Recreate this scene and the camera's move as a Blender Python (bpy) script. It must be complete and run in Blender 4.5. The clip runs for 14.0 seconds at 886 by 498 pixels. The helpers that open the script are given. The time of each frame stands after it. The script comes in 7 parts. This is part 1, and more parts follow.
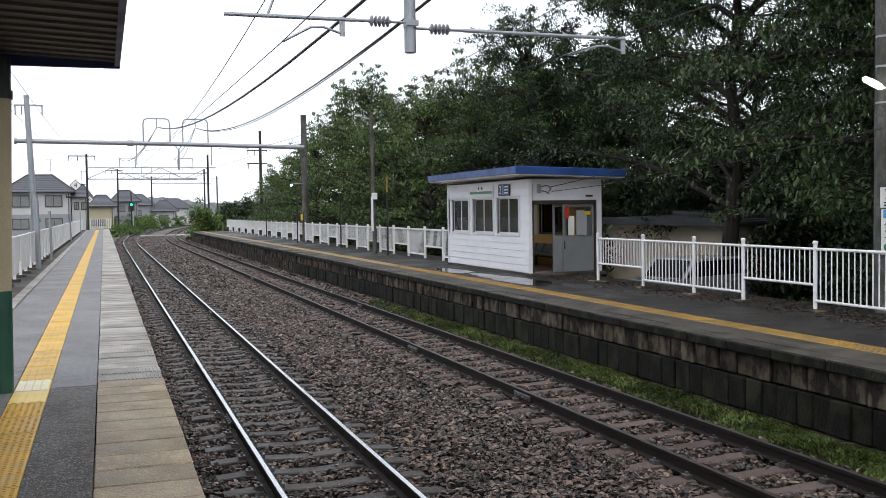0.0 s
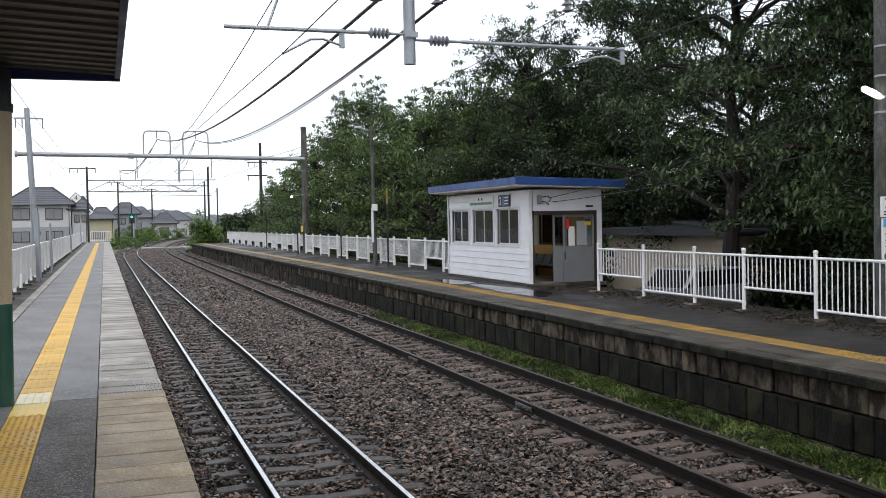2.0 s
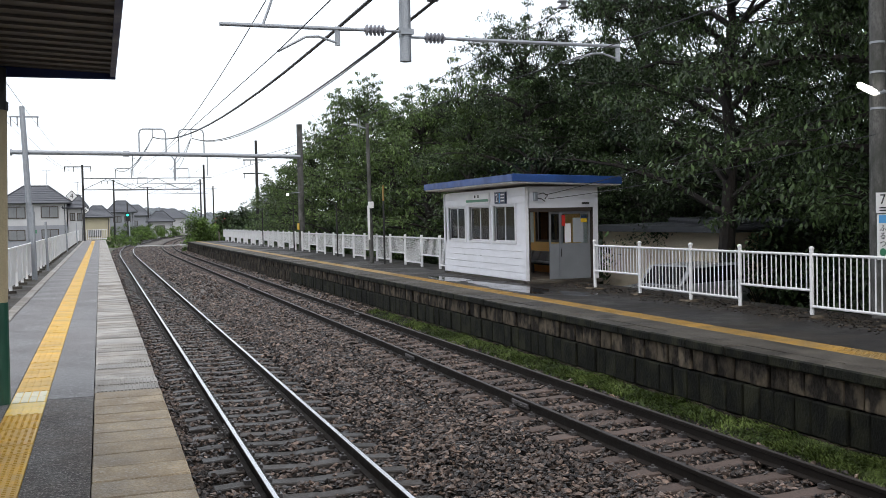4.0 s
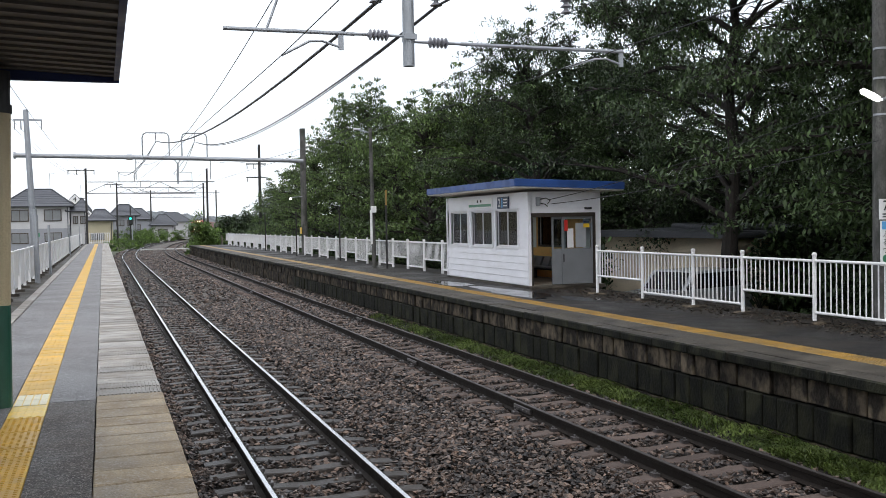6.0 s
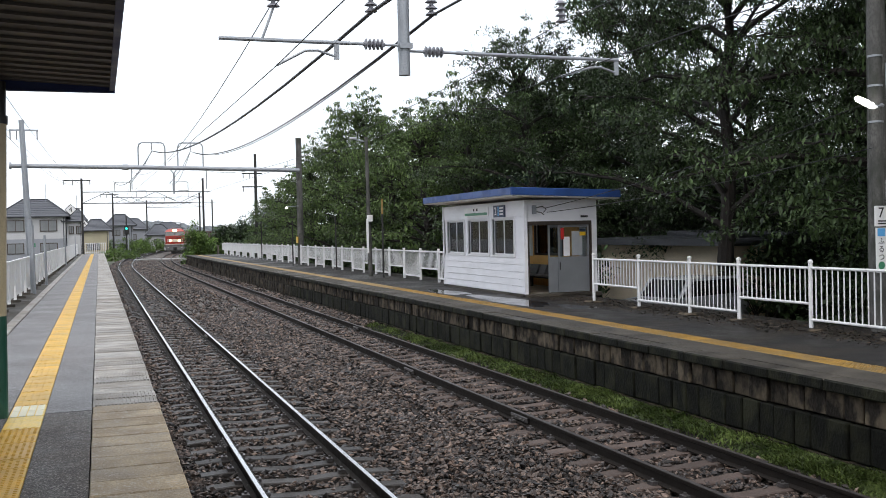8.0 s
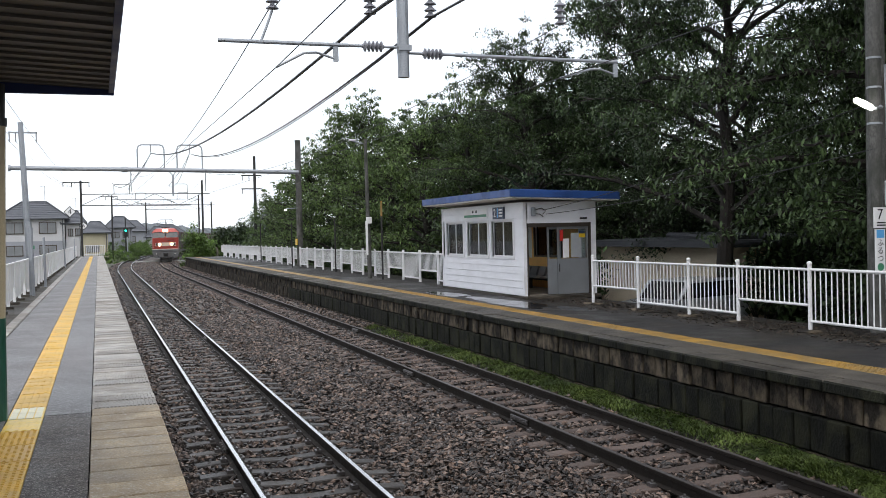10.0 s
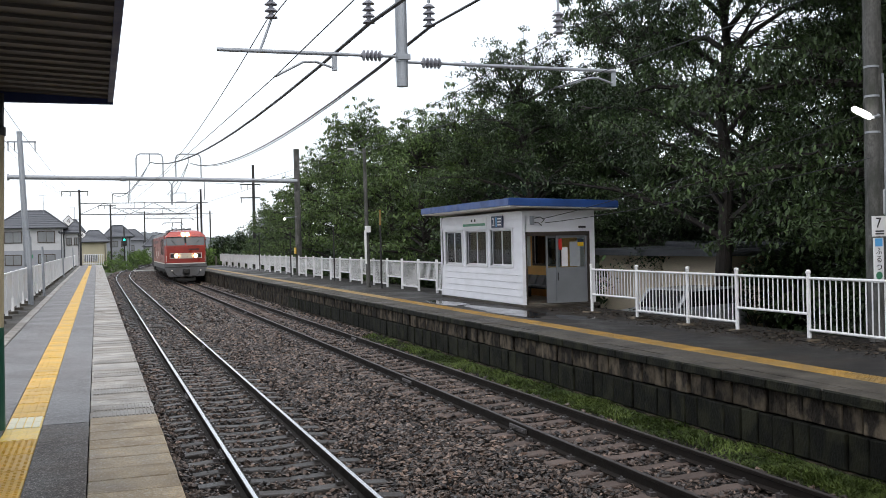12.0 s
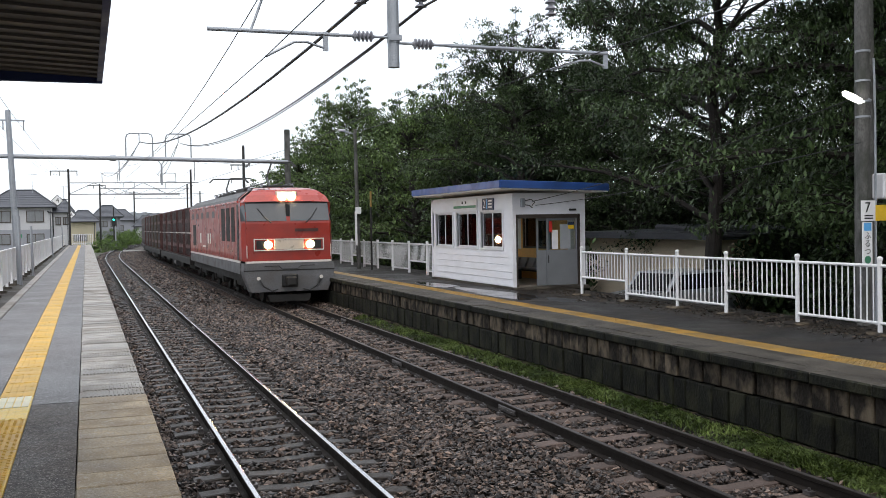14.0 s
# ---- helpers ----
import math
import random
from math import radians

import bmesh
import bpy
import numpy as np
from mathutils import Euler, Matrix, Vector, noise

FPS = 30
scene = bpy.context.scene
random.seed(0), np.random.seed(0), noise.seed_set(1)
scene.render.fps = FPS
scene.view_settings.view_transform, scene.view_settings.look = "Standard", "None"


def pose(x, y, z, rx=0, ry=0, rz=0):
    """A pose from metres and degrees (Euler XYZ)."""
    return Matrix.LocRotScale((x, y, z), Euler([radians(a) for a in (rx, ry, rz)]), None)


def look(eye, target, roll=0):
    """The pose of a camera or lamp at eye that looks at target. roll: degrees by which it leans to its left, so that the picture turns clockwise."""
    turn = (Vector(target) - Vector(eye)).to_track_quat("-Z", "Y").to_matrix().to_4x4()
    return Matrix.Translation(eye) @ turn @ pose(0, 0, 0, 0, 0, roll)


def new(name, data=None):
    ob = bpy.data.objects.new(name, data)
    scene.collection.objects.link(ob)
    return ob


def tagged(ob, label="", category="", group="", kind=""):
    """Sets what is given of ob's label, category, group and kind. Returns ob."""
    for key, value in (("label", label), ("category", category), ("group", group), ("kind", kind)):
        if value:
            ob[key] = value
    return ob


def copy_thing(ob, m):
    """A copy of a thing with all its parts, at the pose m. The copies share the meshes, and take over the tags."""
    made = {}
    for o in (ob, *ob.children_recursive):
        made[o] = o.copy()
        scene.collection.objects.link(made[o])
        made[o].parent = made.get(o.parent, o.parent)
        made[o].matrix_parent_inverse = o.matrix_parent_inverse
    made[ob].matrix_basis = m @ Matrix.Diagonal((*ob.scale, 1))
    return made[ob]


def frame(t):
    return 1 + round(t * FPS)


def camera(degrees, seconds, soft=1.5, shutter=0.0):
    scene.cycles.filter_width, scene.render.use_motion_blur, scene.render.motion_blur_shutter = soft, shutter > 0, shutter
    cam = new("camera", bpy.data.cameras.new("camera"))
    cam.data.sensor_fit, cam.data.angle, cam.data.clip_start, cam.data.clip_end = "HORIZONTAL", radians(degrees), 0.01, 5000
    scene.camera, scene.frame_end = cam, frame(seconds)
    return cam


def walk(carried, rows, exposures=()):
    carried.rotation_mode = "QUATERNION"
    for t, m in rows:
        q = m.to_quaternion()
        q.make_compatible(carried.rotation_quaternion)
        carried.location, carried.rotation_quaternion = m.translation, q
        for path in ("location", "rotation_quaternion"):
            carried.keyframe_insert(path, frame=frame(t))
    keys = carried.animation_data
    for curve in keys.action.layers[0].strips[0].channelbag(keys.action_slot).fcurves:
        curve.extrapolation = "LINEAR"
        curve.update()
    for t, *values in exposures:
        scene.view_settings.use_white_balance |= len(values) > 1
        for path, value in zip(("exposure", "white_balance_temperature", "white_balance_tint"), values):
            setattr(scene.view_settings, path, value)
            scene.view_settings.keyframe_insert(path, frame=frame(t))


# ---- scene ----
# Units: metres. x to the right of the platform edge, y along the line, z = 0 at the rail heads.
EYE = (0.0, 0.0, 2.495)
cam = camera(48.27, 14.0, soft=0.6)
# seconds, degrees to the right of the line, degrees below level, lean
AIM = [
    (0, 18.89, 2.30, 0.83),
    (0.5, 18.80, 2.17, 0.83),
    (1, 18.79, 1.97, 0.90),
    (1.5, 18.81, 1.85, 0.92),
    (2, 18.88, 1.66, 1.07),
    (2.5, 19.05, 1.67, 1.20),
    (3, 19.08, 1.88, 1.24),
    (5.5, 19.06, 1.63, 1.14),
    (6, 18.95, 1.55, 1.02),
    (6.5, 18.99, 1.47, 1.13),
    (7, 18.90, 1.37, 1.13),
    (7.5, 18.92, 1.26, 1.17),
    (8, 19.17, 1.05, 1.25),
    (10.5, 19.24, 0.87, 1.33),
    (11, 19.33, 0.73, 1.42),
    (11.5, 19.35, 0.59, 1.36),
    (12, 19.30, 0.43, 1.33),
    (12.5, 19.35, 0.60, 1.28),
    (13, 19.39, 0.90, 1.24),
    (13.5, 19.51, 1.18, 1.14),
    (14, 19.83, 1.49, 0.99),
]


def aim(yaw, pitch, roll):
    y, p = radians(yaw), radians(pitch)
    way = Vector((math.sin(y) * math.cos(p), math.cos(y) * math.cos(p), -math.sin(p)))
    return look(EYE, Vector(EYE) + way, -roll)


walk(cam, [(t, aim(a, b, c)) for t, a, b, c in AIM], exposures=[(0.0, 0.0), (14.0, 0.0)])

# ---------------------------------------------------------------- light: an overcast, rainy sky
world = bpy.data.worlds.new("overcast")
scene.world = world
world.use_nodes = True
wn, wl = world.node_tree.nodes, world.node_tree.links
for n in list(wn):
    wn.remove(n)
sky = wn.new("ShaderNodeTexSky")
sky.sky_type, sky.sun_disc = "NISHITA", False
sky.sun_elevation, sky.sun_rotation = radians(52), radians(200)
sky.air_density, sky.dust_density, sky.ozone_density = 1.0, 4.0, 1.0
sky_bg = wn.new("ShaderNodeBackground")
sky_bg.inputs["Strength"].default_value = 0.05
wl.new(sky.outputs[0], sky_bg.inputs["Color"])
cloud_noise = wn.new("ShaderNodeTexNoise")
cloud_noise.inputs["Scale"].default_value, cloud_noise.inputs["Detail"].default_value = 1.6, 4
cloud_ramp = wn.new("ShaderNodeValToRGB")
cloud_ramp.color_ramp.elements[0].color = (0.85, 0.915, 1.0, 1)
cloud_ramp.color_ramp.elements[1].color = (0.97, 0.995, 1.03, 1)
wl.new(cloud_noise.outputs["Fac"], cloud_ramp.inputs["Fac"])
cloud_bg = wn.new("ShaderNodeBackground")
cloud_bg.inputs["Strength"].default_value = 1.15
wl.new(cloud_ramp.outputs[0], cloud_bg.inputs["Color"])
adder = wn.new("ShaderNodeAddShader")
wl.new(sky_bg.outputs[0], adder.inputs[0])
wl.new(cloud_bg.outputs[0], adder.inputs[1])
world_out = wn.new("ShaderNodeOutputWorld")
wl.new(adder.outputs[0], world_out.inputs["Surface"])

sun_data = bpy.data.lights.new("sun", "SUN")
sun_data.energy, sun_data.angle, sun_data.color = 0.6, radians(30), (1.0, 0.98, 0.95)
sun = new("sun", sun_data)
sun.matrix_world = look((0, 0, 50), (8, 18, 0))

# ---------------------------------------------------------------- materials


def material(name, base, rough=0.6, metal=0.0, var=0.25, scale=8.0, fine=60.0, bump=0.15, tint=None,
             rand=0.0, island=0.0, spec=0.5, stretch=(1, 1, 1), stain=None, stain_amt=0.0, stain_scale=1.5,
             wet=0.0, wet_scale=0.8, coat=0.0, speck=None, speck_scale=70.0, speck_amt=0.7):
    """A worn surface: two scales of noise in colour and gloss, a fine relief, stains and wet patches."""
    m = bpy.data.materials.new(name)
    m.use_nodes = True
    nt = m.node_tree
    nodes, links = nt.nodes, nt.links
    bsdf = nodes["Principled BSDF"]
    co = nodes.new("ShaderNodeTexCoord")
    mp = nodes.new("ShaderNodeMapping")
    mp.inputs["Scale"].default_value = stretch
    links.new(co.outputs["Object"], mp.inputs["Vector"])
    if rand:
        own = nodes.new("ShaderNodeObjectInfo")
        spread = nodes.new("ShaderNodeMath")
        spread.operation = "MULTIPLY"
        spread.inputs[1].default_value = 40.0
        links.new(own.outputs["Random"], spread.inputs[0])
        links.new(spread.outputs[0], mp.inputs["Location"])

    def noise_tex(s, detail=5.0):
        n = nodes.new("ShaderNodeTexNoise")
        n.inputs["Scale"].default_value, n.inputs["Detail"].default_value = s, detail
        links.new(mp.outputs[0], n.inputs["Vector"])
        return n.outputs["Fac"]

    def ramp(sock, lo, hi, a=0.3, b=0.7):
        r = nodes.new("ShaderNodeMapRange")
        r.inputs["From Min"].default_value, r.inputs["From Max"].default_value = a, b
        r.inputs["To Min"].default_value, r.inputs["To Max"].default_value = lo, hi
        links.new(sock, r.inputs["Value"])
        return r.outputs[0]

    def mixc(fac, a, b, blend="MIX"):
        n = nodes.new("ShaderNodeMix")
        n.data_type, n.blend_type = "RGBA", blend
        for s, v in ((n.inputs[0], fac), (n.inputs[6], a), (n.inputs[7], b)):
            if isinstance(v, bpy.types.NodeSocket):
                links.new(v, s)
            elif isinstance(v, tuple):
                s.default_value = (*v[:3], 1)
            else:
                s.default_value = v
        return n.outputs[2]

    big, small = noise_tex(scale), noise_tex(fine, 3.0)
    dark = tuple(c * (1 - var) for c in base)
    light = tuple(min(1, c * (1 + var)) for c in (tint or base))
    col = mixc(ramp(big, 0, 1), dark, light)
    col = mixc(ramp(small, 0, 0.9, 0.42, 0.64), col, tuple(c * (1 - 0.8 * var) for c in base))
    if stain:
        col = mixc(ramp(noise_tex(stain_scale, 6.0), 0, stain_amt, 0.45, 0.62), col, stain)
    if speck:
        col = mixc(ramp(noise_tex(speck_scale, 1.0), 0, speck_amt, 0.56, 0.66), col, speck)
    if rand:
        info = nodes.new("ShaderNodeObjectInfo")
        hsv = nodes.new("ShaderNodeHueSaturation")
        links.new(ramp(info.outputs["Random"], 1 - rand, 1 + rand, 0, 1), hsv.inputs["Value"])
        links.new(col, hsv.inputs["Color"])
        col = hsv.outputs[0]
    if island:
        geo = nodes.new("ShaderNodeNewGeometry")
        hsv = nodes.new("ShaderNodeHueSaturation")
        links.new(ramp(geo.outputs["Random Per Island"], 1 - island, 1 + island, 0, 1), hsv.inputs["Value"])
        links.new(col, hsv.inputs["Color"])
        col = hsv.outputs[0]
    links.new(col, bsdf.inputs["Base Color"])
    rsock = ramp(big, max(0.03, rough - 0.12), min(1, rough + 0.12))
    if wet:
        wm = nodes.new("ShaderNodeMath")
        wm.operation = "MULTIPLY"
        links.new(rsock, wm.inputs[0])
        links.new(ramp(noise_tex(wet_scale, 3.0), 1.0, 1 - wet, 0.42, 0.6), wm.inputs[1])
        rsock = wm.outputs[0]
    links.new(rsock, bsdf.inputs["Roughness"])
    bsdf.inputs["Metallic"].default_value = metal
    bsdf.inputs["Specular IOR Level"].default_value = spec
    bsdf.inputs["Coat Weight"].default_value = coat
    if bump:
        b = nodes.new("ShaderNodeBump")
        b.inputs["Strength"].default_value, b.inputs["Distance"].default_value = bump, 0.02
        links.new(small, b.inputs["Height"])
        links.new(b.outputs[0], bsdf.inputs["Normal"])
    return m


def glass(name, tint=(0.9, 0.95, 0.95), clear=0.8):
    m = bpy.data.materials.new(name)
    m.use_nodes = True
    nodes, links = m.node_tree.nodes, m.node_tree.links
    out = nodes["Material Output"]
    nodes.remove(nodes["Principled BSDF"])
    tr, gl, mx, fr = (nodes.new(k) for k in ("ShaderNodeBsdfTransparent", "ShaderNodeBsdfGlossy", "ShaderNodeMixShader", "ShaderNodeFresnel"))
    tr.inputs["Color"].default_value = (*[c * clear for c in tint], 1)
    gl.inputs["Roughness"].default_value = 0.02
    fr.inputs["IOR"].default_value = 1.5
    links.new(fr.outputs[0], mx.inputs[0])
    links.new(tr.outputs[0], mx.inputs[1])
    links.new(gl.outputs[0], mx.inputs[2])
    links.new(mx.outputs[0], out.inputs["Surface"])
    return m


def glow(name, color, strength):
    m = bpy.data.materials.new(name)
    m.use_nodes = True
    b = m.node_tree.nodes["Principled BSDF"]
    b.inputs["Base Color"].default_value = (*color, 1)
    b.inputs["Emission Color"].default_value = (*color, 1)
    b.inputs["Emission Strength"].default_value = strength
    return m


M_ASPHALT = material("wet_asphalt", (0.165, 0.155, 0.155), 0.6, var=0.45, scale=1.2, fine=60, bump=0.8, stain=(0.115, 0.108, 0.108), stain_amt=0.5, stain_scale=0.9, wet=0.2, wet_scale=1.0, speck=(0.34, 0.33, 0.33), speck_scale=55)
M_ASPHALT3 = material("coarse_dark_asphalt", (0.098, 0.084, 0.075), 0.7, var=0.6, scale=3, fine=60, bump=0.9, stain=(0.15, 0.13, 0.118), stain_amt=0.4, stain_scale=22, wet=0.2, wet_scale=2, speck=(0.3, 0.27, 0.245), speck_scale=75, speck_amt=0.9, spec=0.25)
M_ASPHALT2 = material("dark_asphalt", (0.0185, 0.0162, 0.0152), 0.68, var=0.55, scale=2.5, fine=55, bump=0.6, stain=(0.04, 0.033, 0.025), stain_amt=0.5, wet=0.4, wet_scale=0.35, spec=0.28)
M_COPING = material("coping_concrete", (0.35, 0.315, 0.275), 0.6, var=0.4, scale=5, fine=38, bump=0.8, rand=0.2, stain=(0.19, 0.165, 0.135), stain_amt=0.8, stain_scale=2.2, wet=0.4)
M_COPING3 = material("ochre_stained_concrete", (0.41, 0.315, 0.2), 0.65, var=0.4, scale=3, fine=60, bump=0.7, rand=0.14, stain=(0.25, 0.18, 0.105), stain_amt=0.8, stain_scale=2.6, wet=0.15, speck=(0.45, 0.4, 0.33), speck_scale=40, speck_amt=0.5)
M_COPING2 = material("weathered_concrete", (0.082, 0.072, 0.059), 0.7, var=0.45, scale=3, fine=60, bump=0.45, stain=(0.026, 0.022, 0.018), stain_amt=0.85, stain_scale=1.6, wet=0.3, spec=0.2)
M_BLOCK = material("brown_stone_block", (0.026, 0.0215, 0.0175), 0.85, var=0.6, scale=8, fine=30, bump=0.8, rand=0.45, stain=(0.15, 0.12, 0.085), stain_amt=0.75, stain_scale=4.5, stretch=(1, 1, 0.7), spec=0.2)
M_BLOCK2 = material("mossy_block_dark_side", (0.0085, 0.009, 0.0065), 0.85, var=0.6, scale=8, fine=30, bump=0.8, rand=0.4, stain=(0.032, 0.033, 0.019), stain_amt=0.6, stain_scale=4, stretch=(1, 1, 0.7), spec=0.2)
M_JOINT = material("dark_joint", (0.02, 0.02, 0.018), 0.9, var=0.3)
M_YELLOW = material("tactile_yellow", (0.72, 0.42, 0.035), 0.5, var=0.22, scale=6, fine=70, bump=0.15, rand=0.1, stain=(0.5, 0.3, 0.06), stain_amt=0.6, stain_scale=3)
M_YELLOW3 = material("fresh_tactile_yellow", (0.86, 0.60, 0.10), 0.4, var=0.15, scale=6, fine=70, bump=0.1, rand=0.08)
M_PALEBAR = material("pale_tile_bar", (0.86, 0.79, 0.56), 0.5, var=0.15, scale=6, fine=60)
# bed near black: the shade in the gaps between stones is its colour
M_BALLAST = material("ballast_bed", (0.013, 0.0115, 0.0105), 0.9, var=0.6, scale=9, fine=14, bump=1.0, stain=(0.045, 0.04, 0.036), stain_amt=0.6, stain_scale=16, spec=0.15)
# stone tone, paled for the lit tops that a low view angle shows
M_BALLAST_FAR = material("paled_far_ballast", (0.2, 0.178, 0.162), 0.8, var=0.8, scale=2.2, fine=9, bump=1.0, stain=(0.03, 0.026, 0.023), stain_amt=0.8, stain_scale=11, spec=0.2)
M_STONE = material("ballast_stone", (0.108, 0.082, 0.068), 0.38, var=0.35, scale=12, fine=60, bump=0.3, spec=0.34)


def shade_by_island(m, stops):
    """Gives every loose piece of a mesh its own shade out of a few colours."""
    nodes, links = m.node_tree.nodes, m.node_tree.links
    b = nodes["Principled BSDF"]
    src = b.inputs["Base Color"].links[0].from_socket
    geo, ramp, mul = nodes.new("ShaderNodeNewGeometry"), nodes.new("ShaderNodeValToRGB"), nodes.new("ShaderNodeMix")
    ramp.color_ramp.elements[0].position, ramp.color_ramp.elements[0].color = stops[0][0], (*stops[0][1], 1)
    ramp.color_ramp.elements[1].position, ramp.color_ramp.elements[1].color = stops[-1][0], (*stops[-1][1], 1)
    for pos, col in stops[1:-1]:
        ramp.color_ramp.elements.new(pos).color = (*col, 1)
    links.new(geo.outputs["Random Per Island"], ramp.inputs["Fac"])
    mul.data_type, mul.blend_type = "RGBA", "MULTIPLY"
    mul.inputs[0].default_value = 1.0
    links.new(src, mul.inputs[6])
    links.new(ramp.outputs[0], mul.inputs[7])
    links.new(mul.outputs[2], b.inputs["Base Color"])


shade_by_island(M_STONE, [(0.0, (0.10, 0.11, 0.13)), (0.35, (0.45, 0.47, 0.5)), (0.6, (0.9, 0.88, 0.88)), (0.85, (1.5, 1.45, 1.42)), (1.0, (2.6, 2.4, 2.25))])
M_SLEEPER = material("sleeper_concrete", (0.046, 0.039, 0.034), 0.5, var=0.4, scale=5, fine=50, bump=0.35, rand=0.3, spec=0.3, stain=(0.03, 0.023, 0.018), stain_amt=0.7, stain_scale=4)
M_SLEEPER2 = material("rust_stained_sleeper", (0.115, 0.086, 0.074), 0.7, var=0.3, scale=5, fine=50, bump=0.35, rand=0.2, spec=0.2)
M_RAIL_TOP = material("polished_rail", (0.62, 0.62, 0.64), 0.18, metal=1.0, var=0.1, scale=20, bump=0.0)
M_RAIL_TOP2 = material("dull_rail_head", (0.06, 0.05, 0.046), 0.45, metal=0.6, var=0.25, scale=20, bump=0.0)
M_RAIL = material("rusty_rail", (0.026, 0.021, 0.018), 0.75, metal=0.3, var=0.3, scale=10, bump=0.2, spec=0.2)
M_CLIP = material("clip_steel", (0.16, 0.15, 0.15), 0.4, metal=0.7, var=0.4)
M_GROUND = material("gravel_ground", (0.11, 0.10, 0.08), 0.9, var=0.4, scale=0.6, fine=12, bump=0.5, stain=(0.05, 0.08, 0.025), stain_amt=0.8, stain_scale=0.2)
# soil colour kept dark to hold the shade under the trees
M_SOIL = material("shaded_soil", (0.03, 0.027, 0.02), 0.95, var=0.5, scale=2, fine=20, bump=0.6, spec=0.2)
M_WHITE = material("white_paint", (0.82, 0.82, 0.83), 0.4, var=0.05, scale=3, fine=40, bump=0.03, stain=(0.62, 0.6, 0.57), stain_amt=0.35, stain_scale=2)
M_SIDING = material("white_siding", (0.80, 0.80, 0.84), 0.5, var=0.05, scale=2, fine=60, bump=0.05, stain=(0.66, 0.66, 0.68), stain_amt=0.35, stain_scale=1.5, stretch=(1, 1, 3))
M_GALV = material("galvanised_steel", (0.36, 0.38, 0.41), 0.5, metal=0.55, var=0.15, scale=6, fine=50, bump=0.08)
M_GREYPOLE = material("concrete_pole", (0.115, 0.112, 0.106), 0.8, var=0.45, scale=4, fine=40, bump=0.3, stain=(0.035, 0.038, 0.03), stain_amt=0.85, stain_scale=3.5, stretch=(1, 1, 0.5))
M_DARKPOLE = material("dark_steel_pole", (0.035, 0.033, 0.033), 0.6, metal=0.3, var=0.3)
# far gantry steel, its colour lifted for the sky glare around it
M_GANTRY = material("glare_paled_gantry", (0.13, 0.135, 0.14), 0.6, metal=0.2, var=0.25)
M_BLUE = material("blue_roof_paint", (0.024, 0.075, 0.26), 0.4, var=0.15, scale=3, fine=40, bump=0.05, stain=(0.008, 0.025, 0.09), stain_amt=0.5)
M_NAVY = material("navy_fascia_paint", (0.012, 0.025, 0.12), 0.5, var=0.15, scale=3, bump=0.05)
M_SOFFIT = material("cream_soffit", (0.8, 0.76, 0.7), 0.7, var=0.1)
M_SHEET = material("brown_corrugated_sheet", (0.058, 0.05, 0.046), 0.55, var=0.2, scale=3, fine=30, bump=0.05)
M_CREAM = material("cream_column_paint", (0.50, 0.41, 0.26), 0.45, var=0.12, scale=4, bump=0.05)
M_GREEN = material("green_column_paint", (0.015, 0.085, 0.055), 0.4, var=0.15, scale=4, bump=0.05)
M_FRAME = material("aluminium_frame", (0.55, 0.55, 0.55), 0.4, metal=0.6, var=0.1)
M_FRAME_W = material("white_window_frame", (0.7, 0.7, 0.72), 0.45, var=0.08)
M_BRONZE = material("bronze_door_frame", (0.07, 0.055, 0.045), 0.45, metal=0.4, var=0.2)
M_DOORGREY = material("grey_door_panel", (0.19, 0.2, 0.215), 0.5, var=0.12, scale=3)
M_ORANGE = material("orange_interior_panel", (0.85, 0.46, 0.15), 0.6, var=0.12, scale=3)
M_DARK = material("dark_plastic", (0.025, 0.025, 0.028), 0.5, var=0.3)
M_SEAT = material("grey_seat_plastic", (0.2, 0.2, 0.21), 0.4, var=0.2)
M_FROST = material("frosted_sheet", (0.34, 0.36, 0.38), 0.5, var=0.1)
M_NAVYSIGN = material("navy_sign", (0.02, 0.035, 0.08), 0.4, var=0.1)
M_LIGHTBLUE = material("light_blue_sign", (0.10, 0.38, 0.75), 0.4, var=0.08)
M_GREENSIGN = material("green_sign", (0.05, 0.22, 0.12), 0.4, var=0.1)
M_RED = material("red_sign", (0.6, 0.03, 0.02), 0.4, var=0.1)
M_SIGNYEL = material("yellow_sign", (0.7, 0.45, 0.02), 0.4, var=0.1)
M_BLACK = material("black_paint", (0.012, 0.012, 0.012), 0.5, var=0.2)
M_BARK = material("dark_bark", (0.026, 0.021, 0.018), 0.9, var=0.5, scale=6, fine=30, bump=0.7, stretch=(1, 1, 0.3))
M_INS = material("insulator_porcelain", (0.23, 0.23, 0.26), 0.3, var=0.15)
M_WIRE = material("wire_copper_dark", (0.04, 0.04, 0.045), 0.5, metal=0.5, var=0.2)
M_YELLOW2 = material("worn_tactile_yellow", (0.36, 0.21, 0.04), 0.55, var=0.25, scale=6, fine=120, bump=0.1, rand=0.15, stain=(0.2, 0.14, 0.06), stain_amt=0.7, stain_scale=2)
M_GLASS = glass("window_glass", clear=0.99)
M_GLASS_DARK = glass("dark_window_glass", (0.35, 0.38, 0.4), 0.7)
M_LAMP = glow("lit_lamp_diffuser", (1.0, 0.97, 0.9), 6.0)


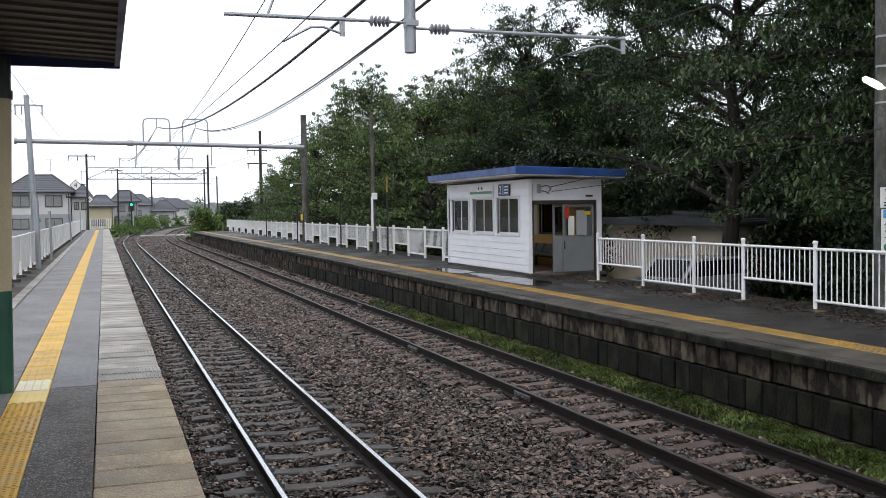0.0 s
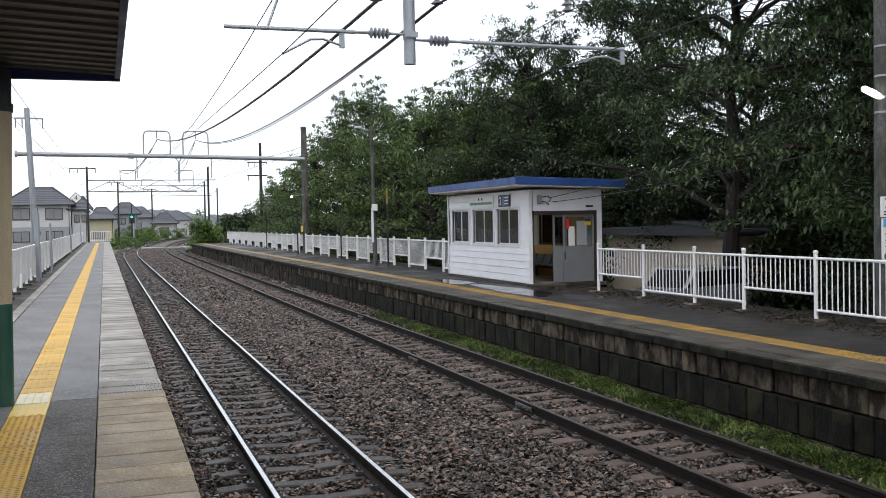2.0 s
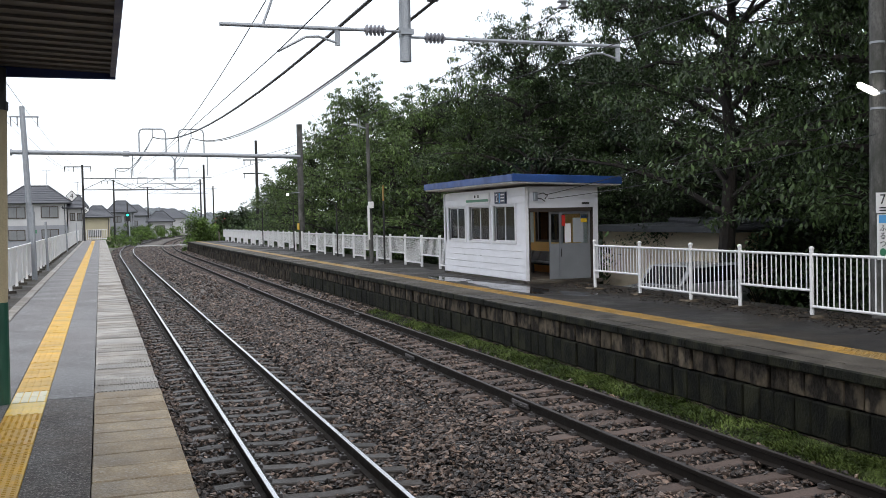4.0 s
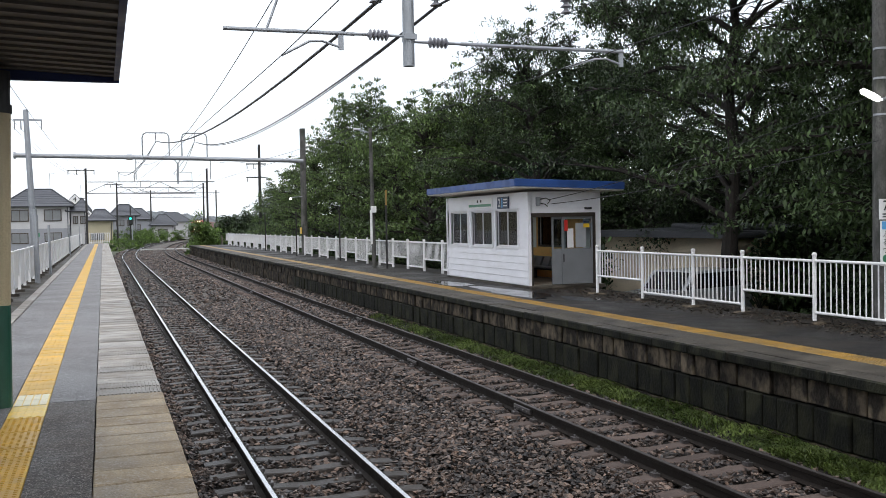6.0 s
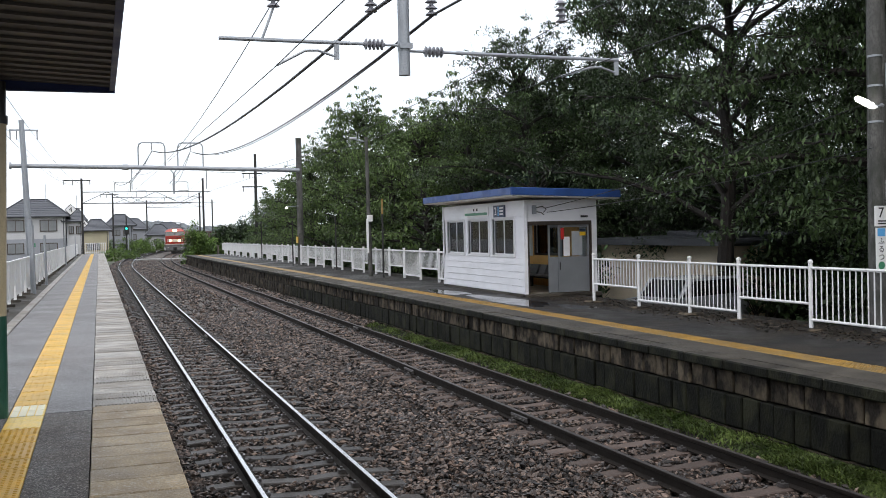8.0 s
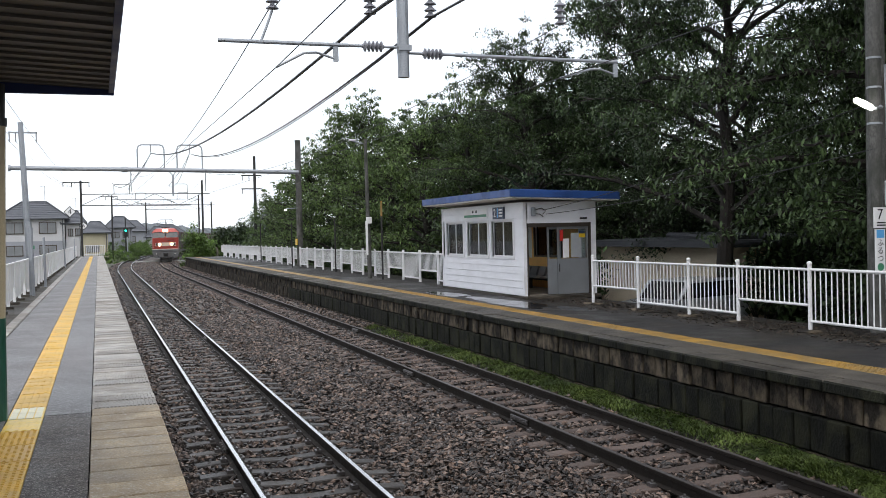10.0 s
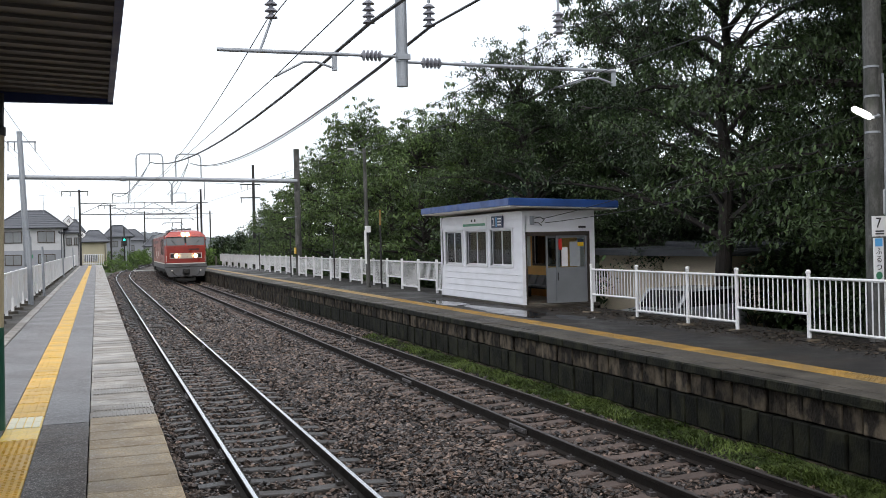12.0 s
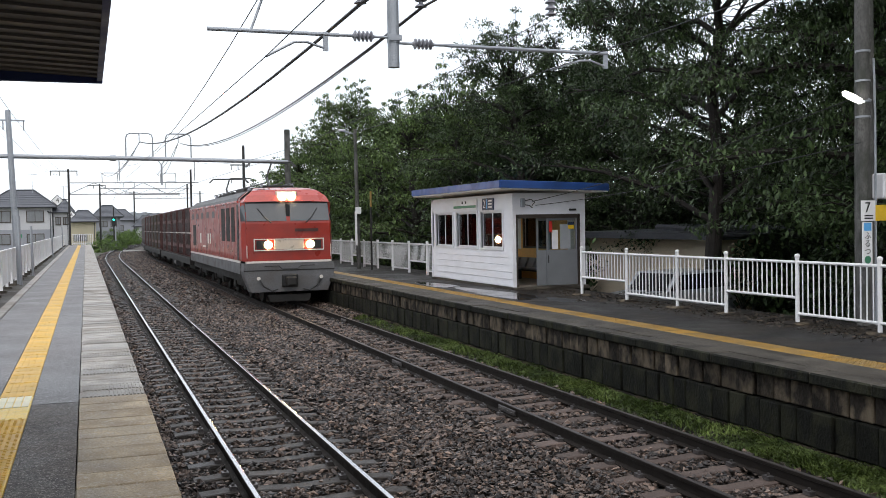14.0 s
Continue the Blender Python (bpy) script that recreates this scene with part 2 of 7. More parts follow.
def leaf_material(name, base, tip, trans=0.25):
    m = material(name, base, 0.5, var=0.4, scale=0.55, fine=3, bump=0.0, tint=tip, island=0.5, spec=0.3)
    nodes, links = m.node_tree.nodes, m.node_tree.links
    b, out = nodes["Principled BSDF"], nodes["Material Output"]
    t, mx = nodes.new("ShaderNodeBsdfTranslucent"), nodes.new("ShaderNodeMixShader")
    src = b.inputs["Base Color"].links[0].from_socket
    links.new(src, t.inputs["Color"])
    mx.inputs[0].default_value = trans
    links.new(b.outputs[0], mx.inputs[1])
    links.new(t.outputs[0], mx.inputs[2])
    links.new(mx.outputs[0], out.inputs["Surface"])
    return m


M_LEAF = leaf_material("cherry_leaves", (0.024, 0.042, 0.0175), (0.077, 0.118, 0.044), 0.2)
M_LEAF2 = leaf_material("lighter_leaves", (0.062, 0.105, 0.034), (0.15, 0.215, 0.068), 0.3)
M_GRASS = leaf_material("fresh_grass", (0.052, 0.084, 0.018), (0.125, 0.165, 0.045))
M_BUSH = leaf_material("bush_leaves", (0.08, 0.14, 0.03), (0.14, 0.22, 0.05))

# ---------------------------------------------------------------- mesh helpers


def part(name, bm, mat, parent=None, label="", smooth=False):
    """Links a bmesh as one mesh object, under a thing if one is given."""
    me = bpy.data.meshes.new(name)
    bmesh.ops.recalc_face_normals(bm, faces=bm.faces[:])
    bm.to_mesh(me)
    bm.free()
    for m in (mat if isinstance(mat, (list, tuple)) else [mat]):
        me.materials.append(m)
    if smooth:
        me.polygons.foreach_set("use_smooth", [True] * len(me.polygons))
    ob = new(name, me)
    if parent:
        ob.parent = parent
    if label:
        tagged(ob, label)
    return ob


def thing(name, label, category, at=(0, 0, 0), group="", kind=""):
    return tagged(place(new(name), at), label, category, group, kind)


def place(ob, at):
    ob.location = at
    return ob


def share(src, name, parent, at, rz=0.0, scale=(1, 1, 1)):
    """Another object on the mesh of src."""
    ob = new(name, src.data)
    ob.parent = parent
    ob.location, ob.rotation_euler, ob.scale = at, (0, 0, rz), scale
    return ob


def box(bm, x0, x1, y0, y1, z0, z1, bevel=0.0, mi=0):
    vs = [bm.verts.new(p) for p in ((x0, y0, z0), (x1, y0, z0), (x1, y1, z0), (x0, y1, z0), (x0, y0, z1), (x1, y0, z1), (x1, y1, z1), (x0, y1, z1))]
    fs = [bm.faces.new([vs[i] for i in f]) for f in ((3, 2, 1, 0), (4, 5, 6, 7), (0, 1, 5, 4), (1, 2, 6, 5), (2, 3, 7, 6), (3, 0, 4, 7))]
    for f in fs:
        f.material_index = mi
    if bevel:
        es = list({e for f in fs for e in f.edges})
        r = bmesh.ops.bevel(bm, geom=es, offset=bevel, segments=1, affect="EDGES")
        for f in r["faces"]:
            f.material_index = mi
    return bm


def boxm(*a, bevel=0.0):
    return box(bmesh.new(), *a, bevel=bevel)


def rod(bm, a, b, r, r2=None, n=10, mi=0):
    """A round bar from a to b, with caps."""
    a, b = Vector(a), Vector(b)
    r2 = r if r2 is None else r2
    d = (b - a).normalized()
    u = d.orthogonal().normalized()
    v = d.cross(u)
    rings = []
    for p, rad in ((a, r), (b, r2)):
        rings.append([bm.verts.new(p + (u * math.cos(2 * math.pi * i / n) + v * math.sin(2 * math.pi * i / n)) * rad) for i in range(n)])
    for i in range(n):
        bm.faces.new((rings[0][i], rings[0][(i + 1) % n], rings[1][(i + 1) % n], rings[1][i])).material_index = mi
    bm.faces.new(rings[0][::-1]).material_index = mi
    bm.faces.new(rings[1]).material_index = mi
    return bm


def tube(bm, pts, r, n=6, mi=0):
    """A round tube along points; r may be one radius or one for each point."""
    pts = [Vector(p) for p in pts]
    rs = r if isinstance(r, (list, tuple)) else [r] * len(pts)
    rings = []
    u = None
    for i, p in enumerate(pts):
        d = (pts[min(i + 1, len(pts) - 1)] - pts[max(i - 1, 0)]).normalized()
        if u is None:
            u = d.orthogonal().normalized()
        u = (u - d * u.dot(d)).normalized()
        v = d.cross(u)
        rings.append([bm.verts.new(p + (u * math.cos(2 * math.pi * k / n) + v * math.sin(2 * math.pi * k / n)) * rs[i]) for k in range(n)])
    for a, b in zip(rings, rings[1:]):
        for k in range(n):
            bm.faces.new((a[k], a[(k + 1) % n], b[(k + 1) % n], b[k])).material_index = mi
    bm.faces.new(rings[0][::-1]).material_index = mi
    bm.faces.new(rings[-1]).material_index = mi
    return bm


def lathe(bm, profile, base=(0, 0, 0), axis="z", n=12, mi=0):
    """Rings of (radius, height) about an axis."""
    rings = []
    for r, h in profile:
        ring = []
        for i in range(n):
            c, s = math.cos(2 * math.pi * i / n) * r, math.sin(2 * math.pi * i / n) * r
            p = {"z": (c, s, h), "x": (h, c, s), "y": (s, h, c)}[axis]
            ring.append(bm.verts.new(Vector(base) + Vector(p)))
        rings.append(ring)
    for a, b in zip(rings, rings[1:]):
        for k in range(n):
            bm.faces.new((a[k], a[(k + 1) % n], b[(k + 1) % n], b[k])).material_index = mi
    bm.faces.new(rings[0][::-1]).material_index = mi
    bm.faces.new(rings[-1]).material_index = mi
    return bm


def prism(bm, outline, y0, y1, mi=0):
    """An outline of (x, z) pushed along y."""
    a = [bm.verts.new((x, y0, z)) for x, z in outline]
    b = [bm.verts.new((x, y1, z)) for x, z in outline]
    n = len(outline)
    for i in range(n):
        bm.faces.new((a[i], a[(i + 1) % n], b[(i + 1) % n], b[i])).material_index = mi
    bm.faces.new(a[::-1]).material_index = mi
    bm.faces.new(b).material_index = mi
    return bm


def mesh_thing(name, verts, faces, mat, label, category, kind="", parent=None):
    """One object from number arrays made by a loop."""
    me = bpy.data.meshes.new(name)
    me.from_pydata(verts, [], faces)
    me.materials.append(mat)
    ob = new(name, me)
    if parent:
        ob.parent = parent
    return tagged(ob, label, category, kind=kind)


def writing(name, text, size, mat, parent, m, depth=0.002):
    """Letters of the built-in font as a mesh."""
    cu = bpy.data.curves.new(name, "FONT")
    cu.body, cu.size, cu.extrude, cu.align_x, cu.align_y = text, size, depth, "CENTER", "CENTER"
    tmp = new(name, cu)
    me = bpy.data.meshes.new_from_object(tmp.evaluated_get(bpy.context.evaluated_depsgraph_get()))
    bpy.data.objects.remove(tmp)
    me.materials.clear()
    me.materials.append(mat)
    ob = new(name, me)
    ob.parent = parent
    ob.matrix_basis = m
    return ob


FACE_TRACK = Matrix(((0, 0, -1, 0), (-1, 0, 0, 0), (0, 1, 0, 0), (0, 0, 0, 1)))   # letters that face -x
FACE_NEAR = Matrix(((1, 0, 0, 0), (0, 0, -1, 0), (0, 1, 0, 0), (0, 0, 0, 1)))     # letters that face -y

# ---------------------------------------------------------------- the line's plan
GAUGE = 1.132          # between rail centres
T1, T2 = 2.0, 5.957    # track centres
CURVE_AT, RADIUS = 78.0, 620.0
DECK = 0.81            # platform height over the rails


def line_at(x, s, z=0.0):
    """A place at x across and s along the line, with its heading (to the right, radians)."""
    if s <= CURVE_AT:
        return Vector((x, s, z)), 0.0
    a = (s - CURVE_AT) / RADIUS
    return Vector((RADIUS - (RADIUS - x) * math.cos(a), CURVE_AT + (RADIUS - x) * math.sin(a), z)), a


def along(bm, outline, x, s0, s1, step=4.0, closed=True, mi=0):
    """An outline of (across, up) swept along the line."""
    n = max(1, int((s1 - s0) / step))
    rings = []
    for i in range(n + 1):
        s = s0 + (s1 - s0) * i / n
        rings.append([bm.verts.new(line_at(x + u, s, w)[0]) for u, w in outline])
    k = len(outline)
    for a, b in zip(rings, rings[1:]):
        for i in range(k if closed else k - 1):
            bm.faces.new((a[i], a[(i + 1) % k], b[(i + 1) % k], b[i])).material_index = mi
    if closed:
        bm.faces.new(rings[0][::-1]).material_index = mi
        bm.faces.new(rings[-1]).material_index = mi
    return bm

# ---------------------------------------------------------------- ground and ballast


def ground():
    n, lim = 60, 2500.0
    bm = bmesh.new()
    bmesh.ops.create_grid(bm, x_segments=n, y_segments=n, size=lim)
    for v in bm.verts:
        v.co.z = -0.42
    tagged(part("ground", bm, M_GROUND), "gravelly ground with weeds reaching to the horizon", "ground", kind="structure")


def ballast():
    bm = bmesh.new()
    outline = [(-1.55, -0.41), (-1.5, -0.205), (0.95, -0.205), (1.3, -0.17), (T2 - T1 - 1.3, -0.17), (T2 - T1 - 0.95, -0.205), (T2 - T1 + 0.72, -0.205), (T2 - T1 + 1.0, -0.17), (T2 - T1 + 1.3, -0.1), (T2 - T1 + 1.62, -0.07), (T2 - T1 + 1.62, -0.45), (-1.55, -0.45)]
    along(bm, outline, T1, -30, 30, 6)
    tagged(part("ballast_bed", bm, M_BALLAST), "ballast bed under the tracks, near black like the shaded gaps between stones", "ballast", kind="structure")
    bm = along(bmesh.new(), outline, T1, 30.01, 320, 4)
    tagged(part("ballast_bed", bm, M_BALLAST_FAR), "ballast beyond 30 m, coloured paler like lit stone tops far off", "ballast", kind="structure")
    rng = np.random.default_rng(5)
    shard = np.array([(1, 0, 0), (0, 1, 0), (-1, 0, 0), (0, -1, 0), (0, 0, 1), (0, 0, -1)], float)
    sides = np.array([(0, 1, 4), (1, 2, 4), (2, 3, 4), (3, 0, 4), (1, 0, 5), (2, 1, 5), (3, 2, 5), (0, 3, 5)])
    count = 98000
    y = 7.0 + 27.0 * rng.random(count) ** 1.3
    y[72000:] = 30 + 88 * rng.random(26000) ** 1.1
    x = 0.62 + 6.68 * rng.random(count)
    x = np.where((x > 6.95) & (y < 27), x - 3.2, x)
    size = (0.017 + 0.018 * rng.random(count)) * (1 + 0.02 * (y - 7))
    bed = np.interp(x, [T1 - 1.5, T1 + 0.95, T1 + 1.3, T2 - 1.3, T2 - 0.95, T2 + 0.72, T2 + 1.0, T2 + 1.3], [-0.205, -0.205, -0.17, -0.17, -0.205, -0.205, -0.17, -0.1])
    z = bed + 0.006 + 0.058 * rng.random(count) - 0.012 * (np.abs(np.abs(x - 0.5 * (T1 + T2)) - 1.98) < 1.0)
    z += 0.03 * np.sin(x * 7.0 + 1.3) * np.sin(y * 1.9) * (np.abs(x - 0.5 * (T1 + T2)) < 1.0)
    ph = np.mod(y - 4.0 + 0.3025, 0.605) - 0.3025
    for c in (T1, T2):
        on_sleeper = (np.abs(x - c) < 1.02) & (np.abs(ph) < 0.14) & (rng.random(count) < 0.96)
        z = np.where(on_sleeper, z - 0.12, z)
    jig = shard[None] * rng.uniform(0.7, 1.2, (count, 6, 3)) + rng.uniform(-0.45, 0.45, (count, 6, 3))
    jig *= np.stack([size * rng.uniform(0.9, 1.7, count), size * rng.uniform(0.8, 1.3, count), size * rng.uniform(0.5, 0.9, count)], -1)[:, None]
    a, b = rng.uniform(0, 6.28, count), rng.uniform(-0.7, 0.7, count)
    ca, sa, cb, sb = np.cos(a), np.sin(a), np.cos(b), np.sin(b)
    rot = np.zeros((count, 3, 3))
    rot[:, 0, 0], rot[:, 0, 1], rot[:, 1, 0], rot[:, 1, 1], rot[:, 2, 2] = ca, -sa, sa, ca, 1
    tilt = np.zeros((count, 3, 3))
    tilt[:, 0, 0], tilt[:, 1, 1], tilt[:, 1, 2], tilt[:, 2, 1], tilt[:, 2, 2] = 1, cb, -sb, sb, cb
    pts = np.einsum("nij,njk,nvk->nvi", rot, tilt, jig) + np.stack([x, y, z], -1)[:, None]
    turn = np.clip(pts[..., 1] - CURVE_AT, 0, None) / RADIUS
    lead = np.minimum(pts[..., 1], CURVE_AT)
    across = RADIUS - pts[..., 0]
    pts = np.stack([RADIUS - across * np.cos(turn), lead + across * np.sin(turn), pts[..., 2]], -1)
    verts = pts.reshape(-1, 3)
    faces = (sides[None] + 6 * np.arange(count)[:, None, None]).reshape(-1, 3)
    me = bpy.data.meshes.new("ballast_stones")
    me.from_pydata(verts.tolist(), [], faces.tolist())
    me.materials.append(M_STONE)
    tagged(new("ballast_stones", me), "loose angular brown and grey ballast stones", "gravel", kind="stuff")


# ---------------------------------------------------------------- tracks
RAIL_FOOT = [(-0.062, -0.153), (0.062, -0.153), (0.062, -0.142), (0.009, -0.125), (0.009, -0.048), (0.032, -0.036), (0.0325, -0.006),
             (-0.0325, -0.006), (-0.032, -0.036), (-0.009, -0.048), (-0.009, -0.125), (-0.062, -0.142)]
RAIL_HEAD = [(-0.025, -0.012), (0.025, -0.012), (0.025, -0.003), (0.016, 0.0), (-0.016, 0.0), (-0.025, -0.003)]


def sleeper_mesh(mat):
    bm = bmesh.new()
    xs = [-1.0, -0.75, -0.4, 0.0, 0.4, 0.75, 1.0]
    tops = [-0.165, -0.15, -0.158, -0.178, -0.158, -0.15, -0.165]
    rows = []
    for x, t in zip(xs, tops):
        rows.append([bm.verts.new(p) for p in ((x, -0.12, -0.3), (x, -0.105, t - 0.01), (x, -0.09, t), (x, 0.09, t), (x, 0.105, t - 0.01), (x, 0.12, -0.3))])
    for a, b in zip(rows, rows[1:]):
        for i in range(5):
            bm.faces.new((a[i], a[i + 1], b[i + 1], b[i]))
    bm.faces.new(rows[0])
    bm.faces.new(rows[-1][::-1])
    for r in (-GAUGE / 2, GAUGE / 2):
        for s in (-1, 1):
            box(bm, r + s * 0.105 - 0.035, r + s * 0.105 + 0.035, -0.05, 0.05, -0.15, -0.112, mi=1)
            rod(bm, (r + s * 0.105, 0, -0.112), (r + s * 0.105, 0, -0.085), 0.016, n=6, mi=1)
    ob = part("sleeper", bm, [mat, M_CLIP])
    return ob


def track(cx, label, head, smat, s0, s1):
    t = thing("railway_track", label, "railway track")
    for r in (-GAUGE / 2, GAUGE / 2):
        bm = bmesh.new()
        along(bm, RAIL_FOOT, cx + r, s0, s1, 3.0)
        along(bm, RAIL_HEAD, cx + r, s0, s1, 3.0, mi=1)
        part("rail", bm, [M_RAIL, head], t)
    src = sleeper_mesh(smat)
    s, first = 4.0, True
    rng = random.Random(int(cx * 10))
    while s < min(s1, 170):
        p, a = line_at(cx, s, rng.uniform(-0.006, 0.006))
        if first:
            src.parent, src.location, first = t, p, False
        else:
            share(src, "sleeper", t, p, -a + rng.uniform(-0.01, 0.01))
        s += 0.605
    for js, side in ((17.5, -1), (26.0, 1), (38.5, -1), (12.4, -1)):
        bm = bmesh.new()
        x = cx + side * GAUGE / 2
        box(bm, x - 0.04, x - 0.012, js - 0.28, js + 0.28, -0.115, -0.045, 0.006)
        box(bm, x + 0.012, x + 0.04, js - 0.28, js + 0.28, -0.115, -0.045, 0.006)
        for k in (-0.2, -0.07, 0.07, 0.2):
            rod(bm, (x - 0.065, js + k, -0.08), (x + 0.065, js + k, -0.08), 0.014, n=6)
        part("fishplate", bm, M_CLIP, t)
    return t


# ---------------------------------------------------------------- platforms
NEAR_EDGE, NEAR_COPE, TILE_R, TILE_L, KERB, NEAR_FENCE = 0.53, -0.105, -0.54, -0.865, -1.57, -2.25
NEAR_END, FAR_EDGE, FAR_END, FAR_FENCE = 118.0, 7.33, 92.0, 10.5


def near_platform():
    pf = thing("platform_near", "narrow station platform of wet grey asphalt with a paved edge", "platform", kind="structure")
    bm = bmesh.new()
    box(bm, TILE_R + 0.003, NEAR_COPE - 0.006, 10.3, NEAR_END, -0.4, DECK)
    part("asphalt", bm, M_ASPHALT, pf)
    part("asphalt", boxm(TILE_R + 0.003, NEAR_COPE - 0.006, -12, 10.297, -0.4, DECK - 0.003), M_ASPHALT3, pf, "darker coarse asphalt patch")
    bm = bmesh.new()
    box(bm, KERB, TILE_L - 0.003, -12, NEAR_END, -0.4, DECK)
    part("asphalt", bm, M_ASPHALT, pf)
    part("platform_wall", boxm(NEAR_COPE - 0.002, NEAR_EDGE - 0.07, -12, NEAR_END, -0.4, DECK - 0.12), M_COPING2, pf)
    part("tile_bed", boxm(TILE_L, TILE_R, -12, NEAR_END, -0.4, DECK - 0.03), M_JOINT, pf)
    # kerb stones
    for i in range(32):
        y = 2.0 + i * 3.6
        bm = boxm(KERB - 0.2, KERB - 0.004, y, y + 3.585, 0.4, DECK + 0.03, bevel=0.012)
        part("kerb_stone", bm, M_COPING, pf)
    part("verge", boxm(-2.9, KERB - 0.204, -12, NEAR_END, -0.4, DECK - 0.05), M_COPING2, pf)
    rng = random.Random(3)
    # coping slabs, some ribbed
    plain = part("coping_slab", boxm(NEAR_COPE, NEAR_EDGE, 0.007, 0.40, -0.12, 0.0, bevel=0.009), M_COPING, pf)
    bm = boxm(NEAR_COPE, NEAR_EDGE, 0.004, 0.403, -0.12, -0.004, bevel=0.006)
    for k in range(16):
        x = NEAR_COPE + 0.03 + k * 0.038
        box(bm, x, x + 0.02, 0.03, 0.375, -0.006, 0.009)
    ribbed = part("coping_slab", bm, M_COPING, pf)
    worn = part("coping_slab", boxm(NEAR_COPE, NEAR_EDGE, 0.007, 0.40, -0.12, 0.0, bevel=0.009), M_COPING3, pf, "ochre-stained concrete slab")
    first = {plain: True, ribbed: True, worn: True}
    for i in range(275):
        y = 5.2 + i * 0.407
        src = worn if i < 13 else ribbed if i % 4 in (1, 2) and i < 60 else plain
        at = (rng.uniform(-0.004, 0.004), y, DECK + rng.uniform(-0.004, 0.003))
        if first[src]:
            src.location, first[src] = at, False
        else:
            share(src, "coping_slab", pf, at, rng.uniform(-0.002, 0.002))
    # yellow guiding tiles
    w = TILE_L - TILE_R
    bm = boxm(0.003, -w - 0.003, 0.003, 0.322, -0.03, 0.0, bevel=0.004)
    for k in range(4):
        x = 0.04 + k * 0.07
        box(bm, x, x + 0.034, 0.012, 0.312, -0.002, 0.005)
    bars = part("tactile_tile", bm, M_YELLOW, pf)
    bm = boxm(0.003, -w - 0.003, 0.003, 0.322, -0.03, 0.0, bevel=0.004)
    for a in range(6):
        for b in range(6):
            x, y = 0.035 + a * 0.051, 0.03 + b * 0.052
            box(bm, x - 0.012, x + 0.012, y - 0.012, y + 0.012, -0.001, 0.005)
    dots = part("tactile_tile", bm, M_YELLOW, pf)
    bm = boxm(0.003, -w - 0.003, 0.003, 0.322, -0.03, 0.0, bevel=0.004)
    for k in range(4):
        x = 0.04 + k * 0.07
        box(bm, x, x + 0.034, 0.012, 0.312, -0.002, 0.005)
    fresh = part("tactile_tile", bm, M_YELLOW3, pf, "newer bright yellow tile")
    # tile with pale cream bars
    bm = boxm(0.003, -w - 0.003, 0.003, 0.322, -0.03, 0.0, bevel=0.004)
    for k in range(4):
        x = 0.02 + k * 0.074
        box(bm, x, x + 0.062, 0.008, 0.316, -0.002, 0.006, mi=1)
    pale = part("tactile_tile", bm, [M_YELLOW3, M_PALEBAR], pf, "yellow tile with four pale bars")
    first = {bars: True, dots: True, fresh: True, pale: True}
    for i in range(300):
        y = 5.0 + i * 0.325
        src = dots if y < 9.5 else fresh if y < 10.0 else pale if y < 10.6 else bars
        at = (TILE_L, y, DECK + rng.uniform(-0.002, 0.004))
        if first[src]:
            src.location, first[src] = at, False
        else:
            share(src, "tactile_tile", pf, at)
    bm = bmesh.new()
    box(bm, TILE_L, TILE_R, 5.0 + 300 * 0.325, NEAR_END - 6, DECK - 0.03, DECK)
    part("tile_strip", bm, M_YELLOW, pf)


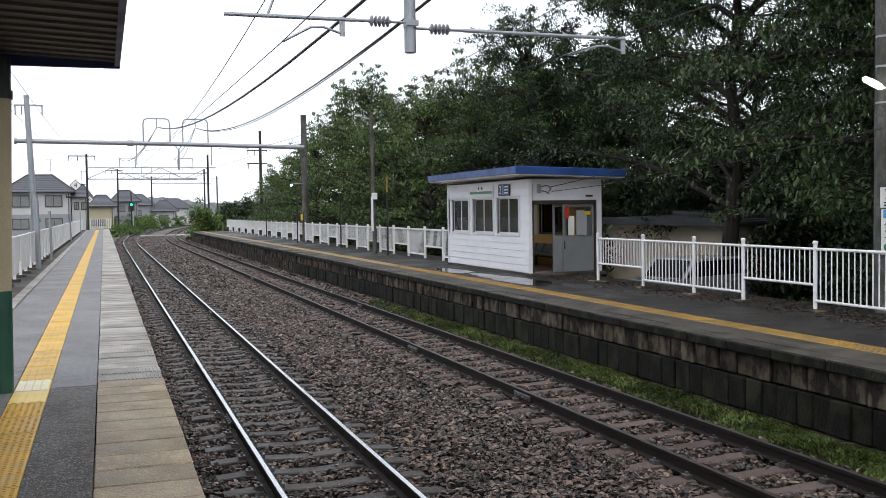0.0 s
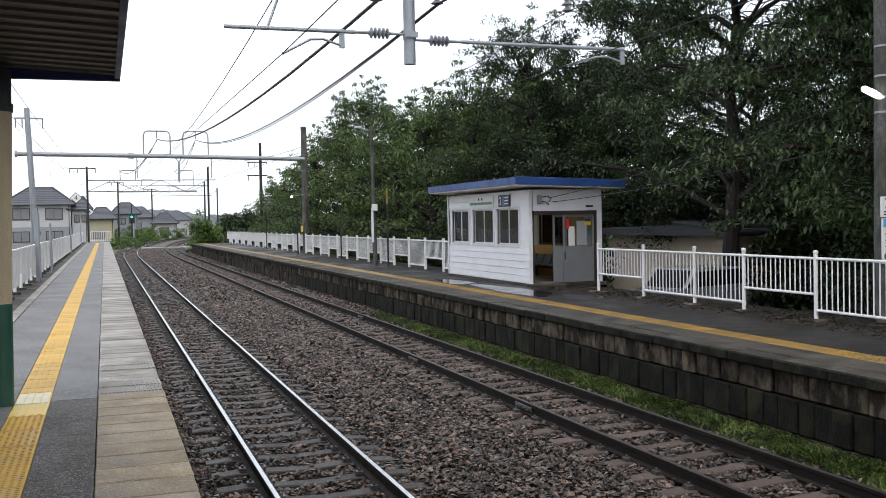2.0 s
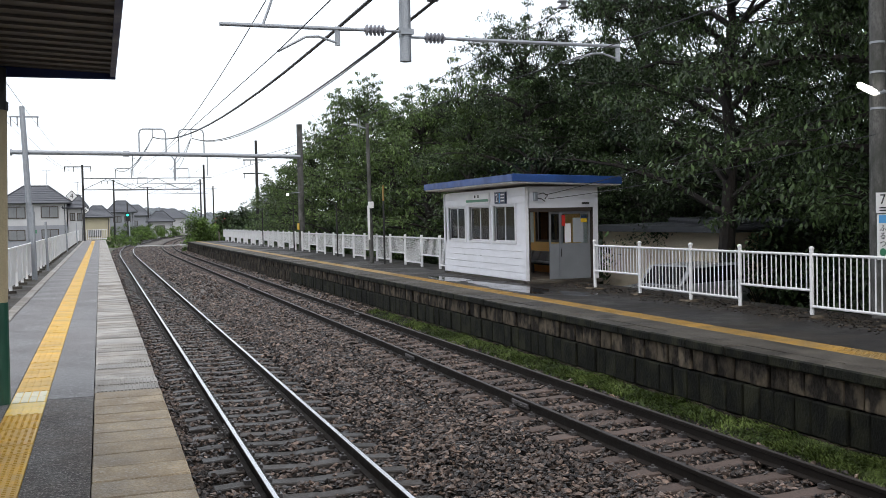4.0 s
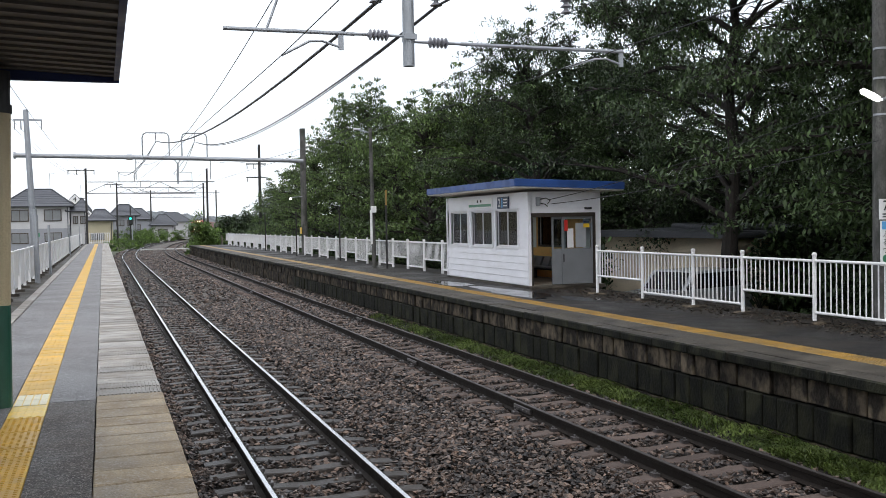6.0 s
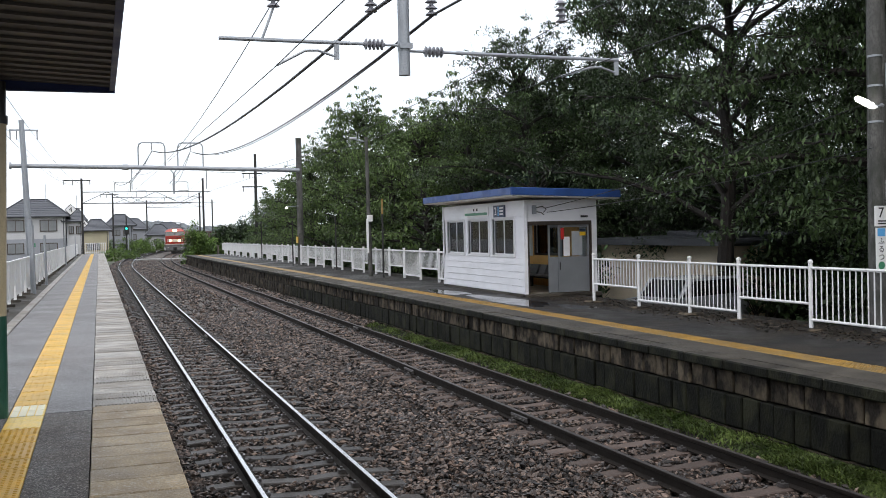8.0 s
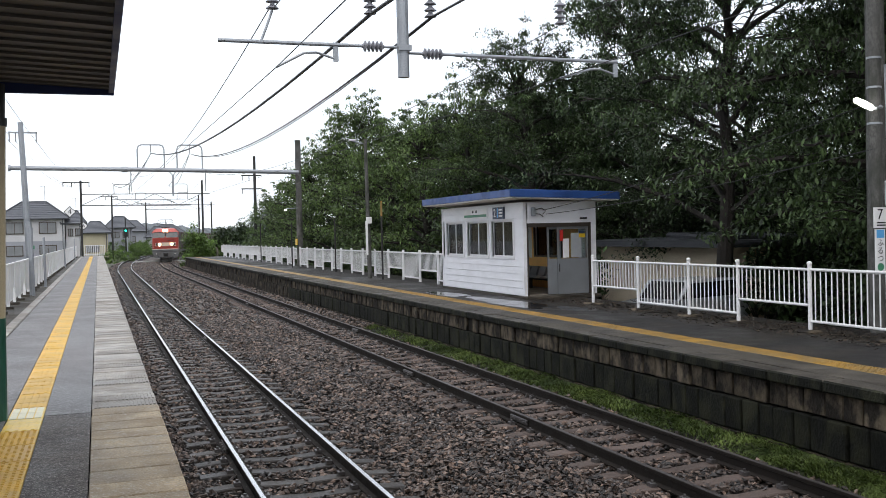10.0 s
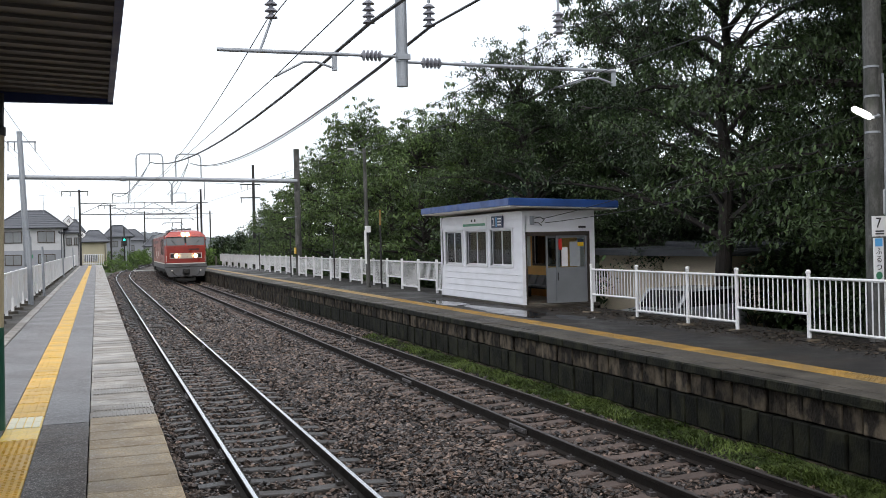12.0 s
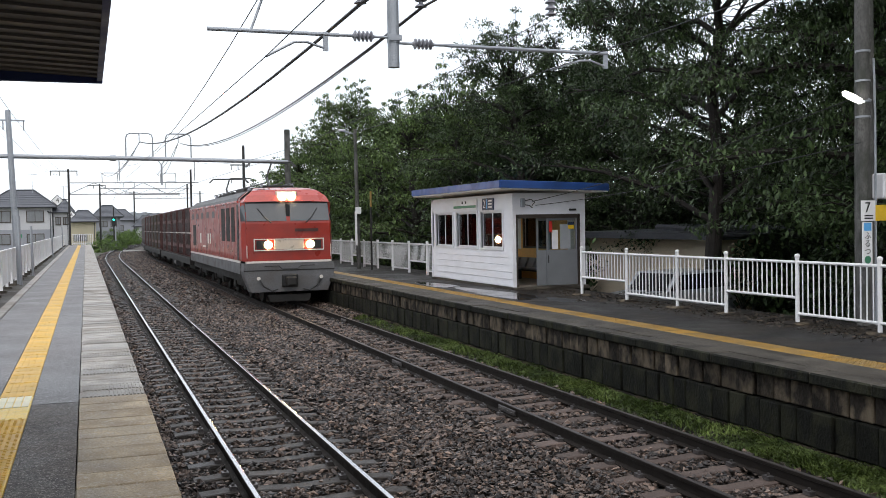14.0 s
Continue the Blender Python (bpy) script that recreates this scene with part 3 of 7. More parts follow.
def far_platform():
    pf = thing("platform_far", "far station platform of dark wet asphalt with stone edge", "platform", kind="structure")
    part("asphalt", boxm(8.55, 11.4, -8, FAR_END, -0.45, DECK), M_ASPHALT2, pf)
    part("edge_slab", boxm(FAR_EDGE + 0.32, 8.17, -8, FAR_END, 0.3, DECK - 0.003), M_COPING2, pf)
    bm = bmesh.new()
    rng = random.Random(9)
    part("wall_core", boxm(FAR_EDGE + 0.2, 8.55, -8, FAR_END, -0.45, DECK - 0.14), M_JOINT, pf)
    # coping stones with worn edges
    y = -4.0
    while y < FAR_END:
        ln = rng.uniform(0.85, 0.95)
        drop = rng.uniform(0, 0.012)
        bm = boxm(FAR_EDGE + rng.uniform(0, 0.012), FAR_EDGE + 0.318, y + 0.004, min(y + ln - 0.004, FAR_END), DECK - 0.13, DECK - drop, bevel=0.018)
        bm.normal_update()
        # darker side put into the colour: faces turned to the track take M_BLOCK2
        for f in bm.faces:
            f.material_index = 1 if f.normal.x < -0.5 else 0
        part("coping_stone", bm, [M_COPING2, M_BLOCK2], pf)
        y += ln
    # wall blocks in two courses
    rest = bmesh.new()
    for course, (z0, z1, inset) in enumerate(((0.385, DECK - 0.135, 0.1), (-0.02, 0.375, 0.06), (-0.45, -0.03, 0.05))):
        y = 6.0 + 0.13 * course
        k = 0
        while y < FAR_END:
            ln = rng.uniform(0.27, 0.36)
            x = FAR_EDGE + inset + rng.uniform(-0.022, 0.022)
            a = (x, FAR_EDGE + 0.22, y + 0.006, min(y + ln - 0.006, FAR_END), z0 + rng.uniform(0, 0.006), z1 - rng.uniform(0, 0.008))
            if k < 110 and course < 2:
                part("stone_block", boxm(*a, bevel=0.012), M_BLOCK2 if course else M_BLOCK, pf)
            else:
                box(rest, *a)
            y += ln
            k += 1
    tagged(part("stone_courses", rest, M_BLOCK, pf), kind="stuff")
    # yellow line of tactile tiles
    bm = boxm(8.175, 8.545, 0.003, 0.322, -0.03, 0.0, bevel=0.004)
    for a in range(6):
        for b in range(6):
            x, yy = 8.205 + a * 0.062, 0.03 + b * 0.052
            box(bm, x - 0.013, x + 0.013, yy - 0.012, yy + 0.012, -0.001, 0.005)
    src = part("tactile_tile", bm, M_YELLOW2, pf)
    src.location = (0, 6.0, DECK)
    plain = part("tactile_tile", boxm(8.178, 8.542, 0.003, 0.322, -0.03, 0.002, bevel=0.004), M_YELLOW2, pf)
    plain.location = (0, 6.0 + 230 * 0.325, DECK)
    for i in range(1, 230):
        share(src if i < 70 else plain, "tactile_tile", pf, (0, 6.0 + i * 0.325, DECK + rng.uniform(-0.002, 0.002)))
    part("tile_strip", boxm(8.175, 8.545, 6 + 231 * 0.325, FAR_END, DECK - 0.02, DECK), M_YELLOW2, pf)
    part("tile_bed", boxm(8.17, 8.55, -8, FAR_END, 0.5, DECK - 0.032), M_JOINT, pf)
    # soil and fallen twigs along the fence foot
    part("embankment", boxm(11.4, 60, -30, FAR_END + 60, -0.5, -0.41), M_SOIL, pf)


def grass_strip():
    rng = np.random.default_rng(8)
    n = 70000
    y = 7.0 + 20.0 * rng.random(n) ** 1.2
    x = 7.4 - 0.62 * rng.random(n) * np.clip(0.75 + 0.3 * np.sin(y * 1.3) + 0.3 * rng.random(n), 0.3, 1.1)
    x = np.where(rng.random(n) < 0.6, 7.42 - 0.38 * rng.random(n) ** 1.3, x)
    keep = (rng.random(n) < 0.62 + 0.25 * np.sin(y * 0.9 + 1) + 0.2 * np.sin(y * 2.3)) & ((y < 21) | (rng.random(n) < 0.35))
    x, y = x[keep], y[keep]
    n = len(x)
    h = rng.uniform(0.02, 0.08, n) * (1 + 0.5 * np.sin(y * 3.1) * np.sin(x * 9))
    a = rng.uniform(0, 6.28, n)
    lean = rng.uniform(0.02, 0.12, n)
    w = rng.uniform(0.005, 0.011, n)
    base = np.stack([x, y, np.interp(x, [6.9, 6.96, 7.26, 7.5], [-0.175, -0.17, -0.1, -0.07]) - 0.01], -1)
    side = np.stack([-np.sin(a) * w, np.cos(a) * w, np.zeros(n)], -1)
    tip = base + np.stack([np.cos(a) * lean, np.sin(a) * lean, h], -1)
    mid = base + np.stack([np.cos(a) * lean * 0.35, np.sin(a) * lean * 0.35, h * 0.65], -1)
    v = np.stack([base - side, base + side, mid + side, mid - side, tip], 1).reshape(-1, 3)
    i = 5 * np.arange(n)[:, None]
    f = [tuple(r) for r in (i + np.array([[0, 1, 2, 3]])).tolist()] + [tuple(r) for r in (i + np.array([[3, 2, 4]])).tolist()]
    mesh_thing("grass", v.tolist(), f, M_GRASS, "low bright green weeds and grass beside the far platform wall", "grass", "stuff")


def litter():
    rng = np.random.default_rng(31)
    n = 7000
    y = 8.5 + 15.0 * rng.random(n)
    x = 10.55 + 0.42 * rng.normal(size=n)
    keep = (x > 9.7) & (x < 11.38)
    x, y = x[keep], y[keep]
    n = len(x)
    a, s = rng.uniform(0, 6.28, n), rng.uniform(0.015, 0.045, n)
    c = np.stack([x, y, DECK + 0.004 + 0.012 * rng.random(n)], -1)
    d = np.stack([np.cos(a) * s, np.sin(a) * s, rng.uniform(-0.004, 0.012, n)], -1)
    e = np.stack([-np.sin(a) * s * 0.4, np.cos(a) * s * 0.4, rng.uniform(-0.002, 0.008, n)], -1)
    v = np.stack([c - d, c + e, c + d, c - e], 1).reshape(-1, 3)
    m = material("dead_leaves", (0.045, 0.032, 0.02), 0.8, var=0.5, scale=4, fine=20, island=0.7)
    mesh_thing("leaf_litter", v.tolist(), np.arange(4 * n).reshape(-1, 4).tolist(), m, "brown fallen leaves and twigs along the railing foot", "leaves", "stuff")


# ---------------------------------------------------------------- fences


def tube_post(h):
    bm = rod(bmesh.new(), (0, 0, -0.06), (0, 0, h - 0.02), 0.034, n=10)
    return lathe(bm, [(0.035, h - 0.02), (0.042, h), (0.04, h + 0.025), (0.018, h + 0.042)], n=10)


def far_fence():
    f = thing("platform_railing", "white painted tube railing with thin balusters along the platform", "railing", (FAR_FENCE, 0, DECK))
    ys = [9.2, 11.0, 12.72, 14.56, 16.08, 17.94, 19.91]
    lows = [0.17, 0.17, 0.42, 0.17, 0.17, 0.42]
    top = 1.07
    for y in ys:
        place(part("post", tube_post(top), M_WHITE, f), (0, y, 0))
        place(part("footing", boxm(-0.16, 0.16, -0.2, 0.2, -0.05, 0.04, bevel=0.025), M_BLOCK, f), (0, y, 0))
    for a, b, low in zip(ys, ys[1:], lows):
        for z in (top - 0.09, low):
            part("rail_bar", rod(bmesh.new(), (0, a + 0.03, z), (0, b - 0.03, z), 0.023, n=8), M_WHITE, f)
        n = max(4, round((b - a) / 0.125))
        for i in range(1, n):
            y = a + (b - a) * i / n
            part("baluster", rod(bmesh.new(), (0, y, low), (0, y, top - 0.09), 0.012, n=6), M_WHITE, f)
    # beyond the shelter: slatted panels, alternately raised
    g = thing("slatted_fence", "white slatted fence with square posts before the trees", "fence", (FAR_FENCE, 0, DECK))
    post = part("post", boxm(-0.04, 0.04, -0.04, 0.04, -0.05, 1.1, bevel=0.01), M_WHITE, g)
    slats = {}
    for low in (0.13, 0.42):
        slats[low] = boxm(-0.007, 0.007, -0.012, 0.012, low, 1.0)
    src, rest = {}, bmesh.new()
    y, k, count = 28.7, 0, 0
    post.location = (0, y, 0)
    while y < 90:
        ln = 1.95
        low = 0.42 if k % 2 == 1 else 0.13
        if k:
            share(post, "post", g, (0, y, 0))
        for z in (low, 1.0):
            part("rail_bar", boxm(-0.02, 0.02, y + 0.04, y + ln - 0.04, z - 0.025, z + 0.025), M_WHITE, g)
        for i in range(15):
            yy = y + 0.12 + (ln - 0.24) * i / 14
            count += 1
            if count > 290:
                box(rest, -0.007, 0.007, yy - 0.014, yy + 0.014, low, 1.0)
            elif low in src:
                share(src[low], "slat", g, (0, yy, 0))
            else:
                src[low] = part("slat", slats[low], M_WHITE, g)
                src[low].location = (0, yy, 0)
        y += ln
        k += 1
    tagged(part("far_slats", rest, M_WHITE, g), kind="stuff")


def near_fence():
    f = thing("platform_fence", "white painted sheet fence with square posts behind the platform", "fence", (NEAR_FENCE, 0, DECK))
    y, k = 22.0, 0
    while y < 116:
        ln = 2.0
        part("post", boxm(-0.04, 0.04, y - 0.04, y + 0.04, -0.1, 1.14, bevel=0.01), M_WHITE, f)
        notch = 0.42 if k % 2 else 0.14
        part("sheet", boxm(-0.012, 0.012, y + 0.05, y + 1.45, 0.12, 1.08), M_WHITE, f)
        part("sheet", boxm(-0.012, 0.012, y + 1.46, y + ln - 0.05, notch, 1.08), M_WHITE, f)
        part("rail_bar", boxm(-0.03, 0.03, y + 0.04, y + ln - 0.04, 1.08, 1.13, bevel=0.01), M_WHITE, f)
        part("footing", boxm(-0.12, 0.14, y - 0.12, y + 0.12, -0.08, 0.02), M_COPING2, f)
        y += ln
        k += 1
    g = thing("end_fence", "white railing across the end of the platform", "fence", (-1.5, NEAR_END - 0.5, DECK))
    for z in (0.15, 1.15):
        part("rail_bar", boxm(0, 2.2, -0.03, 0.03, z - 0.03, z + 0.03), M_WHITE, g)
    for i in range(12):
        x = 0.03 + i * 0.195
        part("baluster", boxm(x - 0.025, x + 0.025, -0.02, 0.02, 0, 1.15), M_WHITE, g)


# ---------------------------------------------------------------- canopy over the near platform


def canopy():
    c = thing("platform_canopy", "dark brown corrugated platform canopy with a navy blue fascia", "canopy")
    end, x1, x0, z = 10.55, 0.19, -2.6, 3.98
    # corrugated sheet: ridges run across the platform
    bm = bmesh.new()
    y, rows = -3.0, []
    prof = [(0.0, 0.0), (0.255, 0.0), (0.265, -0.022), (0.28, -0.022), (0.295, 0.0)]
    while y < end - 0.1:
        for dy, dz in prof[:-1]:
            rows.append((y + dy, dz))
        y += 0.295
    a = [[bm.verts.new((x, yy, z + 0.03 + dz + lift + 0.05 * (x1 - x))) for yy, dz in rows] for x, lift in ((x0, 0), (x1, 0))]
    b = [[bm.verts.new((x, yy, z + 0.036 + dz + 0.05 * (x1 - x))) for yy, dz in rows] for x in (x0, x1)]
    for g in (a, b):
        for i in range(len(rows) - 1):
            bm.faces.new((g[0][i], g[0][i + 1], g[1][i + 1], g[1][i]))
    part("corrugated_roof", bm, M_SHEET, c)
    part("end_fascia", boxm(x0, x1 + 0.004, end - 0.02, end + 0.03, z - 0.02, z + 0.16, bevel=0.006), M_NAVY, c)
    part("side_fascia", boxm(x1 - 0.05, x1 + 0.002, -3, end - 0.022, z - 0.004, z + 0.026), M_NAVY, c)
    for yy in (1.2, 4.6):
        part("rafter", boxm(x0, x1 - 0.35, yy - 0.05, yy + 0.05, z - 0.14, z + 0.02), M_DARK, c)
    part("purlin", boxm(-1.02, -0.92, -3, end - 0.03, z - 0.01, z + 0.025), M_DARK, c)
    for yy in (1.2, 10.25):
        post = part("column", rod(bmesh.new(), (-0.96, yy, 1.78), (-0.91, yy, 3.6), 0.11, n=20), M_CREAM, c, "cream painted steel column", smooth=False)
        part("column_base", rod(bmesh.new(), (-0.97, yy, DECK - 0.05), (-0.96, yy, 1.78), 0.112, n=20), M_GREEN, c, "green painted lower column")
        bm = bmesh.new()
        rod(bm, (-0.91, yy, 3.6), (-0.908, yy, 3.68), 0.122, n=20)
        rod(bm, (-0.908, yy, 3.68), (-0.9, yy, z + 0.02), 0.105, n=20)
        part("collar", bm, M_DARK, c)
        bm = tube(bmesh.new(), [(-0.9, yy, 3.5), (-1.05, yy, 3.75), (-1.5, yy, z - 0.05)], 0.035)
        part("brace", bm, M_DARK, c)
    # plain wall added out of view behind the platform, closes the place
    w = thing("wall_station", "plain cream wall added out of view behind the platform", "wall", kind="structure")
    part("wall_panel", boxm(-3.0, -2.85, -12, 9.0, -0.4, 4.2), M_SOFFIT, w)


# ---------------------------------------------------------------- the waiting shelter
SX0, SX1, SY0, SY1, SZ1 = 9.95, 11.95, 22.45, 28.5, 3.215


def shelter():
    s = thing("waiting_shelter", "white boarded waiting shelter with a blue flat roof and wide windows", "shelter")
    z0 = DECK
    part("plinth", boxm(SX0 - 0.03, SX1 + 0.03, SY0 - 0.03, SY1 + 0.03, z0 - 0.06, z0 + 0.06), M_COPING2, s)
    part("shelter_floor", boxm(SX0 + 0.1, SX1 - 0.1, SY0 + 0.1, SY1 - 0.1, z0 + 0.06, z0 + 0.075), M_COPING, s)
    win = [(23.1, 24.55), (24.83, 26.38), (26.72, 28.15)]
    wz0, wz1 = 1.83, 2.77
    t = 0.1
    # front wall core round the windows
    bm = bmesh.new()
    box(bm, SX0 + 0.012, SX0 + t, SY0, SY1, z0 + 0.06, wz0)
    box(bm, SX0 + 0.012, SX0 + t, SY0, SY1, wz1, SZ1)
    for a, b in ((SY0, win[0][0]), (win[0][1], win[1][0]), (win[1][1], win[2][0]), (win[2][1], SY1)):
        box(bm, SX0 + 0.012, SX0 + t, a, b, wz0, wz1)
    part("front_wall", bm, M_SIDING, s)
    # lapped siding boards
    n = 5
    for i in range(n):
        za = z0 + 0.075 + (wz0 - 0.05 - z0 - 0.075) * i / n
        zb = z0 + 0.075 + (wz0 - 0.05 - z0 - 0.075) * (i + 1) / n
        bm = prism(bmesh.new(), [(SX0 - 0.016, za + 0.004), (SX0 + 0.012, za + 0.004), (SX0 + 0.012, zb - 0.003), (SX0 - 0.002, zb - 0.003)], SY0 + 0.04, SY1 - 0.04)
        part("siding_board", bm, M_SIDING, s)
    for za, zb in ((2.82, 3.0), (3.003, 3.18)):
        bm = prism(bmesh.new(), [(SX0 - 0.014, za + 0.004), (SX0 + 0.012, za + 0.004), (SX0 + 0.012, zb - 0.003), (SX0 - 0.002, zb - 0.003)], SY0 + 0.04, SY1 - 0.04)
        part("siding_board", bm, M_SIDING, s)
    for y in (SY0, SY1):
        part("corner_trim", boxm(SX0 - 0.022, SX0 + 0.068, y - 0.024, y + 0.05, z0 + 0.06, SZ1), M_SIDING, s)
    for a, b in win:
        w = part("window", boxm(SX0 - 0.03, SX0 + 0.05, a - 0.05, b + 0.05, wz0 - 0.05, wz0), M_FRAME_W, s)
        for ya, yb, za, zb in ((a - 0.05, a, wz0, wz1), (b, b + 0.05, wz0, wz1), (a - 0.05, b + 0.05, wz1, wz1 + 0.04)):
            part("window_frame", boxm(SX0 - 0.025, SX0 + 0.07, ya, yb, za, zb), M_FRAME_W, w)
        m = (a + b) / 2
        for k, (ya, yb) in enumerate(((a, m + 0.02), (m - 0.02, b))):
            xo = SX0 + 0.025 + 0.022 * k
            bm = bmesh.new()
            for c in ((ya, ya + 0.035, wz0, wz1), (yb - 0.035, yb, wz0, wz1), (ya + 0.035, yb - 0.035, wz0, wz0 + 0.04), (ya + 0.035, yb - 0.035, wz1 - 0.035, wz1)):
                box(bm, xo, xo + 0.02, *c)
            part("sash", bm, M_FRAME_W, w)
            g = part("pane", boxm(xo + 0.008, xo + 0.012, ya + 0.03, yb - 0.03, wz0 + 0.03, wz1 - 0.03), M_GLASS, w)
            g.visible_shadow = False
    # end wall that faces the camera, with the wide doorway
    dx0, dx1, dz = SX0 + 0.07, 11.76, 2.68
    part("end_wall", boxm(SX0 + 0.069, SX1, SY0, SY0 + t, dz, SZ1), M_SIDING, s)
    part("end_wall", boxm(dx1 + 0.04, SX1, SY0, SY0 + t, z0 + 0.06, dz), M_SIDING, s)
    part("end_wall", boxm(SX0 + 0.012, SX1, SY1 - t, SY1, z0 + 0.06, SZ1), M_SIDING, s)
    # back wall with a window, orange lined within
    bw = (24.15, 26.0)
    bm = bmesh.new()
    box(bm, SX1 - t, SX1, SY0 + t, SY1 - t, z0 + 0.06, 1.75)
    box(bm, SX1 - t, SX1, SY0 + t, SY1 - t, 2.7, SZ1)
    box(bm, SX1 - t, SX1, SY0 + t, bw[0], 1.75, 2.7)
    box(bm, SX1 - t, SX1, bw[1], SY1 - t, 1.75, 2.7)
    part("back_wall", bm, M_SIDING, s)
    bm = bmesh.new()
    box(bm, SX1 - t - 0.012, SX1 - t - 0.002, SY0 + t, SY1 - t, z0 + 0.08, 1.75)
    box(bm, SX1 - t - 0.012, SX1 - t - 0.002, SY0 + t, bw[0], 1.75, 2.7)
    box(bm, SX1 - t - 0.012, SX1 - t - 0.002, bw[1], SY1 - t, 1.75, 2.7)
    box(bm, SX0 + t, SX1 - t - 0.014, SY1 - t - 0.012, SY1 - t - 0.002, z0 + 0.08, 2.75)
    part("interior_panel", bm, M_ORANGE, s, "orange wood-coloured interior lining")
    # bronze window in the back wall
    w = part("inner_window", boxm(SX1 - t - 0.03, SX1 - t + 0.02, bw[0], bw[1], 1.75, 1.81), M_BRONZE, s, "bronze framed back window")
    for a, b, c, d in ((bw[0], bw[1], 2.64, 2.7), (bw[0], bw[0] + 0.06, 1.81, 2.64), (bw[1] - 0.06, bw[1], 1.81, 2.64), (25.03, 25.12, 1.81, 2.64)):
        part("window_bar", boxm(SX1 - t - 0.03, SX1 - t + 0.02, a, b, c, d), M_BRONZE, w)
    g = part("pane", boxm(SX1 - 0.06, SX1 - 0.055, bw[0] + 0.06, bw[1] - 0.06, 1.81, 2.64), M_GLASS, w)
    g.visible_shadow = False
    for a, b, z in ((26.15, 26.45, 1.72), (26.5, 26.85, 1.9), (22.8, 23.2, 1.75)):
        part("poster", boxm(SX1 - t - 0.018, SX1 - t - 0.013, a, b, z, 2.6), M_WHITE, s, "pale notice on the inner wall")
    part("shelter_ceiling", boxm(SX0 + t, SX1 - t, SY0 + t, SY1 - t, 3.1, 3.14), M_FRAME_W, s)
    # door frame and sliding doors
    for a, b, c, d in ((dx0, dx0 + 0.05, z0 + 0.06, dz), (dx1 - 0.01, dx1 + 0.04, z0 + 0.06, dz), (dx0, dx1 + 0.04, dz - 0.1, dz)):
        part("door_frame", boxm(a, b, SY0 - 0.012, SY0 + t + 0.01, c, d), M_BRONZE, s)
    part("door_sill", boxm(dx0 - 0.1, dx1 + 0.2, SY0 - 0.22, SY0 + 0.1, z0 - 0.02, z0 + 0.066, bevel=0.01), M_COPING2, s)
    for k, (a, b) in enumerate(((10.62, 11.0), (10.88, 11.74))):
        y = SY0 + 0.075 - 0.04 * k
        d = part("sliding_door", boxm(a, b, y, y + 0.025, z0 + 0.08, 1.78), M_DOORGREY, s, "grey metal sliding door with a clear upper pane")
        for c in ((a, a + 0.05, 1.78, dz - 0.1), (b - 0.05, b, 1.78, dz - 0.1), (a + 0.05, b - 0.05, dz - 0.16, dz - 0.1)):
            part("door_stile", boxm(c[0], c[1], y, y + 0.025, c[2], c[3]), M_DOORGREY, d)
        g = part("pane", boxm(a + 0.05, b - 0.05, y + 0.01, y + 0.014, 1.78, dz - 0.16), M_GLASS, d)
        g.visible_shadow = False
        if k:
            part("door_handle", boxm(a + 0.03, a + 0.055, y - 0.02, y, 1.45, 1.65), M_DARK, d)
            part("frosted_notice", boxm(11.26, 11.55, y + 0.002, y + 0.008, 1.8, 2.42), M_FROST, d)
            part("paper_notice", boxm(11.03, 11.2, y + 0.001, y + 0.006, 1.8, 2.28), M_WHITE, d)
            part("red_sticker", boxm(10.95, 11.04, y - 0.008, y - 0.003, 2.22, 2.5), M_RED, d)
            part("warning_sticker", boxm(11.48, 11.65, y - 0.006, y - 0.001, 2.4, 2.47), M_NAVYSIGN, d)
            part("warning_sticker", boxm(11.48, 11.65, y - 0.006, y - 0.001, 2.3, 2.4), M_SIGNYEL, d)
    # roof: slab with a blue fascia and a pale soffit
    rx0, rx1, ry0, ry1 = 9.4, 12.35, 21.95, 28.75
    bm = bmesh.new()
    zs = lambda x: 3.3 - 0.03 * (x - rx0)
    vs = [bm.verts.new(p) for p in ((rx0 + 0.02, ry0 + 0.02, zs(rx0)), (rx1, ry0 + 0.02, zs(rx1)), (rx1, ry1, zs(rx1)), (rx0 + 0.02, ry1, zs(rx0)))]
    us = [bm.verts.new((v.co.x, v.co.y, v.co.z + 0.03)) for v in vs]
    bm.faces.new(vs[::-1]); bm.faces.new(us)
    for i in range(4):
        bm.faces.new((vs[i], vs[(i + 1) % 4], us[(i + 1) % 4], us[i]))
    part("soffit", bm, M_SOFFIT, s, "pale roof soffit")
    for pts in (((rx0, ry0), (rx0, ry1)), ((rx0, ry0), (rx1, ry0)), ((rx0, ry1), (rx1, ry1)), ((rx1, ry0), (rx1, ry1))):
        (ax, ay), (bx, by) = pts
        bm = bmesh.new()
        dx, dy = (0.02, 0) if ax == bx else (0, 0.02)
        q = [(ax - dx, ay - dy, zs(ax) + 0.033), (bx - dx, by - dy, zs(bx) + 0.033), (bx + dx, by + dy, zs(bx) + 0.033), (ax + dx, ay + dy, zs(ax) + 0.033)]
        lo = [bm.verts.new(p) for p in q]
        hi = [bm.verts.new((p[0], p[1], p[2] + 0.175)) for p in q]
        bm.faces.new(lo[::-1]); bm.faces.new(hi)
        for i in range(4):
            bm.faces.new((lo[i], lo[(i + 1) % 4], hi[(i + 1) % 4], hi[i]))
        part("fascia", bm, M_BLUE, s, "blue painted roof edge")
    y = ry0 + 0.03
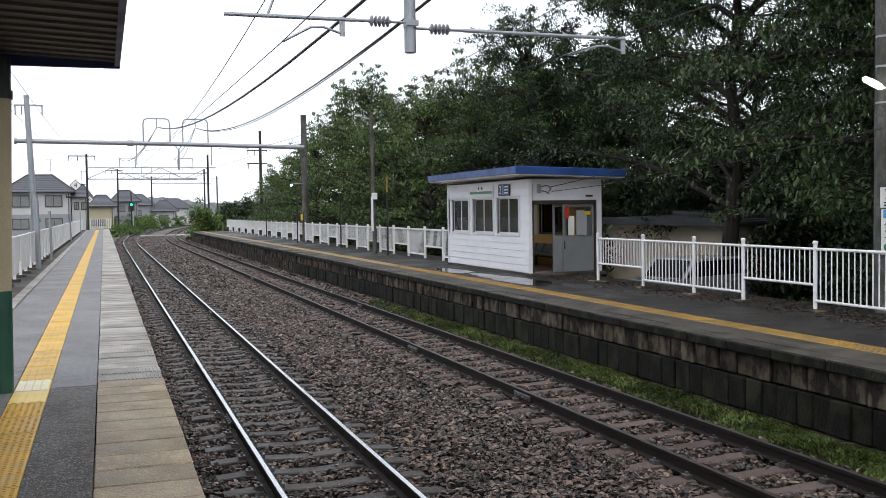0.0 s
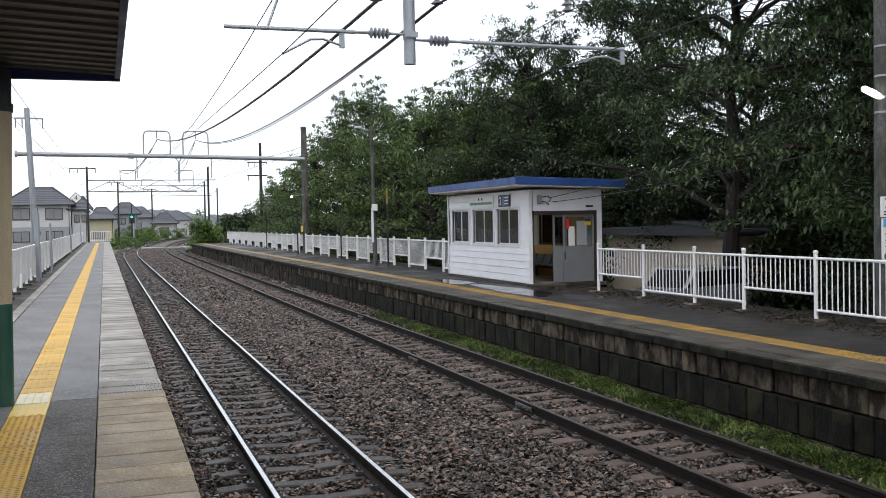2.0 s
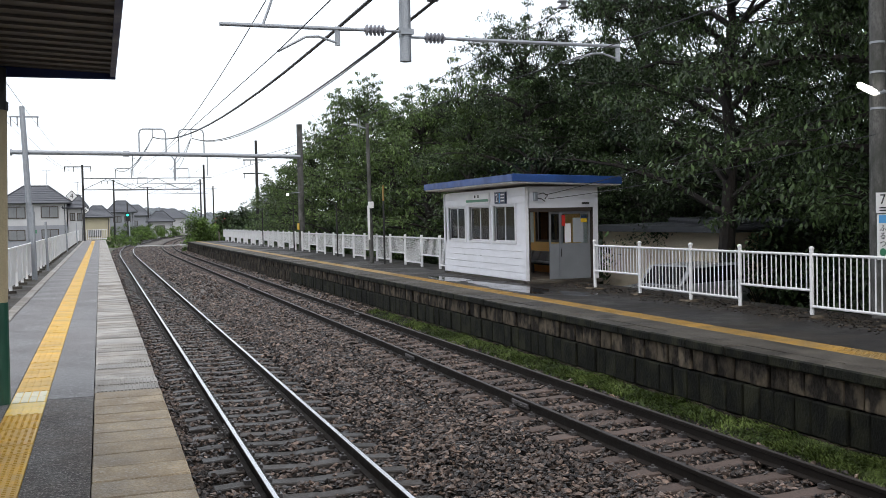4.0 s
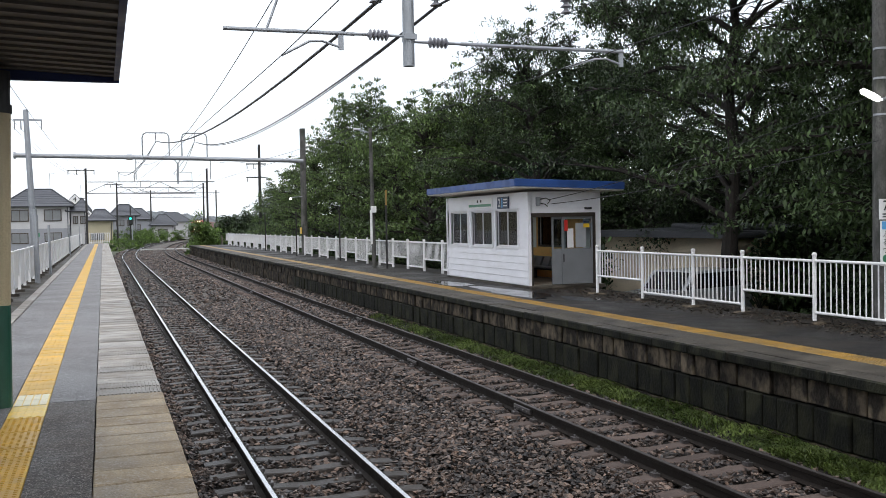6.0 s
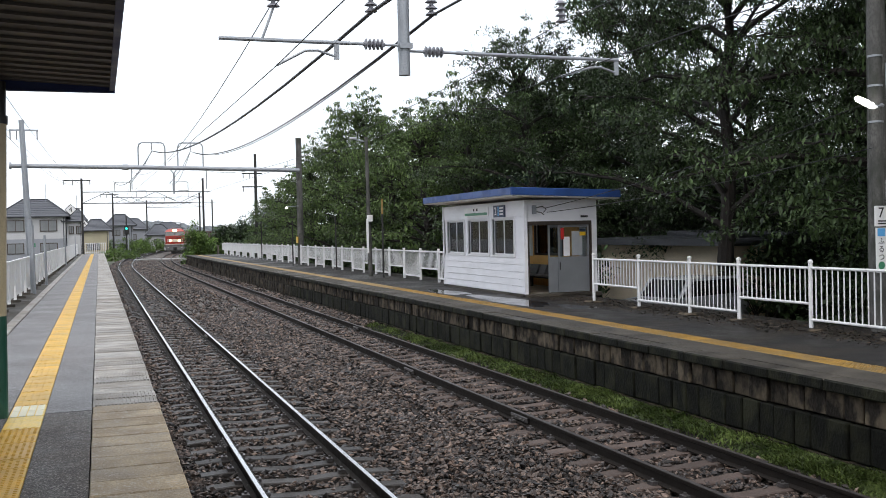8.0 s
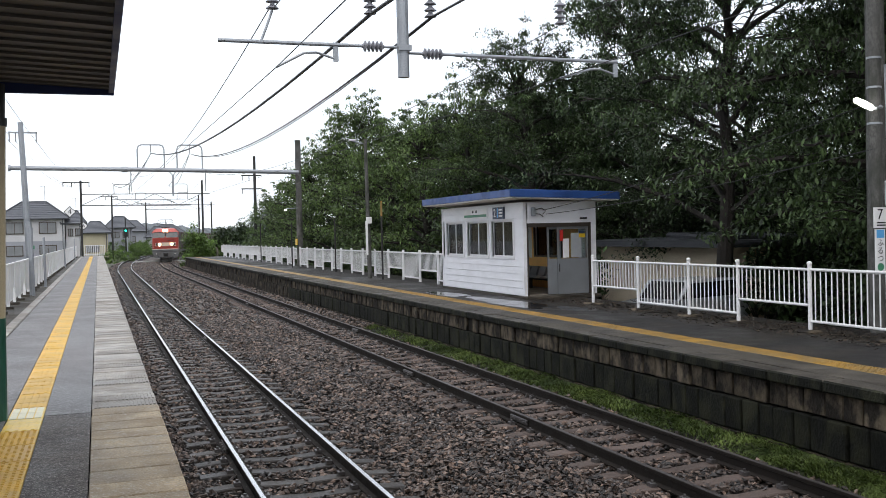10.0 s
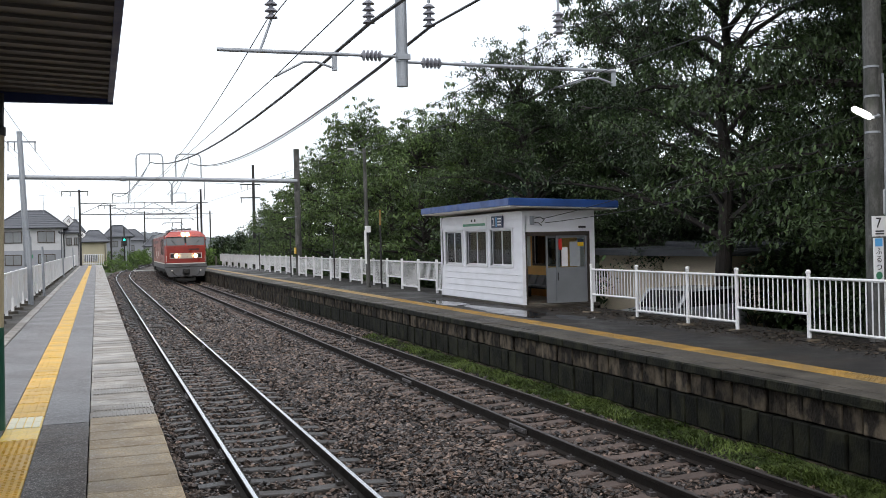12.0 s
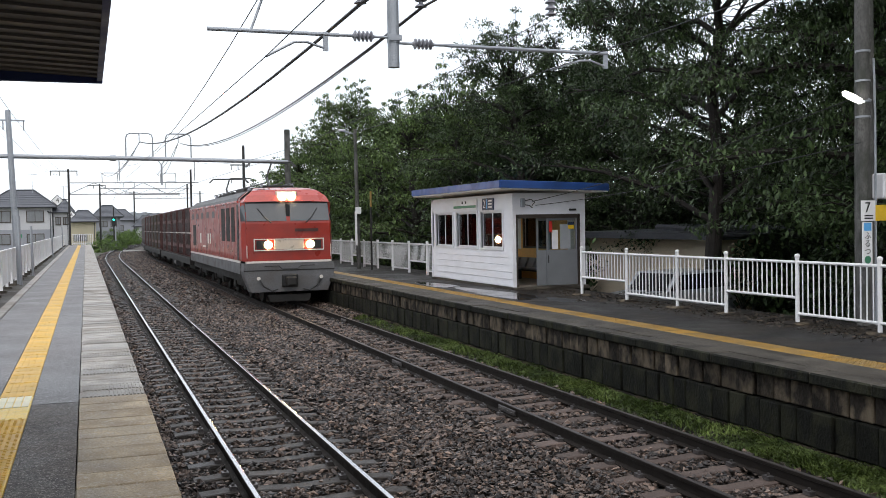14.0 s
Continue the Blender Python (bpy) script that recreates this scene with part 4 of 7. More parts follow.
    while y < ry1 - 0.05:
        q = [(rx0 + 0.02, y), (rx1 - 0.02, y), (rx1 - 0.02, y + 0.36), (rx0 + 0.02, y + 0.36)]
        bm = bmesh.new()
        lo = [bm.verts.new((a, min(b, ry1 - 0.03), zs(a) + 0.18)) for a, b in q]
        hi = [bm.verts.new((v.co.x, v.co.y, v.co.z + 0.02)) for v in lo]
        bm.faces.new(lo[::-1]); bm.faces.new(hi)
        for i in range(4):
            bm.faces.new((lo[i], lo[(i + 1) % 4], hi[(i + 1) % 4], hi[i]))
        part("roof_sheet", bm, M_BLUE, s)
        part("roof_seam", rod(bmesh.new(), (rx0 + 0.02, y, zs(rx0) + 0.205), (rx1 - 0.02, y, zs(rx1) + 0.205), 0.015, n=6), M_BLUE, s)
        y += 0.36
    # name board, number board, conduit box
    b = part("name_board", boxm(SX0 - 0.05, SX0 - 0.018, 24.75, 26.55, 2.86, 3.12), M_WHITE, s, "white station name board with a green band")
    part("band", boxm(SX0 - 0.054, SX0 - 0.05, 24.8, 26.5, 2.9, 2.97), M_GREENSIGN, b)
    for ya in (25.5, 25.75):
        part("letter_bar", boxm(SX0 - 0.054, SX0 - 0.05, ya, ya + 0.1, 3.02, 3.09), M_BLACK, b)
    b = part("number_board", boxm(SX0 - 0.05, SX0 - 0.018, 23.6, 24.35, 2.82, 3.13), M_NAVYSIGN, s, "navy platform number board")
    writing("digit", "2", 0.3, M_WHITE, b, Matrix.Translation((SX0 - 0.053, 24.2, 2.97)) @ FACE_TRACK)
    part("blue_bar", boxm(SX0 - 0.054, SX0 - 0.05, 23.98, 24.04, 2.85, 3.1), M_LIGHTBLUE, b)
    for za in (2.88, 2.96, 3.04):
        part("letter_bar", boxm(SX0 - 0.054, SX0 - 0.05, 23.68, 23.92, za, za + 0.035), M_WHITE, b)
    cb = part("cable_bracket", boxm(10.15, 10.25, SY0 - 0.09, SY0 - 0.002, 2.86, 3.08, bevel=0.01), M_GALV, s)
    part("hook", tube(bmesh.new(), [(10.25, SY0 - 0.05, 3.02), (10.4, SY0 - 0.1, 3.05), (10.5, SY0 - 0.12, 2.98), (10.42, SY0 - 0.12, 2.9)], 0.012), M_DARK, cb)
    part("hook", tube(bmesh.new(), [(10.25, SY0 - 0.05, 2.92), (10.36, SY0 - 0.1, 2.9), (10.44, SY0 - 0.1, 2.84)], 0.012), M_DARK, cb)
    part("door_lamp", boxm(11.5, 11.68, SY0 - 0.05, SY0 - 0.002, 2.76, 2.81), M_DARK, s)
    # row of seats on a bench frame
    bench = thing("bench_seats", "row of grey plastic bucket seats on a dark frame", "bench", (0, 0, z0 + 0.075))
    part("bench_beam", boxm(11.45, 11.55, 23.4, 27.8, 0.25, 0.3), M_DARK, bench)
    for i in range(8):
        y = 23.6 + i * 0.52
        bm = bmesh.new()
        box(bm, 11.28, 11.68, y - 0.21, y + 0.21, 0.3, 0.35, bevel=0.02)
        prism(bm, [(11.62, 0.34), (11.68, 0.34), (11.78, 0.6), (11.73, 0.61)], y - 0.2, y + 0.2)
        part("seat", bm, M_SEAT, bench)
    for y in (23.8, 25.6, 27.4):
        part("leg", boxm(11.43, 11.57, y - 0.04, y + 0.04, -0.01, 0.25), M_DARK, bench)
    seats = thing("bench_seats", "short row of grey bucket seats along the end wall", "bench", (0, 0, z0 + 0.075))
    part("bench_beam", boxm(10.1, 11.15, 27.9, 28.0, 0.28, 0.34), M_DARK, seats)
    for x in (10.22, 10.62, 11.0):
        bm = box(bmesh.new(), x - 0.18, x + 0.18, 27.7, 28.1, 0.34, 0.39, bevel=0.02)
        box(bm, x - 0.17, x + 0.17, 28.12, 28.17, 0.4, 0.78, bevel=0.015)
        part("seat", bm, M_SEAT, seats)
    for x in (10.3, 10.95):
        part("leg", boxm(x - 0.05, x + 0.05, 27.88, 28.02, -0.01, 0.28), M_DARK, seats)
# ---------------------------------------------------------------- overhead line


def sag(a, b, drop, n=14):
    a, b = Vector(a), Vector(b)
    return [a.lerp(b, i / n) - Vector((0, 0, drop * 4 * (i / n) * (1 - i / n))) for i in range(n + 1)]


def wire(name, runs, r, label, mat=None):
    bm = bmesh.new()
    for pts in runs:
        tube(bm, pts, r, n=5)
    return tagged(part(name, bm, mat or M_WIRE), label, "cable")


def insulator(parent, base, axis, n=5, r=0.075, step=0.045, d=1):
    prof = [(0.025, 0.0)]
    for i in range(n):
        h = i * step * d
        prof += [(0.03, h + 0.008 * d), (r, h + 0.02 * d), (r * 0.9, h + 0.03 * d), (0.03, h + 0.038 * d)]
    prof.append((0.025, n * step * d))
    part("insulator", lathe(bmesh.new(), prof, base, axis, n=12), M_INS, parent, "grey ribbed porcelain insulator")


GY = 12.78   # the gantry overhead
BY = 54.0    # the round-beam gantry


def near_gantry():
    g = thing("catenary_gantry", "grey steel catenary gantry with drop tube and steady arms", "gantry")
    part("beam", rod(bmesh.new(), (-3.6, GY, 6.75), (12.0, GY, 6.75), 0.15, n=16), M_GALV, g)
    for x in (-3.5, 11.9):
        part("mast", rod(bmesh.new(), (x, GY, -0.4), (x, GY, 7.6), 0.17, 0.14, n=14), M_GREYPOLE, g)
    part("drop_tube", rod(bmesh.new(), (3.95, GY, 4.6), (3.95, GY, 6.7), 0.078, n=18), M_GALV, g)
    bm = rod(bmesh.new(), (3.95, GY, 4.93), (3.95, GY, 5.04), 0.088, n=18)
    box(bm, 3.86, 4.04, GY - 0.11, GY - 0.07, 4.95, 5.02)
    part("clamp", bm, M_GALV, g)
    for d, tip, z0, z1, arm, wx, wz in ((-1, 1.5, 5.0, 5.0, 3.02, 2.23, 4.68), (1, 7.2, 4.93, 4.92, 7.17, 6.28, 4.66)):
        a = part("steady_arm", rod(bmesh.new(), (3.95 + d * 0.75, GY, z0), (tip, GY, z1), 0.026, n=10), M_GALV, g)
        part("arm_rod", rod(bmesh.new(), (3.95 + d * 0.08, GY, z0), (3.95 + d * 0.3, GY, z0), 0.018, n=8), M_GALV, a)
        part("arm_rod", rod(bmesh.new(), (3.95 + d * 0.52, GY, z0), (3.95 + d * 0.76, GY, z0), 0.02, n=8), M_GALV, a)
        prof = [(0.025, 0.0)]
        for i in range(5):
            h = 0.02 + i * 0.055
            prof += [(0.03, h), (0.075, h + 0.014), (0.07, h + 0.026), (0.03, h + 0.045)]
        prof.append((0.025, 0.3))
        prof = [(r, d * h) for r, h in prof]
        part("insulator", lathe(bmesh.new(), prof, (3.95 + d * 0.27, GY, z0), "x", n=14), M_INS, a, "grey ribbed porcelain insulator")
        part("drop_plate", boxm(arm - 0.035, arm + 0.035, GY - 0.012, GY + 0.012, z1 - 0.22, z1 + 0.03, bevel=0.005), M_GALV, a)
        pts = [(arm - 0.02, GY, z1 - 0.18), (arm - 0.25, GY, z1 - 0.11), (arm - 0.42, GY, z1 - 0.12), (wx, GY, wz)]
        part("registration_rod", tube(bmesh.new(), pts, 0.016, n=8), M_GALV, a)
    for x, zt in ((2.2, 6.6), (3.5, 6.6), (4.35, 6.6), (6.3, 6.6)):
        h = part("hanger", rod(bmesh.new(), (x, GY, 5.75), (x, GY, zt), 0.02, n=6), M_GALV, g)
        prof = []
        for i in range(4):
            z = 5.42 + i * 0.085
            prof += [(0.03, z), (0.085, z + 0.012), (0.07, z + 0.03), (0.03, z + 0.06)]
        part("insulator", lathe(bmesh.new(), prof, (x, GY, 0), "z", n=14), M_INS, h, "dark ribbed hanging insulator")
    part("strut", tube(bmesh.new(), [(2.05, GY, 5.02), (2.12, GY, 5.2), (2.2, GY, 5.42)], 0.016, n=8), M_GALV, g)


def round_gantry():
    g = thing("catenary_gantry", "grey round-beam catenary gantry with hoops above the beam", "gantry")
    part("beam", tube(bmesh.new(), [(-4.05, BY, 6.23), (3.0, BY, 6.14), (10.5, BY, 6.0)], 0.11, n=14), M_GALV, g)
    part("end_flange", rod(bmesh.new(), (-4.15, BY, 6.23), (-4.05, BY, 6.23), 0.17, n=14), M_GALV, g)
    part("joint_flange", rod(bmesh.new(), (1.25, BY, 6.16), (1.55, BY, 6.155), 0.15, n=14), M_GALV, g)
    part("mast", rod(bmesh.new(), (10.55, BY + 0.3, -0.4), (10.55, BY + 0.3, 7.8), 0.18, 0.16, n=16), M_GREYPOLE, g, "concrete mast")
    part("mast", rod(bmesh.new(), (-3.2, BY - 0.25, -0.4), (-3.52, BY - 0.25, 8.5), 0.17, 0.13, n=14), M_GALV, g, "grey steel mast")
    a = part("crossarm", boxm(-4.1, -2.75, BY - 0.3, BY - 0.2, 7.95, 8.03), M_GALV, g)
    for x in (-4.05, -3.75, -2.8):
        part("pin", rod(bmesh.new(), (x, BY - 0.25, 7.5), (x, BY - 0.25, 7.95), 0.03, n=6), M_INS, a)
    for x0, x1 in ((2.05, 3.4), (4.05, 5.35)):
        pts = [(x0, BY, 6.1), (x0, BY, 7.2), (x0 + 0.06, BY, 7.38), (x0 + 0.2, BY, 7.45), (x1 - 0.2, BY, 7.45), (x1 - 0.06, BY, 7.38), (x1, BY, 7.2), (x1, BY, 6.05)]
        h = part("hoop", tube(bmesh.new(), pts, 0.035, n=8), M_GALV, g)
        part("hanger", rod(bmesh.new(), ((x0 + x1) / 2, BY, 7.05), ((x0 + x1) / 2, BY, 7.45), 0.025, n=6), M_INS, h)
        part("strut", tube(bmesh.new(), [((x0 + x1) / 2, BY, 7.0), ((x0 + x1) / 2 - 0.4, BY, 6.2), ((x0 + x1) / 2 - 1.1, BY, 5.3)], 0.02, n=6), M_GALV, h)
    bm = tube(bmesh.new(), [(3.55, BY, 6.15), (3.8, BY, 5.85), (3.8, BY, 4.75)], 0.03)
    tube(bm, [(4.05, BY, 6.15), (3.84, BY, 5.85), (3.84, BY, 4.75)], 0.03)
    part("drop_frame", bm, M_GALV, g)
    for x in (1.7, 5.5):
        part("drop_rod", rod(bmesh.new(), (x, BY, 5.0), (x, BY, 6.15), 0.025, n=6), M_GALV, g)
    part("warning_plate", boxm(10.33, 10.37, BY + 0.05, BY + 0.5, 2.0, 2.35), M_SIGNYEL, g)
    part("lamp", lathe(bmesh.new(), [(0.02, 0), (0.07, 0.02), (0.07, 0.08), (0.02, 0.11)], (9.75, BY, 3.88), n=12), M_LAMP, g)
    part("lamp_arm", rod(bmesh.new(), (9.75, BY, 4.0), (10.5, BY + 0.2, 4.05), 0.02, n=6), M_GALV, g)


def lattice_gantry(y, xl, xr, zt, depth, mast_top, label, r=0.12):
    g = thing("catenary_gantry", label, "gantry")
    for x in (xl, xr):
        part("mast", rod(bmesh.new(), (x, y, -0.4), (x, y, mast_top), r, r * 0.9, n=10), M_DARKPOLE, g)
    for z in (zt, zt - depth):
        part("chord", rod(bmesh.new(), (xl, y, z), (xr + (0.8 if z == zt else -1.2), y, z), 0.045, n=6), M_GANTRY, g)
    n = 5
    for i in range(n):
        a, b = xl + (xr - xl) * i / n, xl + (xr - xl) * (i + 1) / n
        part("brace", rod(bmesh.new(), (a, y, zt if i % 2 else zt - depth), (b, y, zt - depth if i % 2 else zt), 0.03, n=5), M_GANTRY, g)
    for x0 in (xl + (xr - xl) * 0.33, xl + (xr - xl) * 0.81):
        pts = [(x0 - 0.8, y, zt), (x0 - 0.8, y, zt + 0.95), (x0 - 0.65, y, zt + 1.05), (x0 + 0.65, y, zt + 1.05), (x0 + 0.8, y, zt + 0.95), (x0 + 0.8, y, zt)]
        part("hoop", tube(bmesh.new(), pts, 0.04, n=6), M_GANTRY, g)
    a = part("crossarm", boxm(xl - 1.8, xl + 0.9, y - 0.05, y + 0.05, mast_top - 0.25, mast_top - 0.15), M_DARKPOLE, g)
    for x in (xl - 1.75, xl - 0.9, xl + 0.85):
        part("pin", boxm(x - 0.04, x + 0.04, y - 0.04, y + 0.04, mast_top - 0.7, mast_top - 0.25), M_DARKPOLE, a)


def wires():
    # contact wires
    wire("contact_wire", [sag((2.25, -30, 4.75), (2.23, GY, 4.68), 0.02), sag((2.23, GY, 4.68), (1.8, BY, 4.95), 0.03), sag((1.8, BY, 4.95), (2.6, 112, 5.1), 0.03)], 0.0065, "dark contact wire over the near track")
    wire("contact_wire", [sag((6.1, -30, 4.75), (6.28, GY, 4.66), 0.02), sag((6.28, GY, 4.66), (5.8, BY, 4.95), 0.03), sag((5.8, BY, 4.95), (7.0, 112, 5.1), 0.03)], 0.0065, "dark contact wire over the far track")
    # messenger wires
    wire("messenger_wire", [sag((2.2, -30, 6.0), (2.2, GY, 5.42), 0.3), sag((2.2, GY, 5.5), (1.75, BY, 5.95), 0.9), sag((1.75, BY, 5.95), (2.6, 112, 6.4), 0.4)], 0.007, "thin messenger wire over the near track")
    wire("messenger_wire", [sag((6.3, -30, 6.0), (6.3, GY, 5.42), 0.3), sag((6.3, GY, 5.42), (5.7, BY, 5.95), 0.75), sag((5.7, BY, 5.95), (7.0, 112, 6.4), 0.4)], 0.007, "thin messenger wire over the far track")
    # heavy feeders
    wire("feeder_cable", [sag((3.3, -30, 7.2), (3.5, GY, 5.42), 0.9), sag((3.5, GY, 5.42), (2.75, BY, 7.02), 0.69), sag((2.75, BY, 7.02), (1.6, 112, 8.6), 1.0)], 0.026, "thick dark feeder cable sagging between gantries")
    wire("feeder_cable", [sag((4.3, -30, 7.2), (4.35, GY, 5.42), 0.9), sag((4.35, GY, 5.42), (4.7, BY, 7.0), 0.77), sag((4.7, BY, 7.0), (7.3, 112, 8.6), 1.0)], 0.018, "thick dark feeder cable sagging between gantries")
    wire("feeder_cable", [sag((4.38, -30, 7.25), (4.41, GY, 5.45), 0.9), sag((4.41, GY, 5.45), (4.7, BY, 7.0), 0.83)], 0.012, "second strand of the sagging feeder cable")
    # droppers on the far track's wires
    for y in (17.0, 24.0, 33.0):
        k = (y - GY) / (BY - GY)
        x = 6.28 + (5.8 - 6.28) * k
        zc = 4.66 + 0.29 * k - 0.03 * 4 * k * (1 - k)
        zm = 5.42 + 0.53 * k - 0.75 * 4 * k * (1 - k)
        wire("dropper", [[(x - 0.02, y, zc), (x - 0.02, y, zm)], [(x + 0.03, y, zc), (x + 0.03, y, zm)]], 0.006, "pale wire dropper between contact and messenger wire", M_GALV)
    # service wires on the platform
    wire("service_wire", [sag((10.42, 22.3, 3.0), (11.0, 11.9, 4.3), 0.12), sag((10.5, 22.3, 2.9), (11.0, 11.9, 3.6), 0.1)], 0.008, "thin service wires from the shelter to the pole")
    # telegraph wires to the left
    for x in (-4.05, -3.75, -2.8):
        wire("power_line", [sag((x, -20, 8.0), (x, BY - 0.25, 7.55), 0.5) + sag((x, BY - 0.25, 7.55), (x + 1.4, 112, 8.25), 0.5)[1:]], 0.01, "thin power line beside the platform")


def platform_poles():
    p = thing("lamp_pole", "tall weathered concrete pole on the far platform", "pole", (9.83, 36.8, DECK))
    part("shaft", rod(bmesh.new(), (0, 0, -0.1), (-0.06, 0, 5.35), 0.085, 0.065, n=14), M_GREYPOLE, p)
    part("white_sign", boxm(-0.2, -0.12, -0.3, -0.26, 0.9, 2.2), M_WHITE, p)
    part("box", boxm(-0.14, 0.06, -0.26, -0.14, 2.1, 2.35, bevel=0.01), M_WHITE, p)
    part("arm", rod(bmesh.new(), (-0.05, 0, 5.15), (-0.7, 0, 5.3), 0.025, n=6), M_GALV, p)
    part("lamp", boxm(-0.72, -0.42, -0.05, 0.05, 5.27, 5.33, bevel=0.02), M_FRAME_W, p)
    for x, y, h, yel in ((9.95, 35.4, 2.9, True), (10.3, 44.6, 2.5, False), (9.8, 52.7, 2.4, False), (10.2, 66, 2.6, False)):
        q = thing("slim_post", "slim grey sign post on the far platform", "post", (x, y, DECK))
        part("shaft", rod(bmesh.new(), (0, 0, -0.05), (0, 0, h), 0.035, n=8), M_DARKPOLE, q)
        if yel:
            part("yellow_top", rod(bmesh.new(), (0, 0, h - 0.55), (0, 0, h + 0.02), 0.038, n=8), M_YELLOW2, q, "yellow marker sleeve")
    # pole at the near end of the far platform with signs and a lamp
    p = thing("utility_pole", "weathered concrete utility pole with number and station signs", "pole", (11.26, 12.12, 0))
    part("shaft", rod(bmesh.new(), (0, 0, -0.4), (0, 0, 7.5), 0.105, 0.095, n=18), M_GREYPOLE, p)
    for z in (4.0, 4.55, 5.0):
        part("steel_band", rod(bmesh.new(), (0, 0, z), (0, 0, z + 0.03), 0.112, n=18), M_GALV, p)
    part("conduit", tube(bmesh.new(), [(0.12, -0.12, 0.5), (0.12, -0.12, 4.1), (0.1, -0.12, 4.9)], 0.02), M_GALV, p)
    b = part("number_sign", boxm(-0.21, 0.05, -0.19, -0.17, 2.42, 2.73), M_WHITE, p, "white sign with a black 7")
    writing("digit", "7", 0.22, M_BLACK, b, Matrix.Translation((-0.1, -0.193, 2.62)) @ FACE_NEAR)
    for z in (2.45, 2.49):
        part("letter_bar", boxm(-0.16, 0.0, -0.194, -0.19, z, z + 0.02), M_BLACK, b)
    part("yellow_plate", boxm(0.055, 0.27, -0.18, -0.165, 2.42, 2.66), M_SIGNYEL, p)
    b = part("station_sign", boxm(-0.21, -0.03, -0.21, -0.19, 1.72, 2.4), M_WHITE, p, "narrow white station name sign with a blue head")
    part("blue_head", boxm(-0.19, -0.05, -0.213, -0.21, 2.27, 2.39), M_LIGHTBLUE, b)
    for i, ch in enumerate("ふるつ"):
        writing("letter", ch, 0.12, M_BLACK, b, Matrix.Translation((-0.12, -0.213, 2.19 - i * 0.12)) @ FACE_NEAR)
    part("emblem", lathe(bmesh.new(), [(0.06, -0.002), (0.06, 0.002)], (-0.12, -0.212, 1.83), "y", n=16), M_GREENSIGN, b)
    part("switch_box", boxm(0.25, 0.6, -0.15, 0.1, 2.75, 3.15, bevel=0.02), M_FRAME_W, p)
    l = part("lamp_head", tube(bmesh.new(), [(-0.47, -0.1, 4.36), (-0.44, -0.1, 4.35), (-0.3, -0.14, 4.28), (-0.2, -0.16, 4.23), (-0.17, -0.17, 4.21)], [0.02, 0.045, 0.052, 0.045, 0.02], n=10), M_LAMP, p, "lit white platform lamp")
    part("lamp_arm", tube(bmesh.new(), [(-0.15, -0.18, 4.22), (0.0, -0.15, 4.25), (0.05, 0, 4.3)], 0.025), M_GALV, l)
    # poles along the near fence
    for x, y, h in ((-1.95, 41.0, 1.9), (-2.1, 70.0, 2.0), (-2.1, 100.0, 2.0), (-2.0, 34.4, 2.2)):
        q = thing("slim_post", "slim grey post beside the white fence", "post", (x, y, DECK - 0.05))
        part("shaft", rod(bmesh.new(), (0, 0, 0), (-0.03, 0, h), 0.05, 0.045, n=8), M_GALV, q)
    q = thing("sign_post", "grey post with a pale notice box", "post", (-2.1, 35.0, DECK - 0.05))
    part("shaft", rod(bmesh.new(), (0, 0, 0), (0, 0, 2.4), 0.06, n=10), M_GALV, q)
    part("notice_box", boxm(-0.06, 0.1, -0.1, -0.06, 1.3, 2.2), M_GALV, q)
    part("label", boxm(0.05, 0.14, -0.105, -0.1, 1.5, 1.62), M_GREENSIGN, q)
    # diamond signs
    for x, y, z, r, ch in ((-2.75, 112.0, 5.6, 0.62, "4"), (-1.4, 112.0, 4.1, 0.42, "6")):
        s = thing("diamond_sign", "white diamond-shaped stop position sign with a black digit", "sign", (x, y, z))
        bm = prism(bmesh.new(), [(-r, 0), (0, -r), (r, 0), (0, r)], -0.02, 0.02)
        prism(bm, [(-r * 0.86, 0), (0, -r * 0.86), (r * 0.86, 0), (0, r * 0.86)], -0.035, -0.02, mi=1)
        part("plate", bm, [M_BLACK, M_WHITE], s)
        writing("digit", ch, r * 1.15, M_BLACK, s, Matrix.Translation((0, -0.04, 0)) @ FACE_NEAR)
        part("bracket", rod(bmesh.new(), (0, 0.05, 0.1), (-1.72 - x, 0.15, 0.1 if r > 0.5 else 0.0), 0.035, n=6), M_DARKPOLE, s)


# ---------------------------------------------------------------- trees


